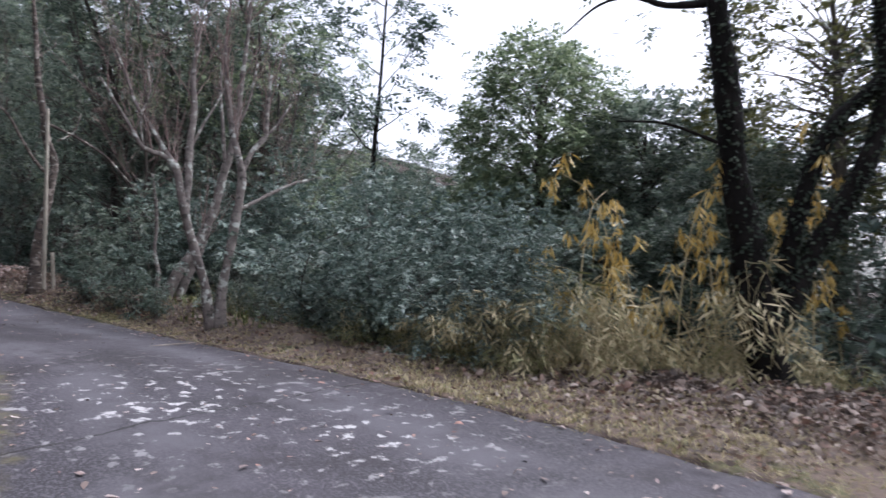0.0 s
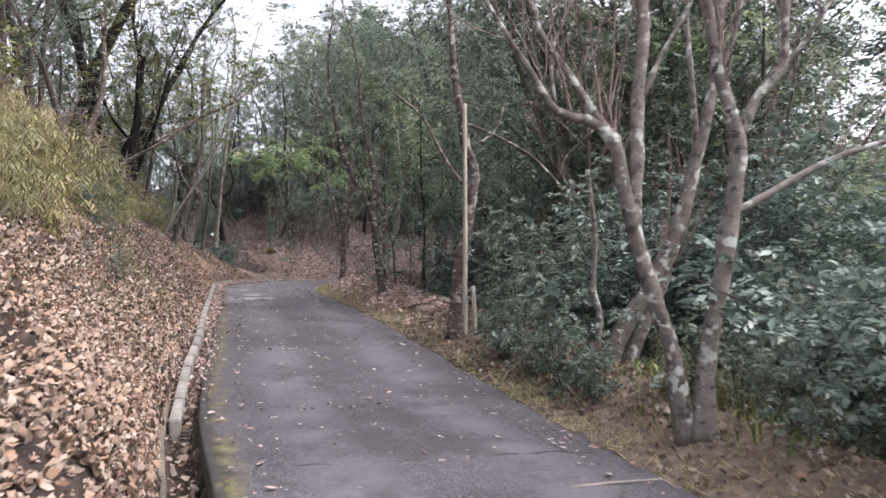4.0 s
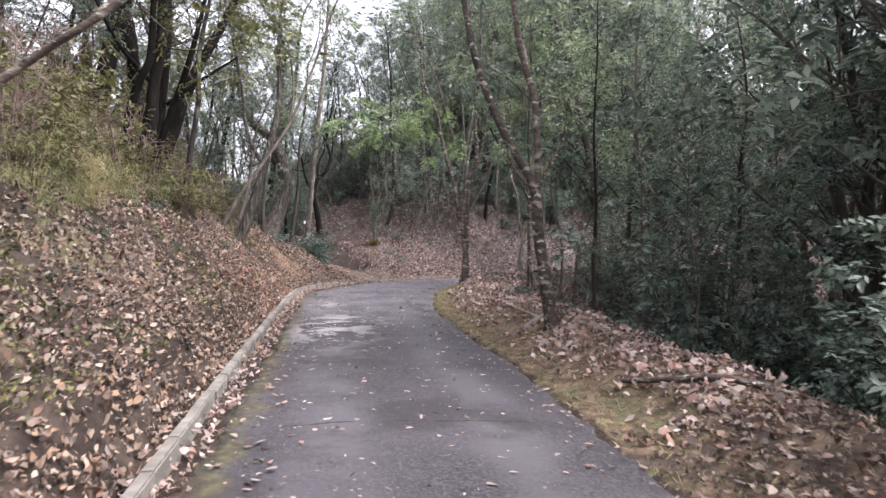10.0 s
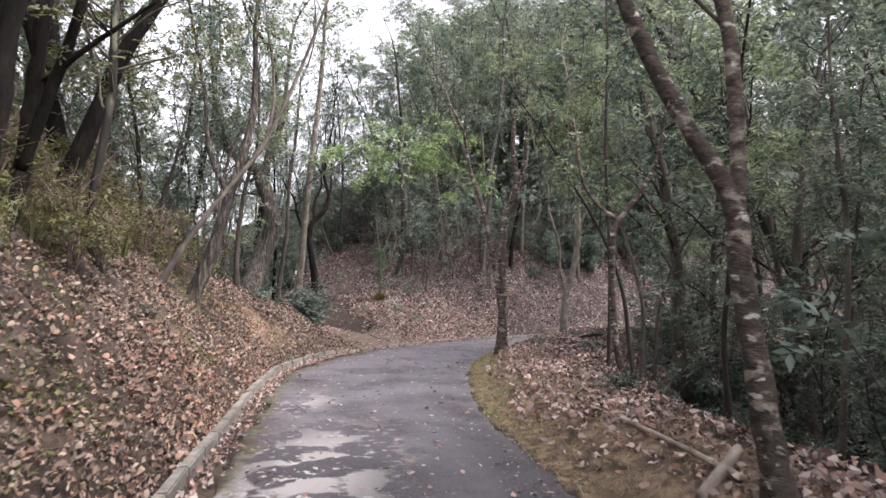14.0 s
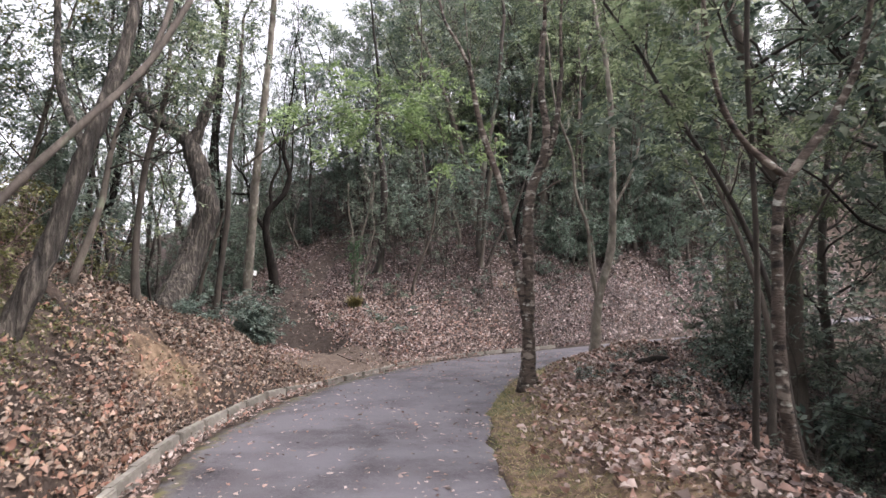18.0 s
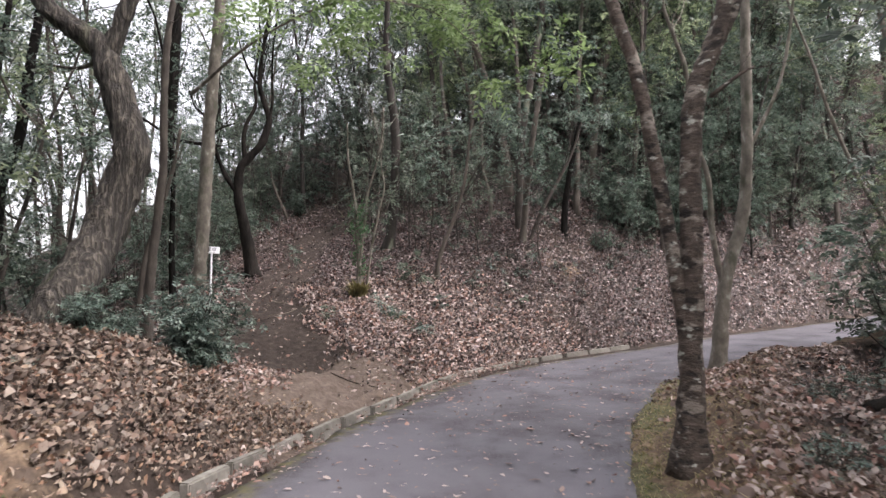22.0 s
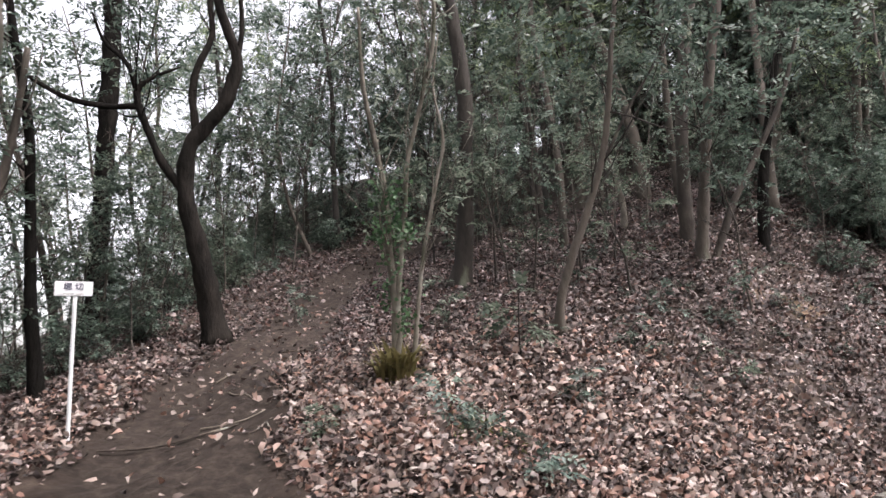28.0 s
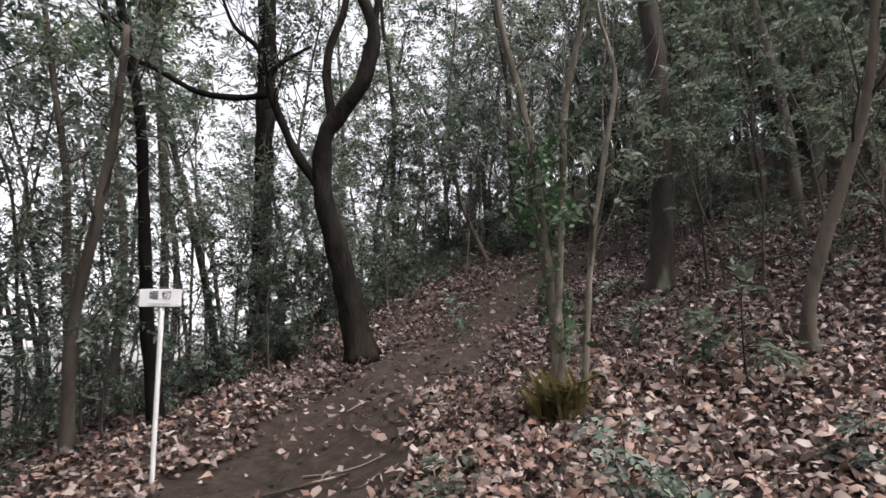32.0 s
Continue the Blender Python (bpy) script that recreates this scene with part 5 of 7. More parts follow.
def dome_tree(seed, wide, deep, leaf, count, size):
    """A tree eight metres high whose dense rounded crown is heaped up of many clumps."""
    g = np.random.default_rng(seed)
    ob = thing("round_crowned_tree", (0, 0, 0), {"leaf_olive": "tree with a thin yellowish-green crown beyond the verge"}.get(leaf, "evergreen tree with a dense rounded green crown beyond the verge"), "tree", "trees of the wood")
    stem = [(0, 0, -2.5, 0.2), (0.1, 0, 2, 0.17), (0.05, 0.1, 4.5, 0.10), (0, 0, 7.2, 0.03)]
    part("trunk", limb_mesh("trunk", stem, M["bark_wood"], 8, 0.05, seed, 0.2, 0.4), ob)
    hubs, lines = [], []
    for k in range(64):
        a, u = k * 2.4, 1 - 1.95 * (k + 0.5) / 64
        r = math.sqrt(max(0.02, 1 - u * u)) * (0.75 + 0.35 * g.random())
        hub = np.array([wide * r * math.cos(a), wide * r * math.sin(a), 8 - deep + deep * u * (0.85 + 0.2 * g.random())])
        lines.append([(*np.array([0, 0, 5.0 + 1.6 * u]), 0.025), (*(hub * [0.5, 0.5, 1] * 0.9 + [0, 0, 0.3]), 0.014), (*hub, 0.004)])
        hubs.append(hub + g.normal(0, 0.12, (8, 3)))
    tagged(part("branching", tubes_mesh("branching", lines, M["bark_wood"], 4, 0.4), ob), kind="stuff")
    v, f = foliage(g, np.concatenate(hubs), count, size, 0.3, 0.5)
    tagged(part("crown", mesh_of("crown", v, f, M[leaf]), ob), kind="stuff")
    return ob


def kind_of_bush(seed, tall, wide, leaf, count, size, name, label, group="", bark="bark_wood", stems=9, thick=0.018, width=0.45, category="bush", hang=0.0):
    g = np.random.default_rng(seed)
    ob = thing(name, (0, 0, 0), label, category, group)
    lines, tips = [], []
    for k in range(stems):
        a = k * 2.4 + g.random()
        out = 0.25 + 0.75 * g.random()
        stem = grow((0.1 * math.cos(a), 0.1 * math.sin(a), -0.05), (out * wide / tall * math.cos(a), out * wide / tall * math.sin(a), 1), tall * (0.75 + 0.35 * g.random()), thick, g, 0.16, 0.05)
        lines.append(stem)
        s = np.array(stem)
        tips.append(s[2:, :3])
        for _ in range(7):
            i = g.integers(1, 7)
            twig = grow(s[i, :3], unit(s[i, :3] - s[i - 1, :3]) * 0.5 + g.normal(0, 0.7, 3), wide * (0.35 + 0.4 * g.random()), thick * 0.45, g, 0.2, 0.03, 4)
            lines.append(twig)
            tips.append(np.array(twig)[1:, :3])
    tagged(part("branching", tubes_mesh("branching", lines, M[bark], 4, 0.2), ob), kind="stuff")
    tips = np.concatenate(tips)
    tips[:, 2] = np.maximum(tips[:, 2], 0.1)
    v, f = foliage(g, tips, count, size, 0.09 + 0.06 * wide, width, 0.5, hang, 7, 1.3)
    tagged(part("foliage", mesh_of("foliage", v, f, M[leaf]), ob), kind="stuff")
    return ob


def skyline(x, y):
    """How high the trees reach where the sky stands open over the ravine, or None."""
    far, turn = math.hypot(x + 0.1, y + 3.3), math.degrees(math.atan2(y + 3.3, x + 0.1))
    if 40.0 < turn < 55.5 and far > 9:
        return 0.4 + 0.185 * far
    if 25.0 < turn <= 40.0 and far > 9:
        return 0.4 + 0.27 * far
    return None


def plant(ob, x, y, g, low=0.85, high=1.2, used=[]):
    """Puts a kind of plant at a place: the first time the thing itself, then copies of it."""
    size = low + (high - low) * g.random()
    near_top = skyline(x, y)
    if near_top is not None and ob.name in TOP:
        size = max(0.3, min(size, (near_top - height(x, y)) / TOP[ob.name]))
    m = Matrix.LocRotScale((x, y, height(x, y) - 0.03), Euler((g.normal(0, 0.03), g.normal(0, 0.03), g.random() * 6.283)), Vector.Fill(3, size))
    if ob.name in used:
        return copy_thing(ob, m)
    used.append(ob.name)
    ob.matrix_basis = m
    return ob


KEEP_OFF = [(rows[0][0][0], rows[0][0][1]) for rows in HERO.values()] + [(-2.95, 34.04)]


def scatter(kinds, count, x0, x1, y0, y1, gap, g, test, low=0.85, high=1.2):
    """Plants kinds at random within a stretch of the plan where test(e, across, x, y) holds, no closer than gap."""
    done, tries = [], 0
    while len(done) < count and tries < count * 40:
        tries += 1
        x, y = x0 + (x1 - x0) * g.random(), y0 + (y1 - y0) * g.random()
        near, across = beside_road(x, y)
        e = abs(across[0]) - LINE[near[0], 2]
        if e < 0.9 or trail_off(np.array(x), np.array(y)) < 1.2 or not test(e, across[0], x, y):
            continue
        if any((x - a) ** 2 + (y - b) ** 2 < gap * gap for a, b in done) or any((x - a) ** 2 + (y - b) ** 2 < 0.5 for a, b in KEEP_OFF):
            continue
        done.append((x, y))
        plant(kinds[int(g.integers(len(kinds)))], x, y, g, low, high)


EVERGREEN = [kind_of_tree(100 + k, 8.5 + k, 0.11 + 0.02 * k, "bark_wood", ("leaf_dark", "leaf_mid", "leaf_dark")[k], 4200, 0.13, 17, 0.22, 2.2, "evergreen_tree", "evergreen woodland tree with dense dark green leaves", "trees of the wood") for k in range(3)]
SLENDER = [kind_of_tree(120 + k, 9.5 + k, 0.062 + 0.01 * k, "bark_wood", ("leaf_mid", "leaf_fresh", "leaf_dark")[k], 3000, 0.12, 13, 0.45, 1.7, "slender_tree", "slender brown-stemmed tree with a thin high crown", "trees of the wood", 0.09, 0.09, 0.2) for k in range(3)]
THIN = [kind_of_tree(140 + k, 6 + k, 0.045 + 0.01 * k, "bark_wood", ("leaf_dark", "leaf_mid")[k % 2], 1500, 0.10, 14, 0.25, 1.1, "young_tree", "young thin-stemmed tree with scattered leaves", "young trees", 0.07, 0.1) for k in range(2)]
BARE = [kind_of_tree(160 + k, 8 + k, 0.07, "bark_wood", "litter", 120, 0.08, 22, 0.3, 1.9, "bare_tree", "leafless tree with many fine reddish twigs", "bare trees", 0.06, 0.07, twigs=9, lift=0.2, twig="twig") for k in range(2)]
BRIGHT = [kind_of_tree(180, 6.5, 0.08, "bark_wood", "leaf_fresh", 3200, 0.12, 14, 0.35, 1.9, "bright_leaved_tree", "small tree with light green leaves", "trees of the wood")]
UNDER = [kind_of_tree(190 + k, 3.4 + 0.8 * k, 0.022, "bark_wood", ("leaf_mid", "leaf_dark", "leaf_mid")[k], 1300, 0.085, 14, 0.15, 0.85, "understorey_sapling", "thin understorey sapling with small evergreen leaves", "understorey saplings", 0.1, 0.12, 0.16, 4) for k in range(3)]
WALL = [kind_of_tree(195 + k, 8 + 2 * k, 0.12, "bark_wood", ("leaf_mid", "leaf_dark")[k], 6800, 0.19, 22, 0.06, 2.4, "evergreen_tree", "evergreen tree in leaf from the ground up, deep in the wood", "trees of the wood") for k in range(2)]
FILL = [kind_of_tree(210 + k, 8.5 + 0.7 * k, 0.09, "bark_wood", ("leaf_fresh", "leaf_mid", "leaf_fresh")[k], 6400, 0.12, 24, 0.22, 2.3, "leafy_tree", "broad leafy tree that closes the view up the hill", "trees of the wood", 0.06, 0.07, 0.3) for k in range(3)]
ARCH = [kind_of_tree(230 + k, 6.4 + 0.6 * k, 0.07, "bark_wood", ("leaf_olive", "leaf_mid", "leaf_fresh")[k], 6400, 0.085, 22, 0.32, 2.1, "bank_tree", "spreading small-leaved tree on top of the bank", "trees on the bank", 0.12, 0.1, 0.26) for k in range(3)]
SCRUB = [kind_of_bush(215 + k, 1.3, 0.8, ("leaf_olive", "scrub_leaf")[k], 1100, 0.085, "scrub", "dull olive-brown scrub on top of the bank", "scrub on the bank", "twig", 10) for k in range(2)]
CANOPY = [kind_of_tree(175 + k, 11 + k, 0.12, "bark_wood", ("leaf_fresh", "leaf_mid")[k], 4200, 0.14, 16, 0.5, 3.0, "tall_tree", "tall tree whose crown shades the slope", "trees of the wood", 0.05, 0.06, 0.3) for k in range(2)]
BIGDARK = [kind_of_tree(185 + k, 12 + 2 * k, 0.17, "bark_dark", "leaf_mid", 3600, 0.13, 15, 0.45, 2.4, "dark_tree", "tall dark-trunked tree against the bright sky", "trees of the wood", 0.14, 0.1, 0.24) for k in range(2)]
SHRUB = [kind_of_bush(200 + k, 1.7 + 0.3 * k, 1.1, ("leaf_dark", "leaf_mid", "leaf_dark")[k], 2600, 0.11, "shrub", "dense dark evergreen shrub under the trees", "shrubs of the wood") for k in range(3)]
LOW = [kind_of_bush(220 + k, 0.55, 0.5, ("leaf_camellia", "leaf_dark")[k], 420, 0.085, "undergrowth_plant", "low evergreen seedling among the fallen leaves", "undergrowth") for k in range(2)]

BRIGHT_AT = ((1.4, 42.4, 1.0), (6.9, 40.9, 0.8))
_g = np.random.default_rng(11)
# ravine on the right
scatter(EVERGREEN, 34, 4, 28, 10, 36, 1.9, _g, lambda e, a, x, y: a > 0 and e > (4.0 if y < 28 else 6.0))
scatter(WALL, 14, 12, 30, 9, 36, 3.0, _g, lambda e, a, x, y: a > 0 and e > 9)
scatter(THIN + SLENDER, 44, 3, 18, 9, 34, 0.9, _g, lambda e, a, x, y: a > 0 and e > (2.4 if y < 15 else 5.5))
scatter(UNDER + THIN, 7, 3, 9, 15, 27, 0.8, _g, lambda e, a, x, y: a > 0 and 3.4 < e < 6.5, 0.7, 1.0)
scatter(UNDER, 26, 3, 14, 8, 34, 0.7, _g, lambda e, a, x, y: a > 0 and e > (2.2 if y < 17 else 3.6 if y < 27 else 5.5))
scatter(SHRUB, 44, 3, 20, 6, 33, 1.0, _g, lambda e, a, x, y: a > 0 and e > (5.0 if 17 < y < 32 else 2.6), 0.8, 1.3)
scatter(SHRUB, 5, 3.5, 9, 17, 29, 0.7, _g, lambda e, a, x, y: a > 0 and 3.7 < e < 5.5, 0.4, 0.75)
# the bank on the left and behind it
scatter(SLENDER + BARE, 52, -12, -1, 5, 25, 0.8, _g, lambda e, a, x, y: a < 0 and e > (2.7 if y < 15 else 4.0), 0.75, 1.1)
scatter(THIN + UNDER, 34, -9, -1, 4, 28.5, 0.8, _g, lambda e, a, x, y: a < 0 and e > 2.4)
scatter(SCRUB, 70, -7, -1, 6, 28, 0.6, _g, lambda e, a, x, y: a < 0 and 2.2 < e < 6, 0.7, 1.2)
# the hill beyond the bend
scatter(WALL, 16, 2, 34, 45, 60, 2.4, _g, lambda e, a, x, y: a < 0 and e > 4.5)
scatter(EVERGREEN, 12, 5, 26, 41, 54, 2.2, _g, lambda e, a, x, y: a < 0 and e > 3.5)
scatter(THIN + SLENDER, 64, -2.5, 20, 36, 58, 0.9, _g, lambda e, a, x, y: a < 0 and e > 2.8 and y > 39.5)
scatter(UNDER, 34, -2.5, 12, 40, 50, 0.8, _g, lambda e, a, x, y: a < 0 and e > 2.5)
scatter(SHRUB, 26, -2, 20, 42, 58, 1.2, _g, lambda e, a, x, y: a < 0 and e > 4, 0.6, 1.0)
# the slope that falls away on the left of the footpath
scatter(SLENDER + THIN, 34, -16, -4.6, 31, 58, 1.1, _g, lambda e, a, x, y: a < 0 and (y > 41 or x < -6))
scatter(UNDER, 14, -11, -5, 33, 50, 0.8, _g, lambda e, a, x, y: a < 0)
scatter(SHRUB, 6, -14, -6.5, 32, 50, 1.2, _g, lambda e, a, x, y: a < 0, 0.5, 0.9)
scatter(LOW, 20, -2.4, 9, 34.5, 44, 0.9, _g, lambda e, a, x, y: a < 0 and e > 1.2, 0.25, 0.55)
scatter(LOW, 24, 3, 8, 3, 30, 0.6, _g, lambda e, a, x, y: a > 0 and 0.9 < e < 3, 0.7, 1.3)
# beyond, all round
scatter(EVERGREEN, 26, 26, 60, -30, 60, 4.0, _g, lambda e, a, x, y: e > 12, 0.8, 1.1)
scatter(EVERGREEN + SLENDER, 18, -30, -9, -30, 9, 3.0, _g, lambda e, a, x, y: e > 6)
scatter(SHRUB, 16, 6, 20, -6, 8, 1.6, _g, lambda e, a, x, y: a > 0 and e > 5, 0.9, 1.5)
for x, y, k, s in ((14.0, -1.2, 1, 1.0), (16.0, -4.5, 0, 1.2), (18.0, 1.0, 1, 1.05), (12.5, -6.0, 0, 1.0), (21.0, 5.0, 1, 1.0), (11.5, 6.4, 0, 0.55), (13.4, 4.8, 1, 0.5), (12.4, 2.4, 0, 0.55), (10.6, 1.4, 1, 0.4), (11.2, -0.4, 0, 0.42)):
    plant(WALL[k], x, y, _g, s, s)
scatter(BIGDARK, 11, -15, -5, 22, 33, 1.8, _g, lambda e, a, x, y: a < 0 and e > 4 and (y < 30 or x < -8), 0.85, 1.1)
scatter(UNDER, 26, -3.6, 1, 39, 52, 0.6, _g, lambda e, a, x, y: a < 0)
scatter(THIN, 22, -6, 1, 41, 54, 0.8, _g, lambda e, a, x, y: a < 0)
scatter(WALL, 3, 0, 5, 50, 60, 2.4, _g, lambda e, a, x, y: a < 0, 0.5, 0.7)
scatter(CANOPY, 12, 3, 15, 39, 49, 2.0, _g, lambda e, a, x, y: a < 0 and e > 3)
scatter(CANOPY, 3, 7, 14, 14, 32, 2.4, _g, lambda e, a, x, y: a > 0 and e > 6)
scatter(LOW, 26, -3.5, 1, 5, 28, 0.7, _g, lambda e, a, x, y: a < 0 and 1.2 < e < 3.2, 0.4, 0.9)
scatter(SHRUB, 10, -11, -4.6, 26, 33, 0.9, _g, lambda e, a, x, y: a < 0 and e > 3.2 and x < -5 + 0.3 * (29 - y), 0.6, 1.0)
scatter(UNDER, 12, -12, -4.4, 26, 33, 0.6, _g, lambda e, a, x, y: a < 0 and e > 3.2 and x < -5 + 0.3 * (29 - y), 0.9, 1.3)
scatter(THIN, 17, -11, -4.2, 25.5, 33, 0.8, _g, lambda e, a, x, y: a < 0 and e > 3.2)
scatter(UNDER, 34, -5.6, 0.5, 40.5, 49, 0.5, _g, lambda e, a, x, y: a < 0, 0.7, 1.2)
scatter(SHRUB, 9, -5.6, -2.6, 40, 47, 0.8, _g, lambda e, a, x, y: a < 0, 0.4, 0.7)
scatter(UNDER, 16, -6.5, -3.6, 35.5, 42, 0.5, _g, lambda e, a, x, y: a < 0, 0.4, 0.9)
scatter(SHRUB, 16, 8, 17, 40, 50, 1.0, _g, lambda e, a, x, y: a < 0 and e > 2, 0.5, 0.9)
scatter(THIN + UNDER, 26, 7, 17, 39, 50, 0.8, _g, lambda e, a, x, y: a < 0 and e > 2)
scatter(SCRUB + UNDER, 14, -7, -3.3, 22, 28.5, 0.7, _g, lambda e, a, x, y: a < 0 and e > 2.5, 0.6, 1.0)
scatter(SHRUB, 6, -8, -4, 22, 28.5, 0.9, _g, lambda e, a, x, y: a < 0 and e > 3, 0.6, 0.9)
scatter(THIN, 9, -9.5, -5.2, 32, 40, 0.7, _g, lambda e, a, x, y: a < 0, 0.8, 1.2)
for x, y, k, s in ((5.6, 41.4, 0, 0.9), (7.8, 42.8, 1, 0.9), (9.6, 44.4, 1, 0.9), (8.8, 41.8, 0, 0.8), (6.0, 42.6, 1, 0.85), (6.4, 40.4, 0, 0.8)):
    plant(CANOPY[k], x, y, _g, s, s)
scatter(EVERGREEN, 12, 7, 17, 41.5, 50, 1.7, _g, lambda e, a, x, y: a < 0 and e > 2.2, 0.55, 0.9)
scatter(SHRUB, 22, 7, 17, 41.5, 50, 0.8, _g, lambda e, a, x, y: a < 0 and e > 2.6, 0.6, 1.0)
for x, y, k, s in ((4.3, 22.6, 1, 0.55), (4.9, 24.3, 1, 0.6), (5.1, 21.0, 1, 0.65), (5.5, 25.6, 1, 0.55), (5.2, 18.9, 0, 0.6)):
    plant(SLENDER[k], x, y, _g, s, s)
for x, y, k, s in ((0.62, 37.5, 0, 0.9), (0.85, 37.2, 1, 0.8), (0.45, 38.1, 2, 0.9), (-3.6, 36.2, 1, 0.6), (-4.0, 37.6, 0, 0.7), (-3.7, 39.0, 2, 0.7), (-4.4, 35.0, 1, 0.6)):
    plant(UNDER[k], x, y, _g, s, s)
scatter(SHRUB, 7, -9.5, -4.7, 31.5, 41, 0.8, _g, lambda e, a, x, y: a < 0, 0.45, 0.8)
for x, y, k, s in ((-5.2, 30.9, 0, 0.5), (-5.9, 31.6, 1, 0.55), (-6.6, 30.6, 2, 0.6), (5.7, 5.1, 1, 0.62), (6.0, 4.2, 0, 0.6), (5.5, 6.0, 1, 0.5), (5.8, 3.4, 1, 0.5)):
    plant(SHRUB[k], x, y, _g, s, s)
scatter(WALL, 9, 8.6, 15, 41, 45, 1.2, _g, lambda e, a, x, y: a < 0 and e > 1.7, 0.32, 0.5)
scatter(EVERGREEN, 7, 7, 14, 39.6, 43, 1.5, _g, lambda e, a, x, y: a < 0 and e > 1.8, 0.5, 0.75)
scatter(SHRUB, 16, 4, 13, 38.5, 43.5, 0.8, _g, lambda e, a, x, y: a < 0 and e > 2.2, 0.3, 0.6)
scatter(LOW, 34, 3, 12, 36.5, 43, 0.5, _g, lambda e, a, x, y: a < 0 and e > 1.2, 0.3, 0.8)
scatter(LOW, 24, -9, -4, 32, 42, 0.5, _g, lambda e, a, x, y: a < 0, 0.7, 1.4)
scatter(LOW, 22, 4, 9, 15, 32, 0.6, _g, lambda e, a, x, y: a > 0 and 2.0 < e < 6, 0.8, 1.5)
for x, y, k, s in ((7.6, 12.2, 0, 0.9), (10.0, 16.0, 1, 0.9), (8.8, 18.8, 1, 0.85), (8.9, 13.8, 1, 0.75)):
    plant(CANOPY[k], x, y, _g, s, s)
for x, y, k, s in ((6.8, 13.6, 0, 1.0), (8.4, 11.0, 1, 0.9), (7.6, 9.6, 1, 0.85)):
    plant(BARE[k], x, y, _g, s, s)
for x, y, s in ((-3.65, 21.0, 0.7), (-3.9, 22.2, 0.8), (-5.2, 23.2, 0.85)):
    plant(BIGDARK[int(s * 20) % 2], x, y, _g, s, s)
for x, y, k, s in ((2.3, 43.2, 2, 1.0), (1.3, 46.2, 1, 1.1), (5.0, 44.4, 0, 1.0), (3.0, 47.5, 2, 1.15), (6.8, 45.5, 1, 1.1), (8.6, 47.5, 0, 1.1), (0.6, 50.5, 0, 1.2), (5.4, 50.0, 1, 1.2)):
    plant(FILL[k], x, y, _g, s, s)
for x, y, k, s in ((-1.9, 13.6, 1, 0.9), (-2.6, 20.2, 0, 0.95), (-2.9, 27.0, 2, 0.85), (-3.4, 26.0, 1, 0.9), (-4.8, 25.0, 0, 1.0), (-5.8, 28.4, 1, 1.0), (-4.4, 9.0, 0, 0.95), (-7.4, 29.5, 0, 1.0)):
    plant(ARCH[k], x, y, _g, s, s)
for x, y, k, s in ((5.2, 10.4, 1, 0.8), (5.7, 11.3, 0, 0.9), (5.1, 11.6, 2, 0.6), (6.1, 9.9, 2, 0.9), (5.5, 9.2, 1, 0.6), (6.6, 12.4, 1, 1.0), (5.6, 13.2, 0, 0.8), (-1.15, 10.9, 1, 0.34), (-0.35, 9.2, 1, 0.17)):
    plant(SHRUB[k], x, y, _g, s, s)
for x, y, k, s in ((-8.4, 31.6, 1, 0.42), (-4.6, 27.8, 1, 0.3), (-5.4, 29.2, 0, 0.34), (-6.8, 28.0, 1, 0.4)):
    plant(WALL[k], x, y, _g, s, s)
for x, y, k, s in ((8.6, 32.6, 0, 0.42), (9.8, 33.0, 2, 0.5), (10.4, 43.6, 1, 0.9), (12.2, 44.6, 0, 1.0), (9.0, 44.0, 2, 0.8), (14.0, 43.4, 1, 0.9), (11.4, 46.6, 2, 1.1), (15.5, 46.0, 0, 1.0), (17.5, 44.6, 1, 1.0), (13.6, 20.0, 1, 1.5), (15.5, 24.0, 0, 1.6), (12.8, 15.6, 1, 1.45), (14.6, 28.0, 2, 1.5), (11.0, 23.5, 1, 1.3), (12.0, 12.6, 2, 1.35), (17.0, 18.0, 0, 1.7), (11.6, 19.0, 0, 1.2)):
    plant(FILL[k], x, y, _g, s, s)
for x, y, k, s in ((7.5, 12.5, 1, 1.1), (8.6, 15.5, 1, 1.2), (9.6, 13.0, 0, 1.15), (10.4, 16.4, 1, 1.3), (9.2, 25.0, 1, 1.4), (10.6, 29.0, 0, 1.4)):
    plant(FILL[k], x, y, _g, s, s)
for x, y, k, s in ((4.2, 53.0, 2, 1.5), (9.0, 53.0, 0, 1.5), (11.5, 55.0, 1, 1.7), (14.0, 51.5, 2, 1.6)):
    plant(FILL[k], x, y, _g, s, s)
for x, y, k, s in ((-4.9, 37.6, 1, 0.28), (-5.3, 40.2, 0, 0.34), (-4.7, 41.6, 1, 0.34), (-6.2, 43.0, 0, 0.36)):
    plant(WALL[k], x, y, _g, s, s)
for x, y, k, s in ((-3.9, 36.9, 0, 0.42), (-4.2, 38.3, 2, 0.5), (-3.8, 39.4, 1, 0.45), (-4.5, 36.4, 2, 0.35), (-4.0, 40.6, 0, 0.5)):
    plant(SHRUB[k], x, y, _g, s, s)
for x, y, k, s in ((4.04, 8.44, 0, 0.42), (4.14, 7.67, 1, 0.38), (4.23, 7.01, 2, 0.34), (4.29, 6.45, 0, 0.30)):
    plant(SHRUB[k], x, y, _g, s, s)
for x, y, k, s in ((8.0, 31.6, 1, 1.0), (9.2, 33.4, 2, 1.1), (7.2, 30.2, 0, 0.8), (10.2, 34.6, 0, 1.0)):
    plant(SHRUB[k], x, y, _g, s, s)
scatter(WALL, 10, 11, 22, 10, 32, 2.4, _g, lambda e, a, x, y: a > 0 and e > 7)
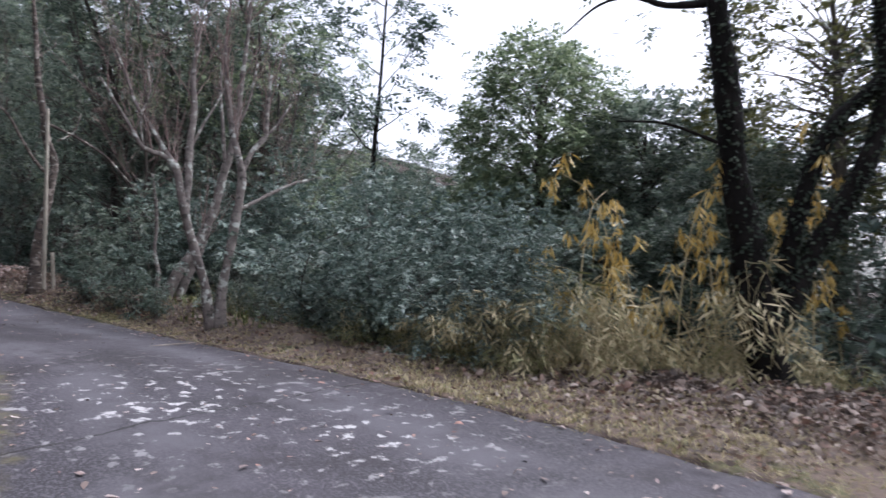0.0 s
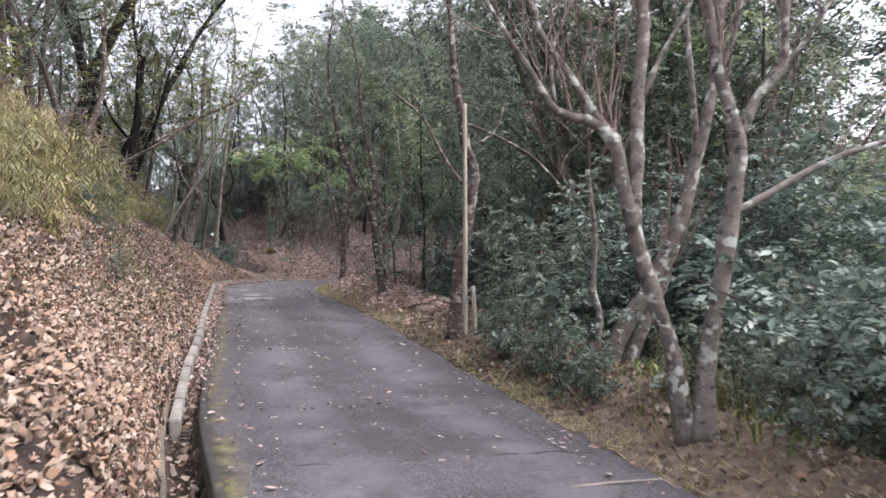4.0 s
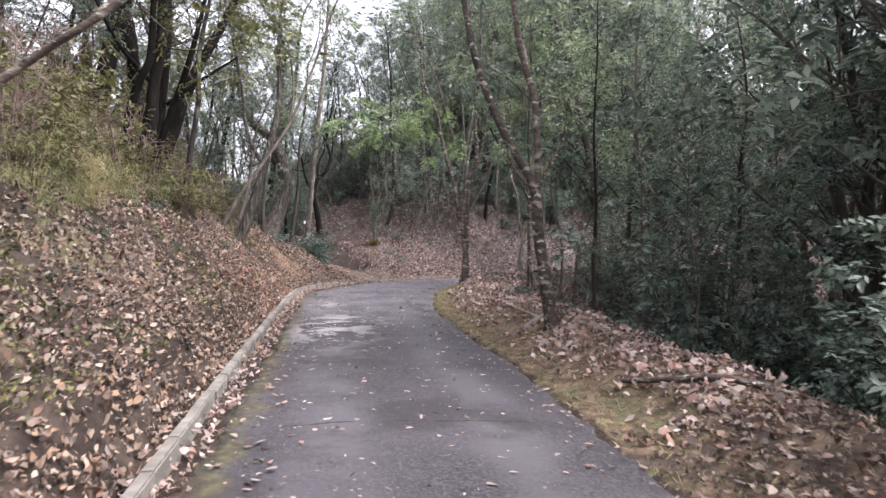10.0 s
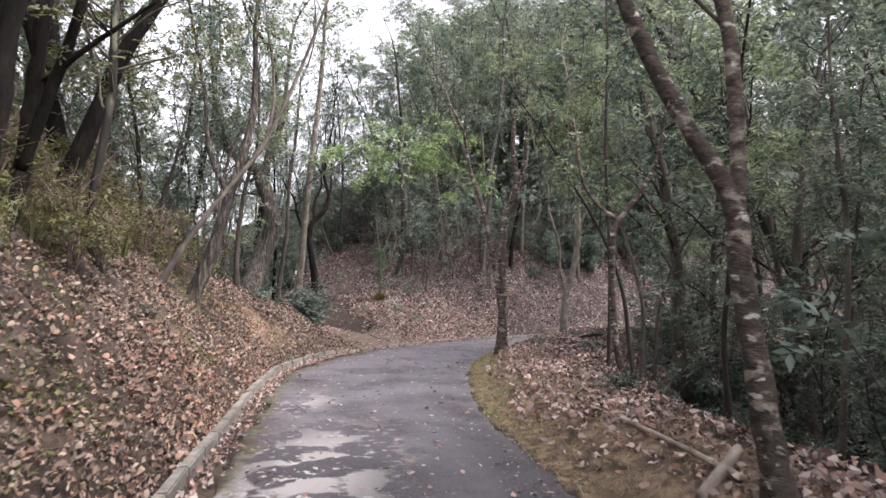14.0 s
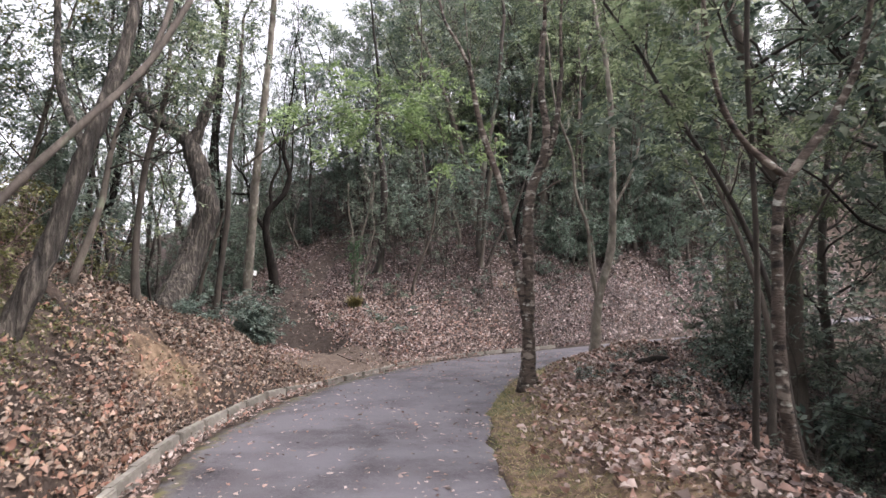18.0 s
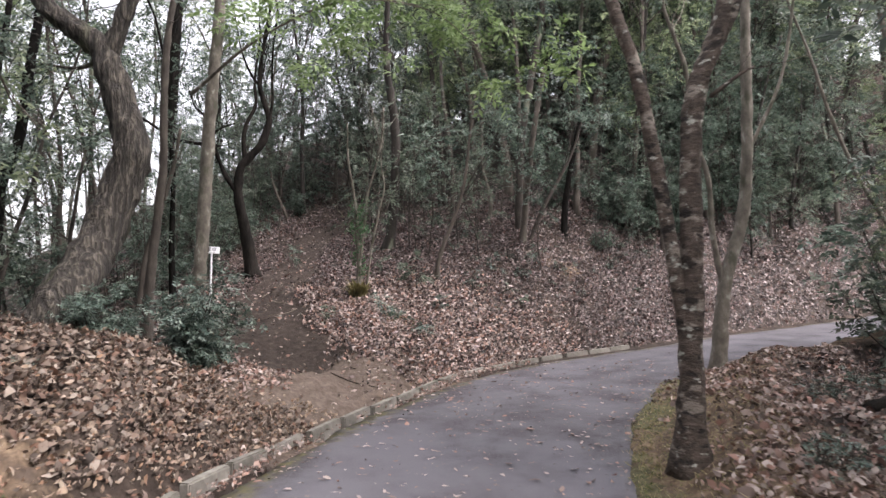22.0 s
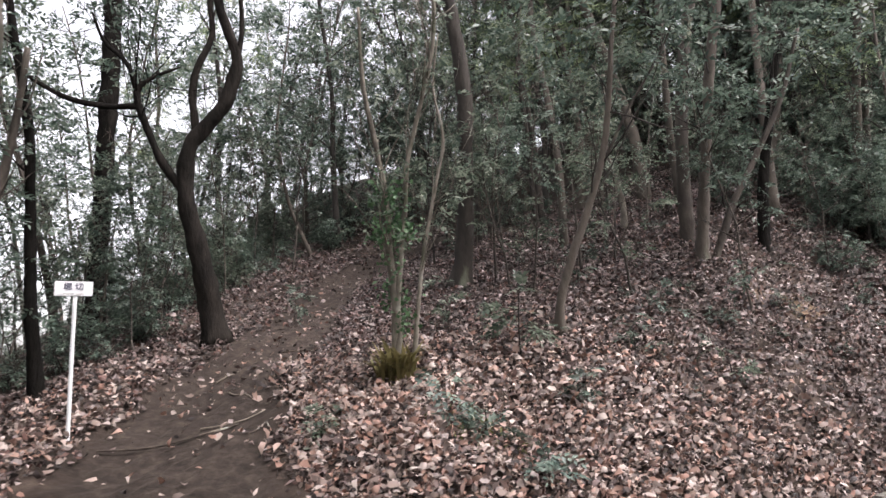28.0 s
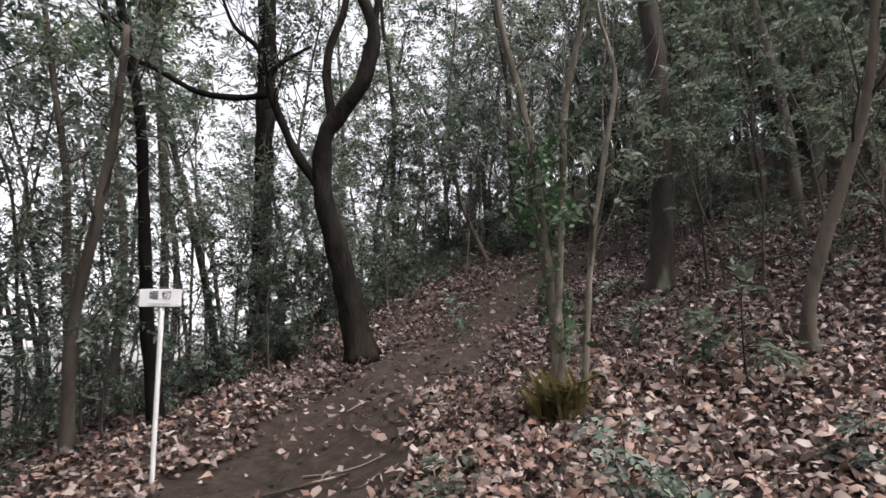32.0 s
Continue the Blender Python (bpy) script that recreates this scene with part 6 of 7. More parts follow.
scatter(SCRUB, 80, -5.5, -0.6, 11, 25, 0.4, _g, lambda e, a, x, y: a < 0 and 1.9 < e < 4.2, 0.4, 0.75)
scatter(UNDER, 10, 1.8, 6.5, 36, 40.5, 0.7, _g, lambda e, a, x, y: a < 0 and e > 1.6, 0.4, 0.9)
scatter(LOW, 26, 1.5, 7, 35, 41, 0.5, _g, lambda e, a, x, y: a < 0 and e > 1.2, 0.4, 0.9)
for x, y, s in BRIGHT_AT:
    plant(BRIGHT[0], x, y, _g, s, s)
lone = kind_of_tree(310, 9.0, 0.09, "bark_dark", "leaf_dark", 2600, 0.13, 13, 0.55, 1.7, "lone_tree", "thin dark tree with loose leaf clusters against the sky", "trees of the wood", 0.02, 0.04, 0.17, 4)
lone.matrix_basis = pose(8.73, 7.46, height(8.73, 7.46))
DOME = [dome_tree(300 + k, *row) for k, row in enumerate(((1.6, 2.1, "leaf_fresh", 26000, 0.125), (1.7, 2.2, "leaf_mid", 24000, 0.125), (1.9, 2.4, "leaf_olive", 10000, 0.12)))]
for k, (x, y, top, s) in enumerate(((12.0, 5.3, 5.6, 0.9), (13.0, 3.4, 4.3, 0.9), (12.6, -0.2, 6.2, 1.0), (14.8, 5.0, 4.9, 1.0), (14.6, 2.4, 4.4, 0.95), (14.4, -1.6, 6.6, 1.1), (11.0, 3.2, 2.4, 0.8), (11.4, 7.4, 3.1, 0.8), (13.2, 10.4, 3.7, 0.9), (10.4, 1.2, 2.2, 0.75), (11.8, 1.0, 3.4, 0.8), (12.4, 7.0, 3.6, 0.8))):
    m = Matrix.LocRotScale((x, y, top - 8.0 * s), Euler((0, 0, 1.3 * k)), Vector.Fill(3, s))
    kind = k if k < 3 else (1, 0, 2, 1, 0, 1, 1, 1, 0)[k - 3]
    if k < 3:
        DOME[k].matrix_basis = m
    else:
        copy_thing(DOME[kind], m)
scatter(LOW, 30, -5.6, -3.5, 32.5, 46, 0.35, _g, lambda e, a, x, y: a < 0, 0.7, 1.5)
scatter(UNDER, 7, -2.6, 7, 36.5, 42, 0.6, _g, lambda e, a, x, y: a < 0 and e > 1.6, 0.5, 1.0)


# ---- fallen leaves, grass, and small things ----
def strewn(name, label, mat, count, x0, x1, y0, y1, test, size, seed, lift=0.02, tilt=0.45, plain=False):
    """Fallen leaves over a stretch of the ground, one object."""
    g = np.random.default_rng(seed)
    x, y = x0 + (x1 - x0) * g.random(count), y0 + (y1 - y0) * g.random(count)
    near, across = beside_road(x, y)
    e = np.abs(across) - LINE[near, 2]
    keep = test(e, across, x, y, g.random(count))
    x, y, e, near = x[keep], y[keep], e[keep], near[keep]
    d = 0.06
    z = ground(x, y)
    nx, ny = (z - ground(x + d, y)) / d, (z - ground(x, y + d)) / d
    z = np.where(e < 0, road_z(LINE[near, 1]) + 0.04, z)
    nx, ny = np.where(e < 0, 0, nx), np.where(e < 0, 0, ny)
    up = np.stack([nx, ny, np.ones(len(x))], 1) + g.normal(0, tilt, (len(x), 3))
    a = g.random(len(x)) * 6.283
    along = np.stack([np.cos(a), np.sin(a), -(nx * np.cos(a) + ny * np.sin(a)) * -1], 1)
    along = unit(np.cross(np.cross(up, along), up)) 
    s = size * (0.45 + 1.0 * g.random(len(x)) ** 1.5)
    p = np.stack([x, y, z + lift * (0.3 + g.random(len(x)))], 1) - along * s[:, None] / 2
    w = s * (0.36 + 0.34 * g.random(len(x)))
    v, f = simple_leaves(p, along, up, s, w, g.normal(0, 0.4, (len(x), 1))) if plain else dry_leaves(g, p, along, up, s, w, 0.12 if lift < 0.01 else 0.42)
    ob = new(name, mesh_of(name, v, f, M[mat]))
    return tagged(ob, label, "fallen leaves", kind="stuff")


BANK = lambda e, a, x, y, r: (a < 0) & (e > 0.3) & (e < np.where(y < 9, 4.2, 3.0)) & (r < ramp(y + waves(x, y), -2, 1.5)) & (r < (1.2 - 0.2 * e) * np.clip(np.where(y < 9, 0.85, 0.5) + 1.1 * waves(x * 0.8, y * 0.8), 0.08, 1) * np.clip(1 - 0.95 * ramp(1 - np.hypot((x + 1.95) / 0.7, (y - 25.7) / 1.25), 0, 0.5), 0, 1))
OFF_MOUTH = lambda x, y: np.maximum.reduce([ramp(y + 0.7 * waves(x * 1.5, y * 1.5), 31.6, 33.6), ramp(x + 0.6 * waves(x * 1.7, y * 1.7), 0.0, 1.6), ramp(-x + 0.6 * waves(x * 1.3, y * 1.3), 1.5, 2.6), np.full(np.shape(x), 0.06)])
SLOPE = lambda e, a, x, y, r: (a < 0) & (e > 0.25) & (r < np.where(x < np.interp(y, TRAIL_Y, TRAIL_X), 0.4, 1.0)) & (r < (np.interp(y, [34.5, 36.5], [0.008, 0.05]) + 0.95 * ramp(trail_off(x, y) * np.interp(y, [33, 34, 34.8, 36, 38], [0.7, 0.75, 1, 1.1, 1.5]) + 0.2 * waves(x * 1.8, y * 1.8), 0.5, 0.95)) * np.clip(1.25 - (y - 36) / 16, 0.3, 1)) & (r < OFF_MOUTH(x, y)) & (r < np.clip(0.95 + 0.9 * waves(x * 0.9, y * 0.9), 0.4, 1))
strewn("leaf_litter", "matted layer of dry brown fallen leaves on the bank", "litter", 230000, -4.2, 1.6, -2, 29.5, BANK, 0.058, 21, 0.04, 0.8, True)
strewn("leaf_litter", "loose curled dry leaves on top of the leaf layer of the bank", "litter", 95000, -4.2, 1.6, 6.5, 29.5, BANK, 0.058, 28, 0.08, 0.9)
strewn("leaf_litter", "loose tan dry leaves over the lower end of the bank", "tan_litter", 110000, -4.2, 1.8, -2, 11.5, lambda e, a, x, y, r: BANK(e, a, x, y, r) & (r < ramp(11.5 - y, 0, 4)), 0.054, 33, 0.07, 0.8)
strewn("leaf_litter", "pale leaves gathered at the foot of the bank", "tan_litter", 52000, -3.2, 1.8, 5, 30, lambda e, a, x, y, r: (a < 0) & (e > 0.26) & (r < np.exp(-(e - 0.26) / np.where(y > 24, 0.9, 0.5 + 0.25 * waves(x, y)))), 0.06, 34, 0.07, 0.8)
strewn("leaf_litter", "reddish and tan leaves at the end of the bank", "litter", 12000, -4.2, -0.7, 26.3, 30.4, lambda e, a, x, y, r: (a < 0) & (e > 0.5) & (r < ramp(-x - 0.4 * (y - 28.5) + 0.5 * waves(x, y), 1.0, 1.9)), 0.085, 39, 0.06, 0.8)
strewn("leaf_litter", "rust-red dry leaves drifted above the kerb", "red_litter", 20000, -3.0, 1.0, 16, 26, lambda e, a, x, y, r: (a < 0) & (e > 0.27) & (r < np.exp(-(e - 0.27) / 0.55) * np.clip(0.5 + waves(x, y), 0.1, 1)), 0.08, 47, 0.08, 0.8)
strewn("bank_weeds", "low olive weeds and moss on the eroded bank", "leaf_olive", 90000, -4.2, 1.0, 6, 26, lambda e, a, x, y, r: (a < 0) & (e > 0.6) & (e < 3.4) & (r < ramp(-waves(x * 0.8, y * 0.8) + 0.3 * waves(x * 2, y * 2), -0.08, 0.4)), 0.045, 40, 0.04, 1.2, True)
# pinkish leaves, thicker near the road to paint in the brighter light there
strewn("leaf_litter", "pinkish curled leaves beside the footpath", "pale_litter", 60000, -4.0, 3.8, 30.5, 36.5, lambda e, a, x, y, r: SLOPE(e, a, x, y, r) & (r < ramp(36.5 - y, 0, 3) * np.where(x < np.interp(y, TRAIL_Y, TRAIL_X), 0.25, 1)), 0.07, 35, 0.08, 0.9)
FAR_SLOPE = lambda e, a, x, y, r: (a < 0) & (e > 0.25) & (r < np.where(x < np.interp(y, TRAIL_Y, TRAIL_X), 0.5, 1.0))
strewn("leaf_litter", "brown fallen leaves over the upper hillside", "hill_litter", 120000, 5, 19, 36, 52, FAR_SLOPE, 0.115, 36, 0.03, 0.5, True)
strewn("leaf_litter", "brown fallen leaves on the slope below the footpath", "hill_litter", 26000, -10, -4, 31, 45, FAR_SLOPE, 0.13, 37, 0.03, 0.5, True)
strewn("leaf_litter", "brown fallen leaves on the side of the ravine", "hill_litter", 46000, 3.5, 10, 12, 36, lambda e, a, x, y, r: (a > 0) & (e > 1.6) & (e < 8), 0.11, 38, 0.03, 0.5, True)
strewn("leaf_litter", "matted dry reddish-brown fallen leaves over the hillside", "hill_litter", 190000, -6.0, 11, 31, 45, SLOPE, 0.07, 22, 0.03, 0.5, True)
strewn("leaf_litter", "loose curled dry leaves on top of the leaf layer of the hillside", "hill_litter", 120000, -4.5, 8, 31, 42, SLOPE, 0.066, 29, 0.07, 0.9)
strewn("leaf_litter", "fallen leaves on the verge", "litter", 46000, 3.0, 8.0, -2, 9, lambda e, a, x, y, r: (a > 0) & (e > 0.03) & (e < 3.4) & (r < np.where(y < 4.5, 0.5, 0.9) * np.clip(0.35 + 0.8 * e, 0, 1) * np.where((y > 20) & (y < 30), ramp(e, 0.5, 1.3), 1) * np.clip(0.7 + 0.8 * waves(x * 1.1, y * 1.1), 0.15, 1)), 0.062, 23, 0.035, 0.7)
strewn("leaf_litter", "brown fallen leaves on the upper verge", "litter", 95000, 1.7, 6.5, 9, 34, lambda e, a, x, y, r: (a > 0) & (e > 0.03) & (e < 3.4) & (r < np.where(y < 4.5, 0.5, 0.9) * np.clip(0.35 + 0.8 * e, 0, 1) * np.where((y > 12.5) & (y < 30), 0.7 * ramp(e, 0.45, 1.3), 1) * np.clip(0.7 + 0.8 * waves(x * 1.1, y * 1.1), 0.15, 1)), 0.062, 44, 0.035, 0.7)
strewn("leaf_litter", "reddish fallen leaves round the foot of the vine-clad tree", "litter", 15000, 5.0, 12, -3.5, 2.5, lambda e, a, x, y, r: (a > 0) & (e > 1.0) & (r < np.clip(e - 0.8, 0, 1)), 0.10, 24, 0.04, 0.6)
strewn("leaf_litter", "pinkish fallen leaves on the verge inside the bend", "pale_litter", 64000, 2.2, 7.5, 12, 32, lambda e, a, x, y, r: (a > 0) & (e > 0.25) & (e < 4) & (r < 0.9 * ramp(e, 0.1, 0.9) * np.clip(0.5 + waves(x * 1.3, y * 1.1), 0.1, 1)), 0.085, 43, 0.05, 0.8)
strewn("road_leaves", "scattered pale fallen leaves on the asphalt", "pale_litter", 14000, -1.8, 5, -3, 34, lambda e, a, x, y, r: (e < 0) & (r < np.where(y > 9, np.where(y > 16, 1.2, 0.75), 0.3) * np.where(e > -0.35, 2.0, 0.6)), 0.062, 25, 0.004, 0.15)
strewn("road_leaves", "small dark fallen leaves and crumbs of bark on the asphalt", "hill_litter", 9000, -1.8, 8, -3, 36, lambda e, a, x, y, r: (e < -0.05) & (r < np.where(e > -0.5, 0.9, 0.3)), 0.045, 41, 0.004, 0.2)
strewn("gutter_leaves", "fallen leaves caught along the kerb", "pale_litter", 80000, -1.8, 2.6, 1.6, 34, lambda e, a, x, y, r: (a < 0) & (e > -0.06) & (e < 0.34) & (r < np.where(e < 0.03, 0.35, 0.85) * ramp(y, 6.0, 8.0)), 0.06, 26, 0.06, 0.6)
strewn("leaf_litter", "tan leaves drifted against the start of the kerb", "tan_litter", 14000, -1.0, 2.2, -1.5, 6.5, lambda e, a, x, y, r: (a < 0) & (e > 0.31) & (e < 1.0) & (r < ramp(y, -1.5, 1.0)), 0.07, 42, 0.05, 0.7)
strewn("gutter_leaves", "damp reddish-brown leaves lying in the gutter", "litter", 16000, -0.8, 2.2, -1.5, 8, lambda e, a, x, y, r: (a < 0) & (e > 0.04) & (e < 0.26), 0.066, 48, 0.06, 0.7)
strewn("leaf_litter", "pinkish dry leaves in front of the bush at the mouth of the footpath", "pale_litter", 3200, -2.4, -0.6, 29.4, 31.6, lambda e, a, x, y, r: r < 0.9 * ramp(1.2 - np.hypot((x + 1.5) / 0.55, (y - 30.4) / 0.8) + 0.4 * waves(x * 2, y * 2), 0, 0.5), 0.07, 49, 0.05, 0.7)
strewn("trail_leaves", "a few leaves on the trodden earth", "pale_litter", 900, -3.2, 1.0, 28, 40, lambda e, a, x, y, r: (a < 0) & (e > 0.2) & (r < 0.6), 0.075, 27)


def blades(name, label, mat, count, cx, cy, rx, ry, size, seed, bend=0.6, width=0.016, category="grass"):
    """A tuft of narrow bent blades over an oval of ground, one object."""
    g = np.random.default_rng(seed)
    r, a = np.sqrt(g.random(count)), g.random(count) * 6.283
    x, y = cx + rx * r * np.cos(a), cy + ry * r * np.sin(a)
    p = np.stack([x, y, ground(x, y) - 0.02], 1)
    turn = g.random(count) * 6.283
    out = np.stack([np.cos(turn), np.sin(turn), np.zeros(count)], 1)
    s = (size * (0.45 + 0.75 * g.random(count)))[:, None]
    b = (bend * (0.3 + g.random(count)))[:, None]
    side = np.stack([-np.sin(turn), np.cos(turn), np.zeros(count)], 1) * width * (0.6 + 0.8 * g.random(count))[:, None]
    up = np.array([0, 0, 1.0])
    mid, tip = p + s * (0.55 * up + 0.18 * b * out), p + s * ((1 - 0.35 * b) * up + 0.75 * b * out)
    v = np.stack([p - side * 0.5, p + side * 0.5, mid + side, mid - side, tip], 1).reshape(-1, 3)
    k = np.arange(count)[:, None] * 5
    me = mesh_of(name, v, [np.concatenate([k + [0, 1, 2, 3]]), np.concatenate([k + [3, 2, 4]])], M[mat])
    return tagged(new(name, me), label, category, kind="stuff")


for k, (x, y, rx, ry) in enumerate(((-2.2, 11.2, 0.8, 1.4), (-3.3, 18.5, 0.7, 1.6), (-3.6, 21.0, 0.8, 1.5))):
    blades("bamboo_grass", "dull olive bamboo grass on top of the bank", "scrub_leaf", 500, x, y, rx, ry, 0.7, 60 + k, 1.2, 0.013)
blades("verge_grass", "dry grass and moss on the verge", "reed", 2600, 5.6, 0.5, 1.2, 2.2, 0.10, 70, 1.0, 0.008)
blades("verge_grass", "thin green grass on the verge", "sedge", 220, 4.9, 6.2, 0.5, 1.6, 0.2, 71, 1.0, 0.010)
blades("bank_grass", "dry grass on the bank", "reed_dull", 450, -0.3, 6.5, 0.8, 2.2, 0.15, 72, 1.2, 0.006)
blades("slope_grass", "green grass blades among the fallen leaves", "sedge", 120, 0.25, 33.75, 0.4, 0.3, 0.16, 73, 0.9, 0.009)


def verge_blades(name, label, mat, count, y0, y1, e0, e1, size, seed, width=0.006):
    """Short dry blades along the right edge of the road, one object."""
    g = np.random.default_rng(seed)
    k = np.nonzero((LINE[:, 1] > y0) & (LINE[:, 1] < y1))[0]
    i = k[g.integers(0, len(k), count)]
    w = LINE[i, 2] + e0 + (e1 - e0) * g.random(count) ** 1.4
    x, y = LINE[i, 0] + AHEAD[i, 1] * w + g.normal(0, 0.1, count), LINE[i, 1] - AHEAD[i, 0] * w + g.normal(0, 0.12, count)
    p = np.stack([x, y, ground(x, y) - 0.005], 1)
    s = size * (0.4 + 0.8 * g.random(count))
    v, f = simple_leaves(p, g.normal(0, 0.8, (count, 3)) * [1, 1, 0] + [0, 0, 0.45], g.normal(0, 1, (count, 3)), s, width, 0.0)
    return tagged(new(name, mesh_of(name, v, f, M[mat])), label, "grass", kind="stuff")


verge_blades("verge_grass", "short dry straw-coloured grass on the verge", "reed", 22000, -4, 9, 0.02, 2.1, 0.09, 90)
verge_blades("verge_grass", "short dry grass on the verge", "reed", 7000, 9, 33, 0.02, 1.4, 0.09, 91)
verge_blades("verge_grass", "sparse pale grass on the verge inside the bend", "reed", 6000, 19, 31, 0.02, 1.3, 0.06, 93)
verge_blades("verge_moss", "low green moss and grass at the edge of the asphalt", "sedge", 9000, -4, 33, -0.06, 0.55, 0.05, 92, 0.008)


def hanging_bamboo(x, y, tall, lean, seed):
    g = np.random.default_rng(seed)
    z = height(x, y)
    ob = thing("golden_bamboo", (x, y, z), "thin bamboo with golden hanging leaves", "bamboo", "golden bamboo")
    a = lean * 6.283
    cane = [(0, 0, 0, 0.012), (0.1 * math.cos(a), 0.1 * math.sin(a), tall * 0.5, 0.010), (0.35 * math.cos(a), 0.35 * math.sin(a), tall * 0.85, 0.007), (0.75 * math.cos(a), 0.75 * math.sin(a), tall * 0.97, 0.003)]
    part("cane", limb_mesh("cane", cane, M["reed"], 6, 0.0), ob)
    line = smooth_line(cane, 0.1)
    at, way = [], []
    for _ in range(11):
        p = line[g.integers(len(line) // 2, len(line)), :3] + g.normal(0, 0.12, 3)
        for _ in range(8):
            at.append(p + g.normal(0, 0.03, 3))
            way.append(g.normal(0, 0.35, 3) + [0, 0, -0.9])
    v, f = leaves(np.array(at), np.array(way), g.normal(0, 1, (len(at), 3)), 0.21 * (0.6 + 0.7 * g.random(len(at))), 0.034, 0.2, 0.1)
    tagged(part("foliage", mesh_of("foliage", v, f, M["reed_gold"]), ob), kind="stuff")


for k, (x, y, top) in enumerate(((7.1, 1.3, 1.8), (7.5, 0.9, 1.95), (8.0, 0.5, 1.9), (8.3, 0.1, 1.5), (7.7, 0.8, 1.1), (8.7, -0.2, 1.7), (7.2, 1.5, 1.0), (9.2, -0.7, 2.2), (8.1, 0.9, 0.9), (10.0, -0.9, 1.4))):
    hanging_bamboo(x, y, top - height(x, y), k * 0.37, 80 + k)

SASA = [kind_of_bush(270 + k, 0.85, 0.34, mat, 560, 0.12, "bamboo_grass_clump", label, "bamboo grass below the verge", "reed", 14, 0.005, 0.14, "grass", 0.7) for k, (mat, label) in enumerate((("reed", "low straw-coloured bamboo grass"), ("scrub_leaf", "low dull olive bamboo grass"), ("leaf_olive", "low green bamboo grass")))]
_g = np.random.default_rng(88)
for k in range(40):
    x, y = 6.6 + 3.6 * _g.random(), -1.4 + 3.4 * _g.random()
    if x + 1.1 * y > 7.3 and x + 1.1 * y < 10.2:
        plant(SASA[(0, 0, 1, 0, 2)[k % 5]], x, y, _g, 0.8, 1.4)
for k, (x, y) in enumerate(((5.3, 3.4), (5.5, 4.2), (5.4, 5.0), (5.2, 5.8), (5.7, 3.0), (5.9, 2.4), (5.1, 6.6), (5.3, 7.3), (6.2, 2.0))):
    plant(SASA[(2, 1, 2)[k % 3]], x, y, _g, 0.35, 0.5)
for k, (x, y) in enumerate(((4.9, 5.9), (5.3, 6.6), (5.1, 4.9), (5.6, 5.3), (5.2, 7.9), (5.7, 8.6))):
    plant(LOW[k % 2], x, y, _g, 0.8, 1.2)

STRAW = [kind_of_bush(280 + k, 1.6, 0.6, ("scrub_leaf", "reed_dull")[k], 1500, 0.15, "tall_bamboo_grass", "tall straw-coloured bamboo grass on top of the bank", "bamboo grass on the bank", "reed", 16, 0.006, 0.13, "grass", 1.0) for k in range(2)]
for k in range(15):
    x, y = -2.4 + 2.0 * _g.random(), 5.4 + 3.0 * _g.random()
    if beside_road(x, y)[1][0] < -2.75:
        plant(STRAW[k % 2], x, y, _g, 0.6, 0.9)

for x, y, k, s in ((6.1, 1.9, 0, 0.9), (6.2, 1.6, 2, 0.7), (5.9, 2.4, 0, 0.8), (6.4, 1.3, 0, 1.0), (5.7, 2.8, 1, 0.6), (6.5, 1.9, 0, 1.1)):
    plant(SASA[k], x, y, _g, s, s)
scatter(STRAW, 22, -3.4, 0.2, 11, 20, 0.35, _g, lambda e, a, x, y: a < 0 and 1.7 < e < 3.0, 0.3, 0.55)
BIG = kind_of_bush(240, 2.9, 2.2, "leaf_camellia", 36000, 0.078, "large_bush", "large dense dark green camellia-like bush below the verge", stems=16)
BIG.matrix_basis = pose(7.1, 4.1, height(7.1, 4.1) - 0.1) @ Matrix.Scale(1.0, 4)
for k, (x, y, s) in enumerate(((8.6, 5.6, 1.25), (7.3, 8.0, 0.95), (9.8, 4.0, 1.0), (7.4, 9.4, 1.1), (6.6, 2.5, 0.7))):
    copy_thing(BIG, pose(x, y, height(x, y) - 0.1, 0, 0, 70 * k + 40) @ Matrix.Scale(s, 4))
PATHSIDE = kind_of_bush(250, 1.15, 0.62, "leaf_camellia", 7000, 0.075, "evergreen_bush", "dark glossy evergreen bush at the mouth of the footpath", stems=12)
PATHSIDE.matrix_basis = pose(-2.02, 30.3, height(-2.02, 30.3) - 0.05) @ Matrix.Scale(0.86, 4)
copy_thing(PATHSIDE, pose(-3.05, 30.05, height(-3.05, 30.05) - 0.05, 0, 0, 120) @ Matrix.Scale(0.8, 4))
ROUND = kind_of_bush(260, 1.5, 0.95, "leaf_dark", 7500, 0.085, "evergreen_bush", "round dark evergreen bush on the hillside above the road", stems=14)
ROUND.matrix_basis = pose(6.3, 39.9, height(6.3, 39.9) - 0.05)
copy_thing(ROUND, pose(7.5, 40.6, height(7.5, 40.6) - 0.05, 0, 0, 150) @ Matrix.Scale(0.9, 4))


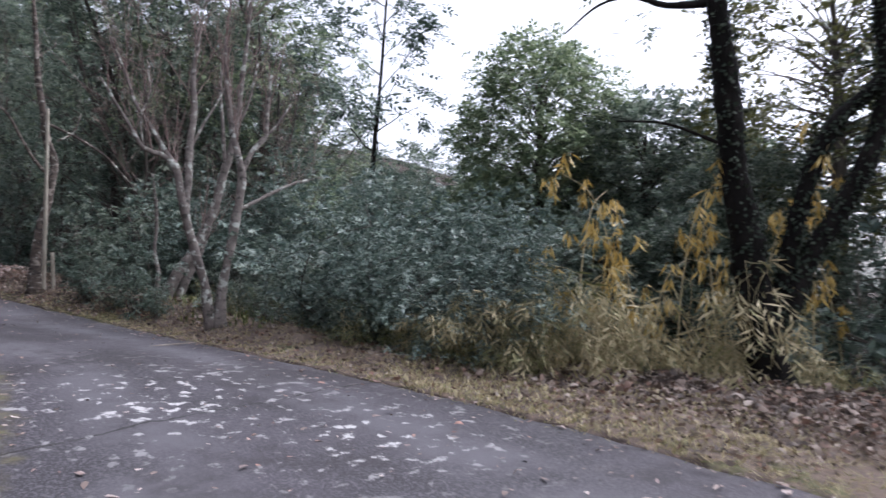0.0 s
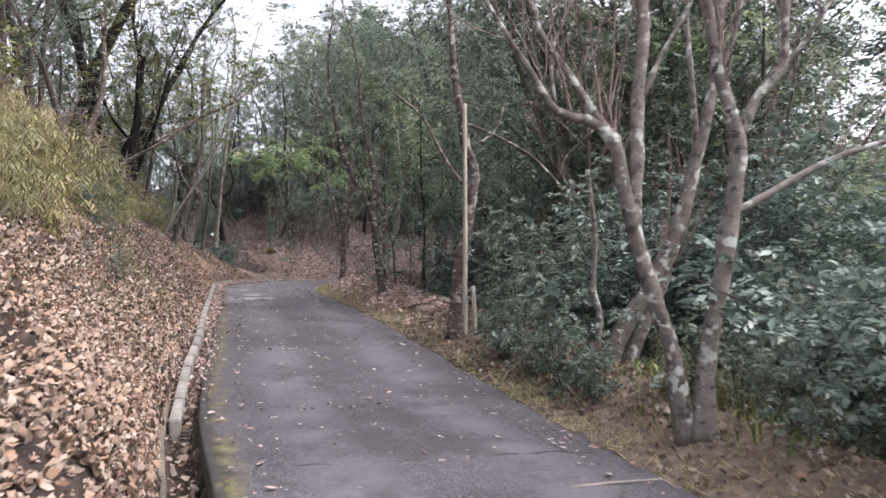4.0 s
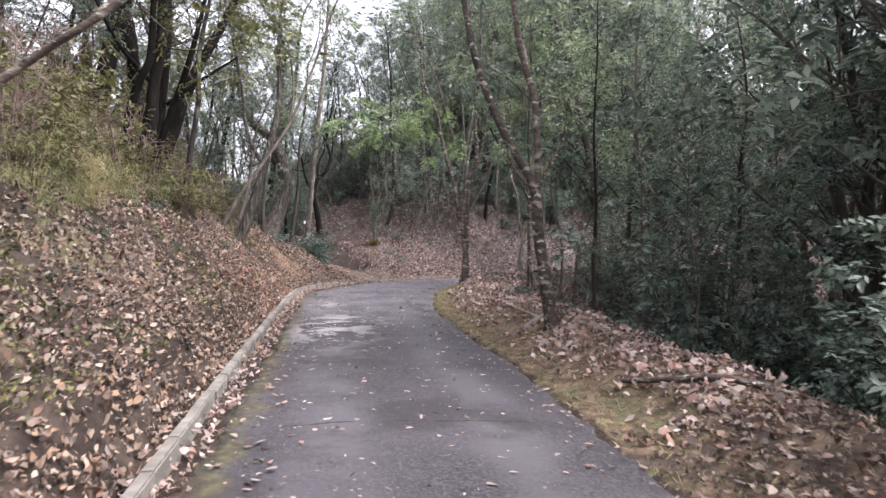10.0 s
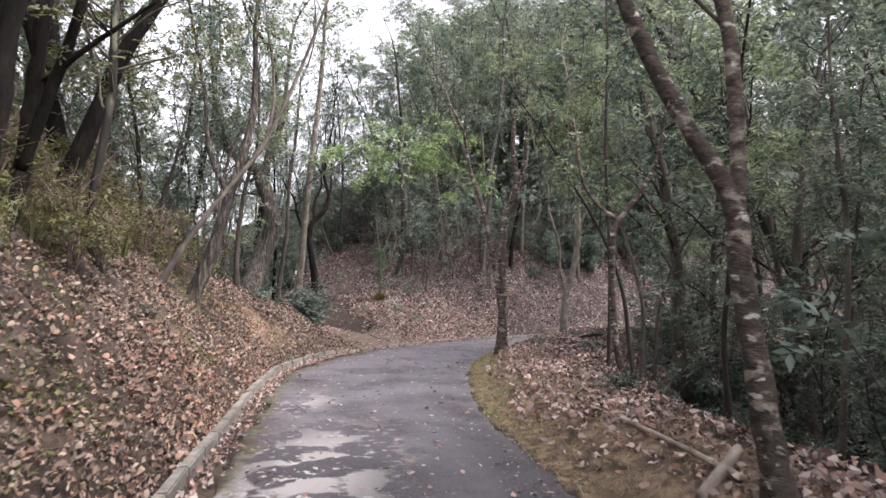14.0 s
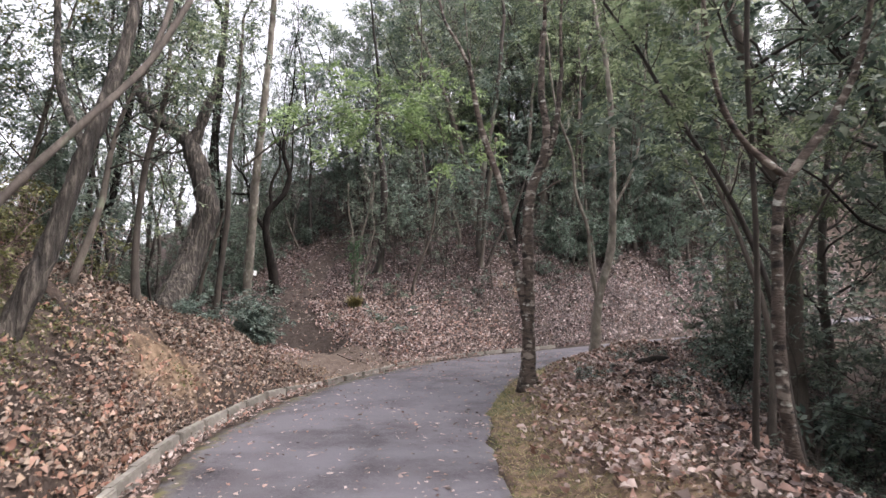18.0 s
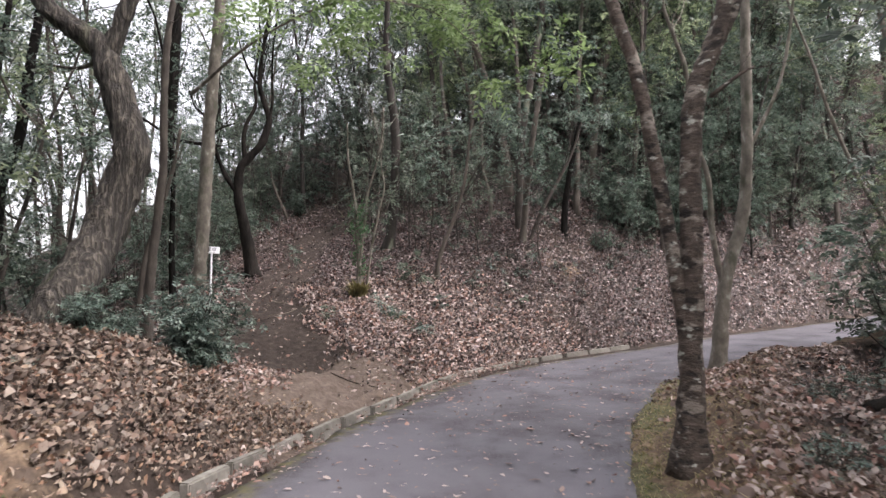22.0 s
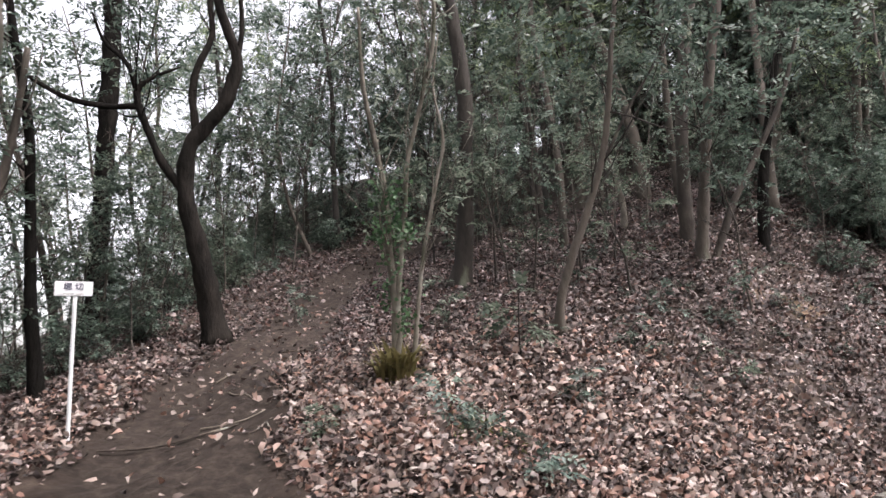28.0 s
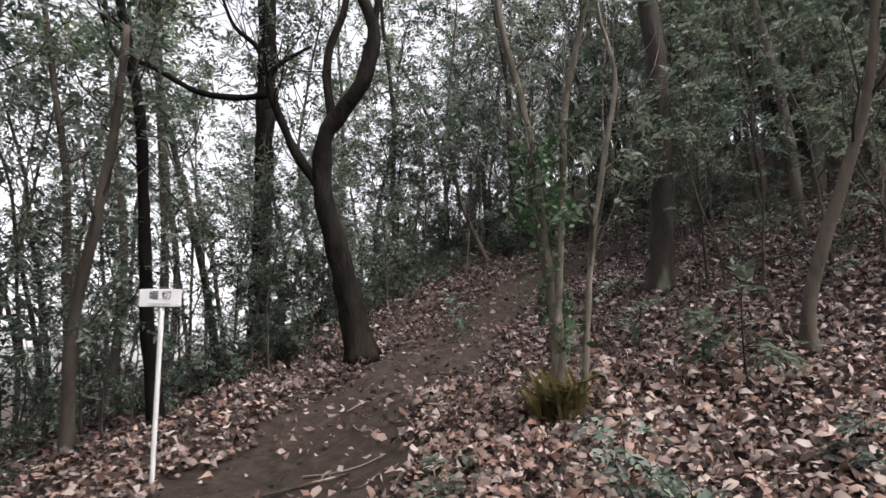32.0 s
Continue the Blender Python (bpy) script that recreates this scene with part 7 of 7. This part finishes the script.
def ivy(seed=9):
    """Fresh ivy in loose clusters on the stems beside the footpath, and dry strips at their foot."""
    g = np.random.default_rng(seed)
    base = np.array(HERO["ivy_clump"][0][0][:3])
    ob = thing("ivy", base, "fresh green ivy in clusters on thin stems", "ivy")
    for k in range(2):
        line = smooth_line(HERO["ivy_clump"][0 if k == 0 else 2], 0.05)[:, :3] - base
        line = line[(line[:, 2] > 0.5) & (line[:, 2] < (1.75 if k == 0 else 1.4))]
        hubs = line[g.integers(0, len(line), 13 - 5 * k)] + g.normal(0, 0.05, (13 - 5 * k, 3))
        n = 420 - 160 * k
        at = hubs[g.integers(0, len(hubs), n)] + g.normal(0, 0.06, (n, 3))
        v, f = leaves(at, g.normal(0, 1, (n, 3)) + [0, 0, -0.3], g.normal(0, 0.7, (n, 3)) + [0.1, -0.8, 0.4], 0.046 * (0.6 + 0.7 * g.random(n)), 0.04 * (0.6 + 0.7 * g.random(n)), 0.12, 0.2)
        tagged(part("foliage", mesh_of("foliage", v, f, M["leaf_ivy"]), ob), kind="stuff")


ivy()
blades("dry_tuft", "tuft of pale dry straw strips round the foot of thin stems", "reed_dull", 220, -0.44, 34.62, 0.15, 0.11, 0.42, 76, 1.0, 0.02)


def seedling(x, y, tall, count, size, seed, mat="leaf_mid"):
    """A thin young plant with leaves in flat sprays."""
    g = np.random.default_rng(seed)
    ob = thing("seedling", (x, y, height(x, y)), "thin green seedling among the fallen leaves", "plant", "seedlings")
    stem = grow((0, 0, -0.03), (0.05, 0.05, 1), tall, 0.008, g, 0.1, 0.1)
    part("stem", limb_mesh("stem", stem, M["bark_wood"], 6, 0.0), ob)
    twigs, tips = [], []
    for k in range(7):
        i = 2 + k % 5
        t = grow(stem[i][:3], (math.cos(2.4 * k), math.sin(2.4 * k), 0.25), tall * 0.35, 0.004, g, 0.15, 0.0, 4)
        twigs.append(t)
        tips.append(np.array(t)[1:, :3])
    tagged(part("branching", tubes_mesh("branching", twigs, M["bark_wood"], 4, 0.1), ob), kind="stuff")
    v, f = foliage(g, np.concatenate(tips), count, size, 0.035, 0.5, 0.85)
    tagged(part("foliage", mesh_of("foliage", v, f, M[mat]), ob), kind="stuff")


for k, (x, y, tall, mat) in enumerate(((0.62, 35.0, 1.05, "leaf_mid"), (0.05, 33.75, 0.42, "leaf_camellia"), (0.3, 33.6, 0.34, "leaf_camellia"), (1.7, 35.5, 0.5, "leaf_dark"), (-0.9, 33.9, 0.25, "leaf_mid"), (2.2, 36.4, 0.45, "leaf_camellia"), (-0.1, 35.9, 0.6, "leaf_mid"), (-2.2, 37.6, 0.5, "leaf_dark"), (1.1, 34.4, 0.3, "leaf_camellia"), (2.6, 35.6, 0.35, "leaf_mid"), (0.7, 33.2, 0.25, "leaf_camellia"))):
    seedling(x, y, tall, 170 if tall < 0.8 else 340, 0.055 if tall < 0.8 else 0.07, 400 + k, mat)


def trunk_vines(key, low, high, count, label, seed):
    """Small dark leaves and stems of a creeper on a trunk."""
    g = np.random.default_rng(seed)
    base = np.array(HERO[key][0][0][:3])
    ob = thing("creeper", base, label, "creeper")
    for rows in HERO[key][:3]:
        line = smooth_line(rows, 0.05)
        line = line[(line[:, 2] - base[2] > low) & (line[:, 2] - base[2] < high)]
        pick = line[g.integers(0, len(line), count)]
        out = unit(g.normal(0, 1, (count, 3)) * [1, 1, 0.15])
        v, f = leaves(pick[:, :3] - base + out * (pick[:, 3:] * 0.85), out + g.normal(0, 0.5, (count, 3)) + [0, 0, -0.5], out, 0.06 * (0.6 + 0.8 * g.random(count)), 0.045, 0.1, 0.2)
        tagged(part("foliage", mesh_of("foliage", v, f, M["creeper"]), ob), kind="stuff")


trunk_vines("first", 0.3, 4.5, 900, "dark creeper over the trunk of a verge tree", 31)

# pole, stub posts and rail beside the banded tree
POLE = thing("support_pole", (3.92, 10.14, height(3.92, 10.14)), "tall weathered pole leaning on a tree by the road", "pole")
part("pole", limb_mesh("pole", [(0, 0, -0.1, 0.034), (-0.02, -0.04, 1.5, 0.031), (-0.05, -0.1, 3.2, 0.026)], M["old_wood"], 10, 0.02), POLE)
STUB = thing("stub_post", (4.03, 9.98, height(4.03, 9.98)), "short weathered wooden post with a rail to the pole", "post")
part("post", limb_mesh("post", [(0, 0, -0.1, 0.032), (-0.02, 0, 0.35, 0.032), (-0.045, -0.02, 0.66, 0.03)], M["old_wood"], 10, 0.02), STUB)
part("rail", limb_mesh("rail", [(-0.04, 0.0, 0.50, 0.017), (-0.08, 0.08, 0.50, 0.017), (-0.11, 0.17, 0.50, 0.017)], M["old_wood"], 8, 0.03), STUB)


def dead_branch(name, label, rows, mat="log_wood", twigs=0, seed=1):
    rows = [(x, y, height(x, y) + up, r) for x, y, up, r in rows]
    base = np.array(rows[0][:3])
    ob = thing(name, base, label, "branch")
    local = [(x - base[0], y - base[1], z - base[2], r) for x, y, z, r in rows]
    part("stem", limb_mesh("stem", local, M[mat], 9, 0.08, seed, 0, 0.06), ob)
    g = np.random.default_rng(seed)
    for _ in range(twigs):
        p = local[int(g.integers(1, len(local)))]
        part("twig", limb_mesh("twig", grow(p[:3], g.normal(0, 1, 3) * [1, 1, 0.2], 0.3, 0.006, g, 0.2, 0.02, 4), M[mat], 5, 0.0), ob)


dead_branch("fallen_log", "pale dead branch lying on the verge", [(2.9, 18.8, 0.03, 0.015), (3.1, 17.8, 0.04, 0.021), (3.3, 16.75, 0.04, 0.025)])
dead_branch("fallen_log", "short broken log beside the forked tree", [(3.0, 16.7, 0.03, 0.04), (3.25, 16.95, 0.04, 0.046), (3.5, 17.3, 0.05, 0.042)])
dead_branch("fallen_log", "dark rotten log half sunk in the verge leaves", [(4.6, 27.9, 0.02, 0.07), (4.85, 27.95, 0.05, 0.09), (5.15, 28.05, 0.03, 0.075)], "bark_dark", 0, 9)
dead_branch("fallen_branch", "thin dead branch among the verge leaves", [(3.45, 13.55, 0.04, 0.02), (3.75, 13.1, 0.06, 0.028), (4.05, 12.75, 0.05, 0.03), (4.5, 12.4, 0.04, 0.02)], "bark_brown", 2, 3)
dead_branch("fallen_stick", "thin stick on the trodden earth", [(-0.52, 31.3, 0.015, 0.008), (-0.2, 31.25, 0.02, 0.011), (0.13, 31.15, 0.015, 0.009)], "bark_brown", 1, 4)
dead_branch("fallen_stick", "thin stick on the trodden earth", [(0.48, 32.2, 0.015, 0.008), (0.66, 32.05, 0.02, 0.012), (0.81, 31.98, 0.015, 0.008)], "bark_brown", 1, 5)
dead_branch("fallen_stick", "thin stick across the footpath", [(-2.6, 33.85, 0.015, 0.008), (-2.2, 34.0, 0.025, 0.010), (-1.7, 34.35, 0.015, 0.007)], "bark_brown", 0, 6)
for _k, (_x, _y, _turn, _long) in enumerate(((-2.0, 34.3, 20, 0.5), (-1.5, 34.0, 70, 0.3), (-2.1, 35.1, -35, 0.4), (-1.7, 35.0, 15, 0.25), (-2.4, 35.6, 50, 0.3), (-2.0, 36.4, 5, 0.55), (-1.6, 36.1, -20, 0.35), (-2.3, 37.2, 30, 0.3), (-1.4, 34.7, 120, 0.3), (-1.2, 33.7, 10, 0.45))):
    _c, _s = math.cos(math.radians(_turn)), math.sin(math.radians(_turn))
    dead_branch("fallen_stick", "thin stick on the dark earth of the footpath", [(_x + _c * _long * k, _y + _s * _long * k + 0.03 * math.sin(9 * k + _k), 0.018, 0.007 - 0.003 * k) for k in (0, 0.35, 0.7, 1)], ("log_wood", "bark_brown")[_k % 2], _k % 2, 60 + _k)
dead_branch("fallen_stick", "long thin dead twig on the road's edge", [(3.0, 4.6, 0.06, 0.006), (3.5, 4.75, 0.07, 0.008), (4.05, 4.8, 0.05, 0.006)], "log_wood", 1, 7)


# the white sign: a post and a board with two characters
def sign():
    x, y = -2.95, 34.04
    ob = thing("sign", (x, y, height(x, y)), "small white sign with two dark characters on a white post", "sign")
    part("post", limb_mesh("post", [(0, 0, -0.1, 0.016), (0.005, 0, 0.6, 0.016), (0.012, 0, 1.19, 0.016)], M["white_paint"], 10, 0.0), ob)
    board = part("board", from_bm("board", box(0.278, 0.012, 0.118, 0.004), M["white_paint"]), ob)
    face = 22.0
    board.matrix_basis = pose(0.012, -0.02, 1.19, 0, 1.5, face)
    for k, letter in enumerate("堀切"):
        c = bpy.data.curves.new("letter", "FONT")
        c.body, c.size, c.align_x, c.align_y, c.extrude, c.offset = letter, 0.064, "CENTER", "CENTER", 0.0008, 0.0004
        c.materials.append(M["ink"])
        t = part("lettering", c, board)
        t.matrix_basis = pose(-0.042 + 0.084 * k, -0.0085, 0.012, 90, 0, 0)
    part("lettering", from_bm("lettering", box(0.15, 0.001, 0.003, 0), M["concrete"]), board).matrix_basis = pose(0, -0.0075, -0.042)


sign()
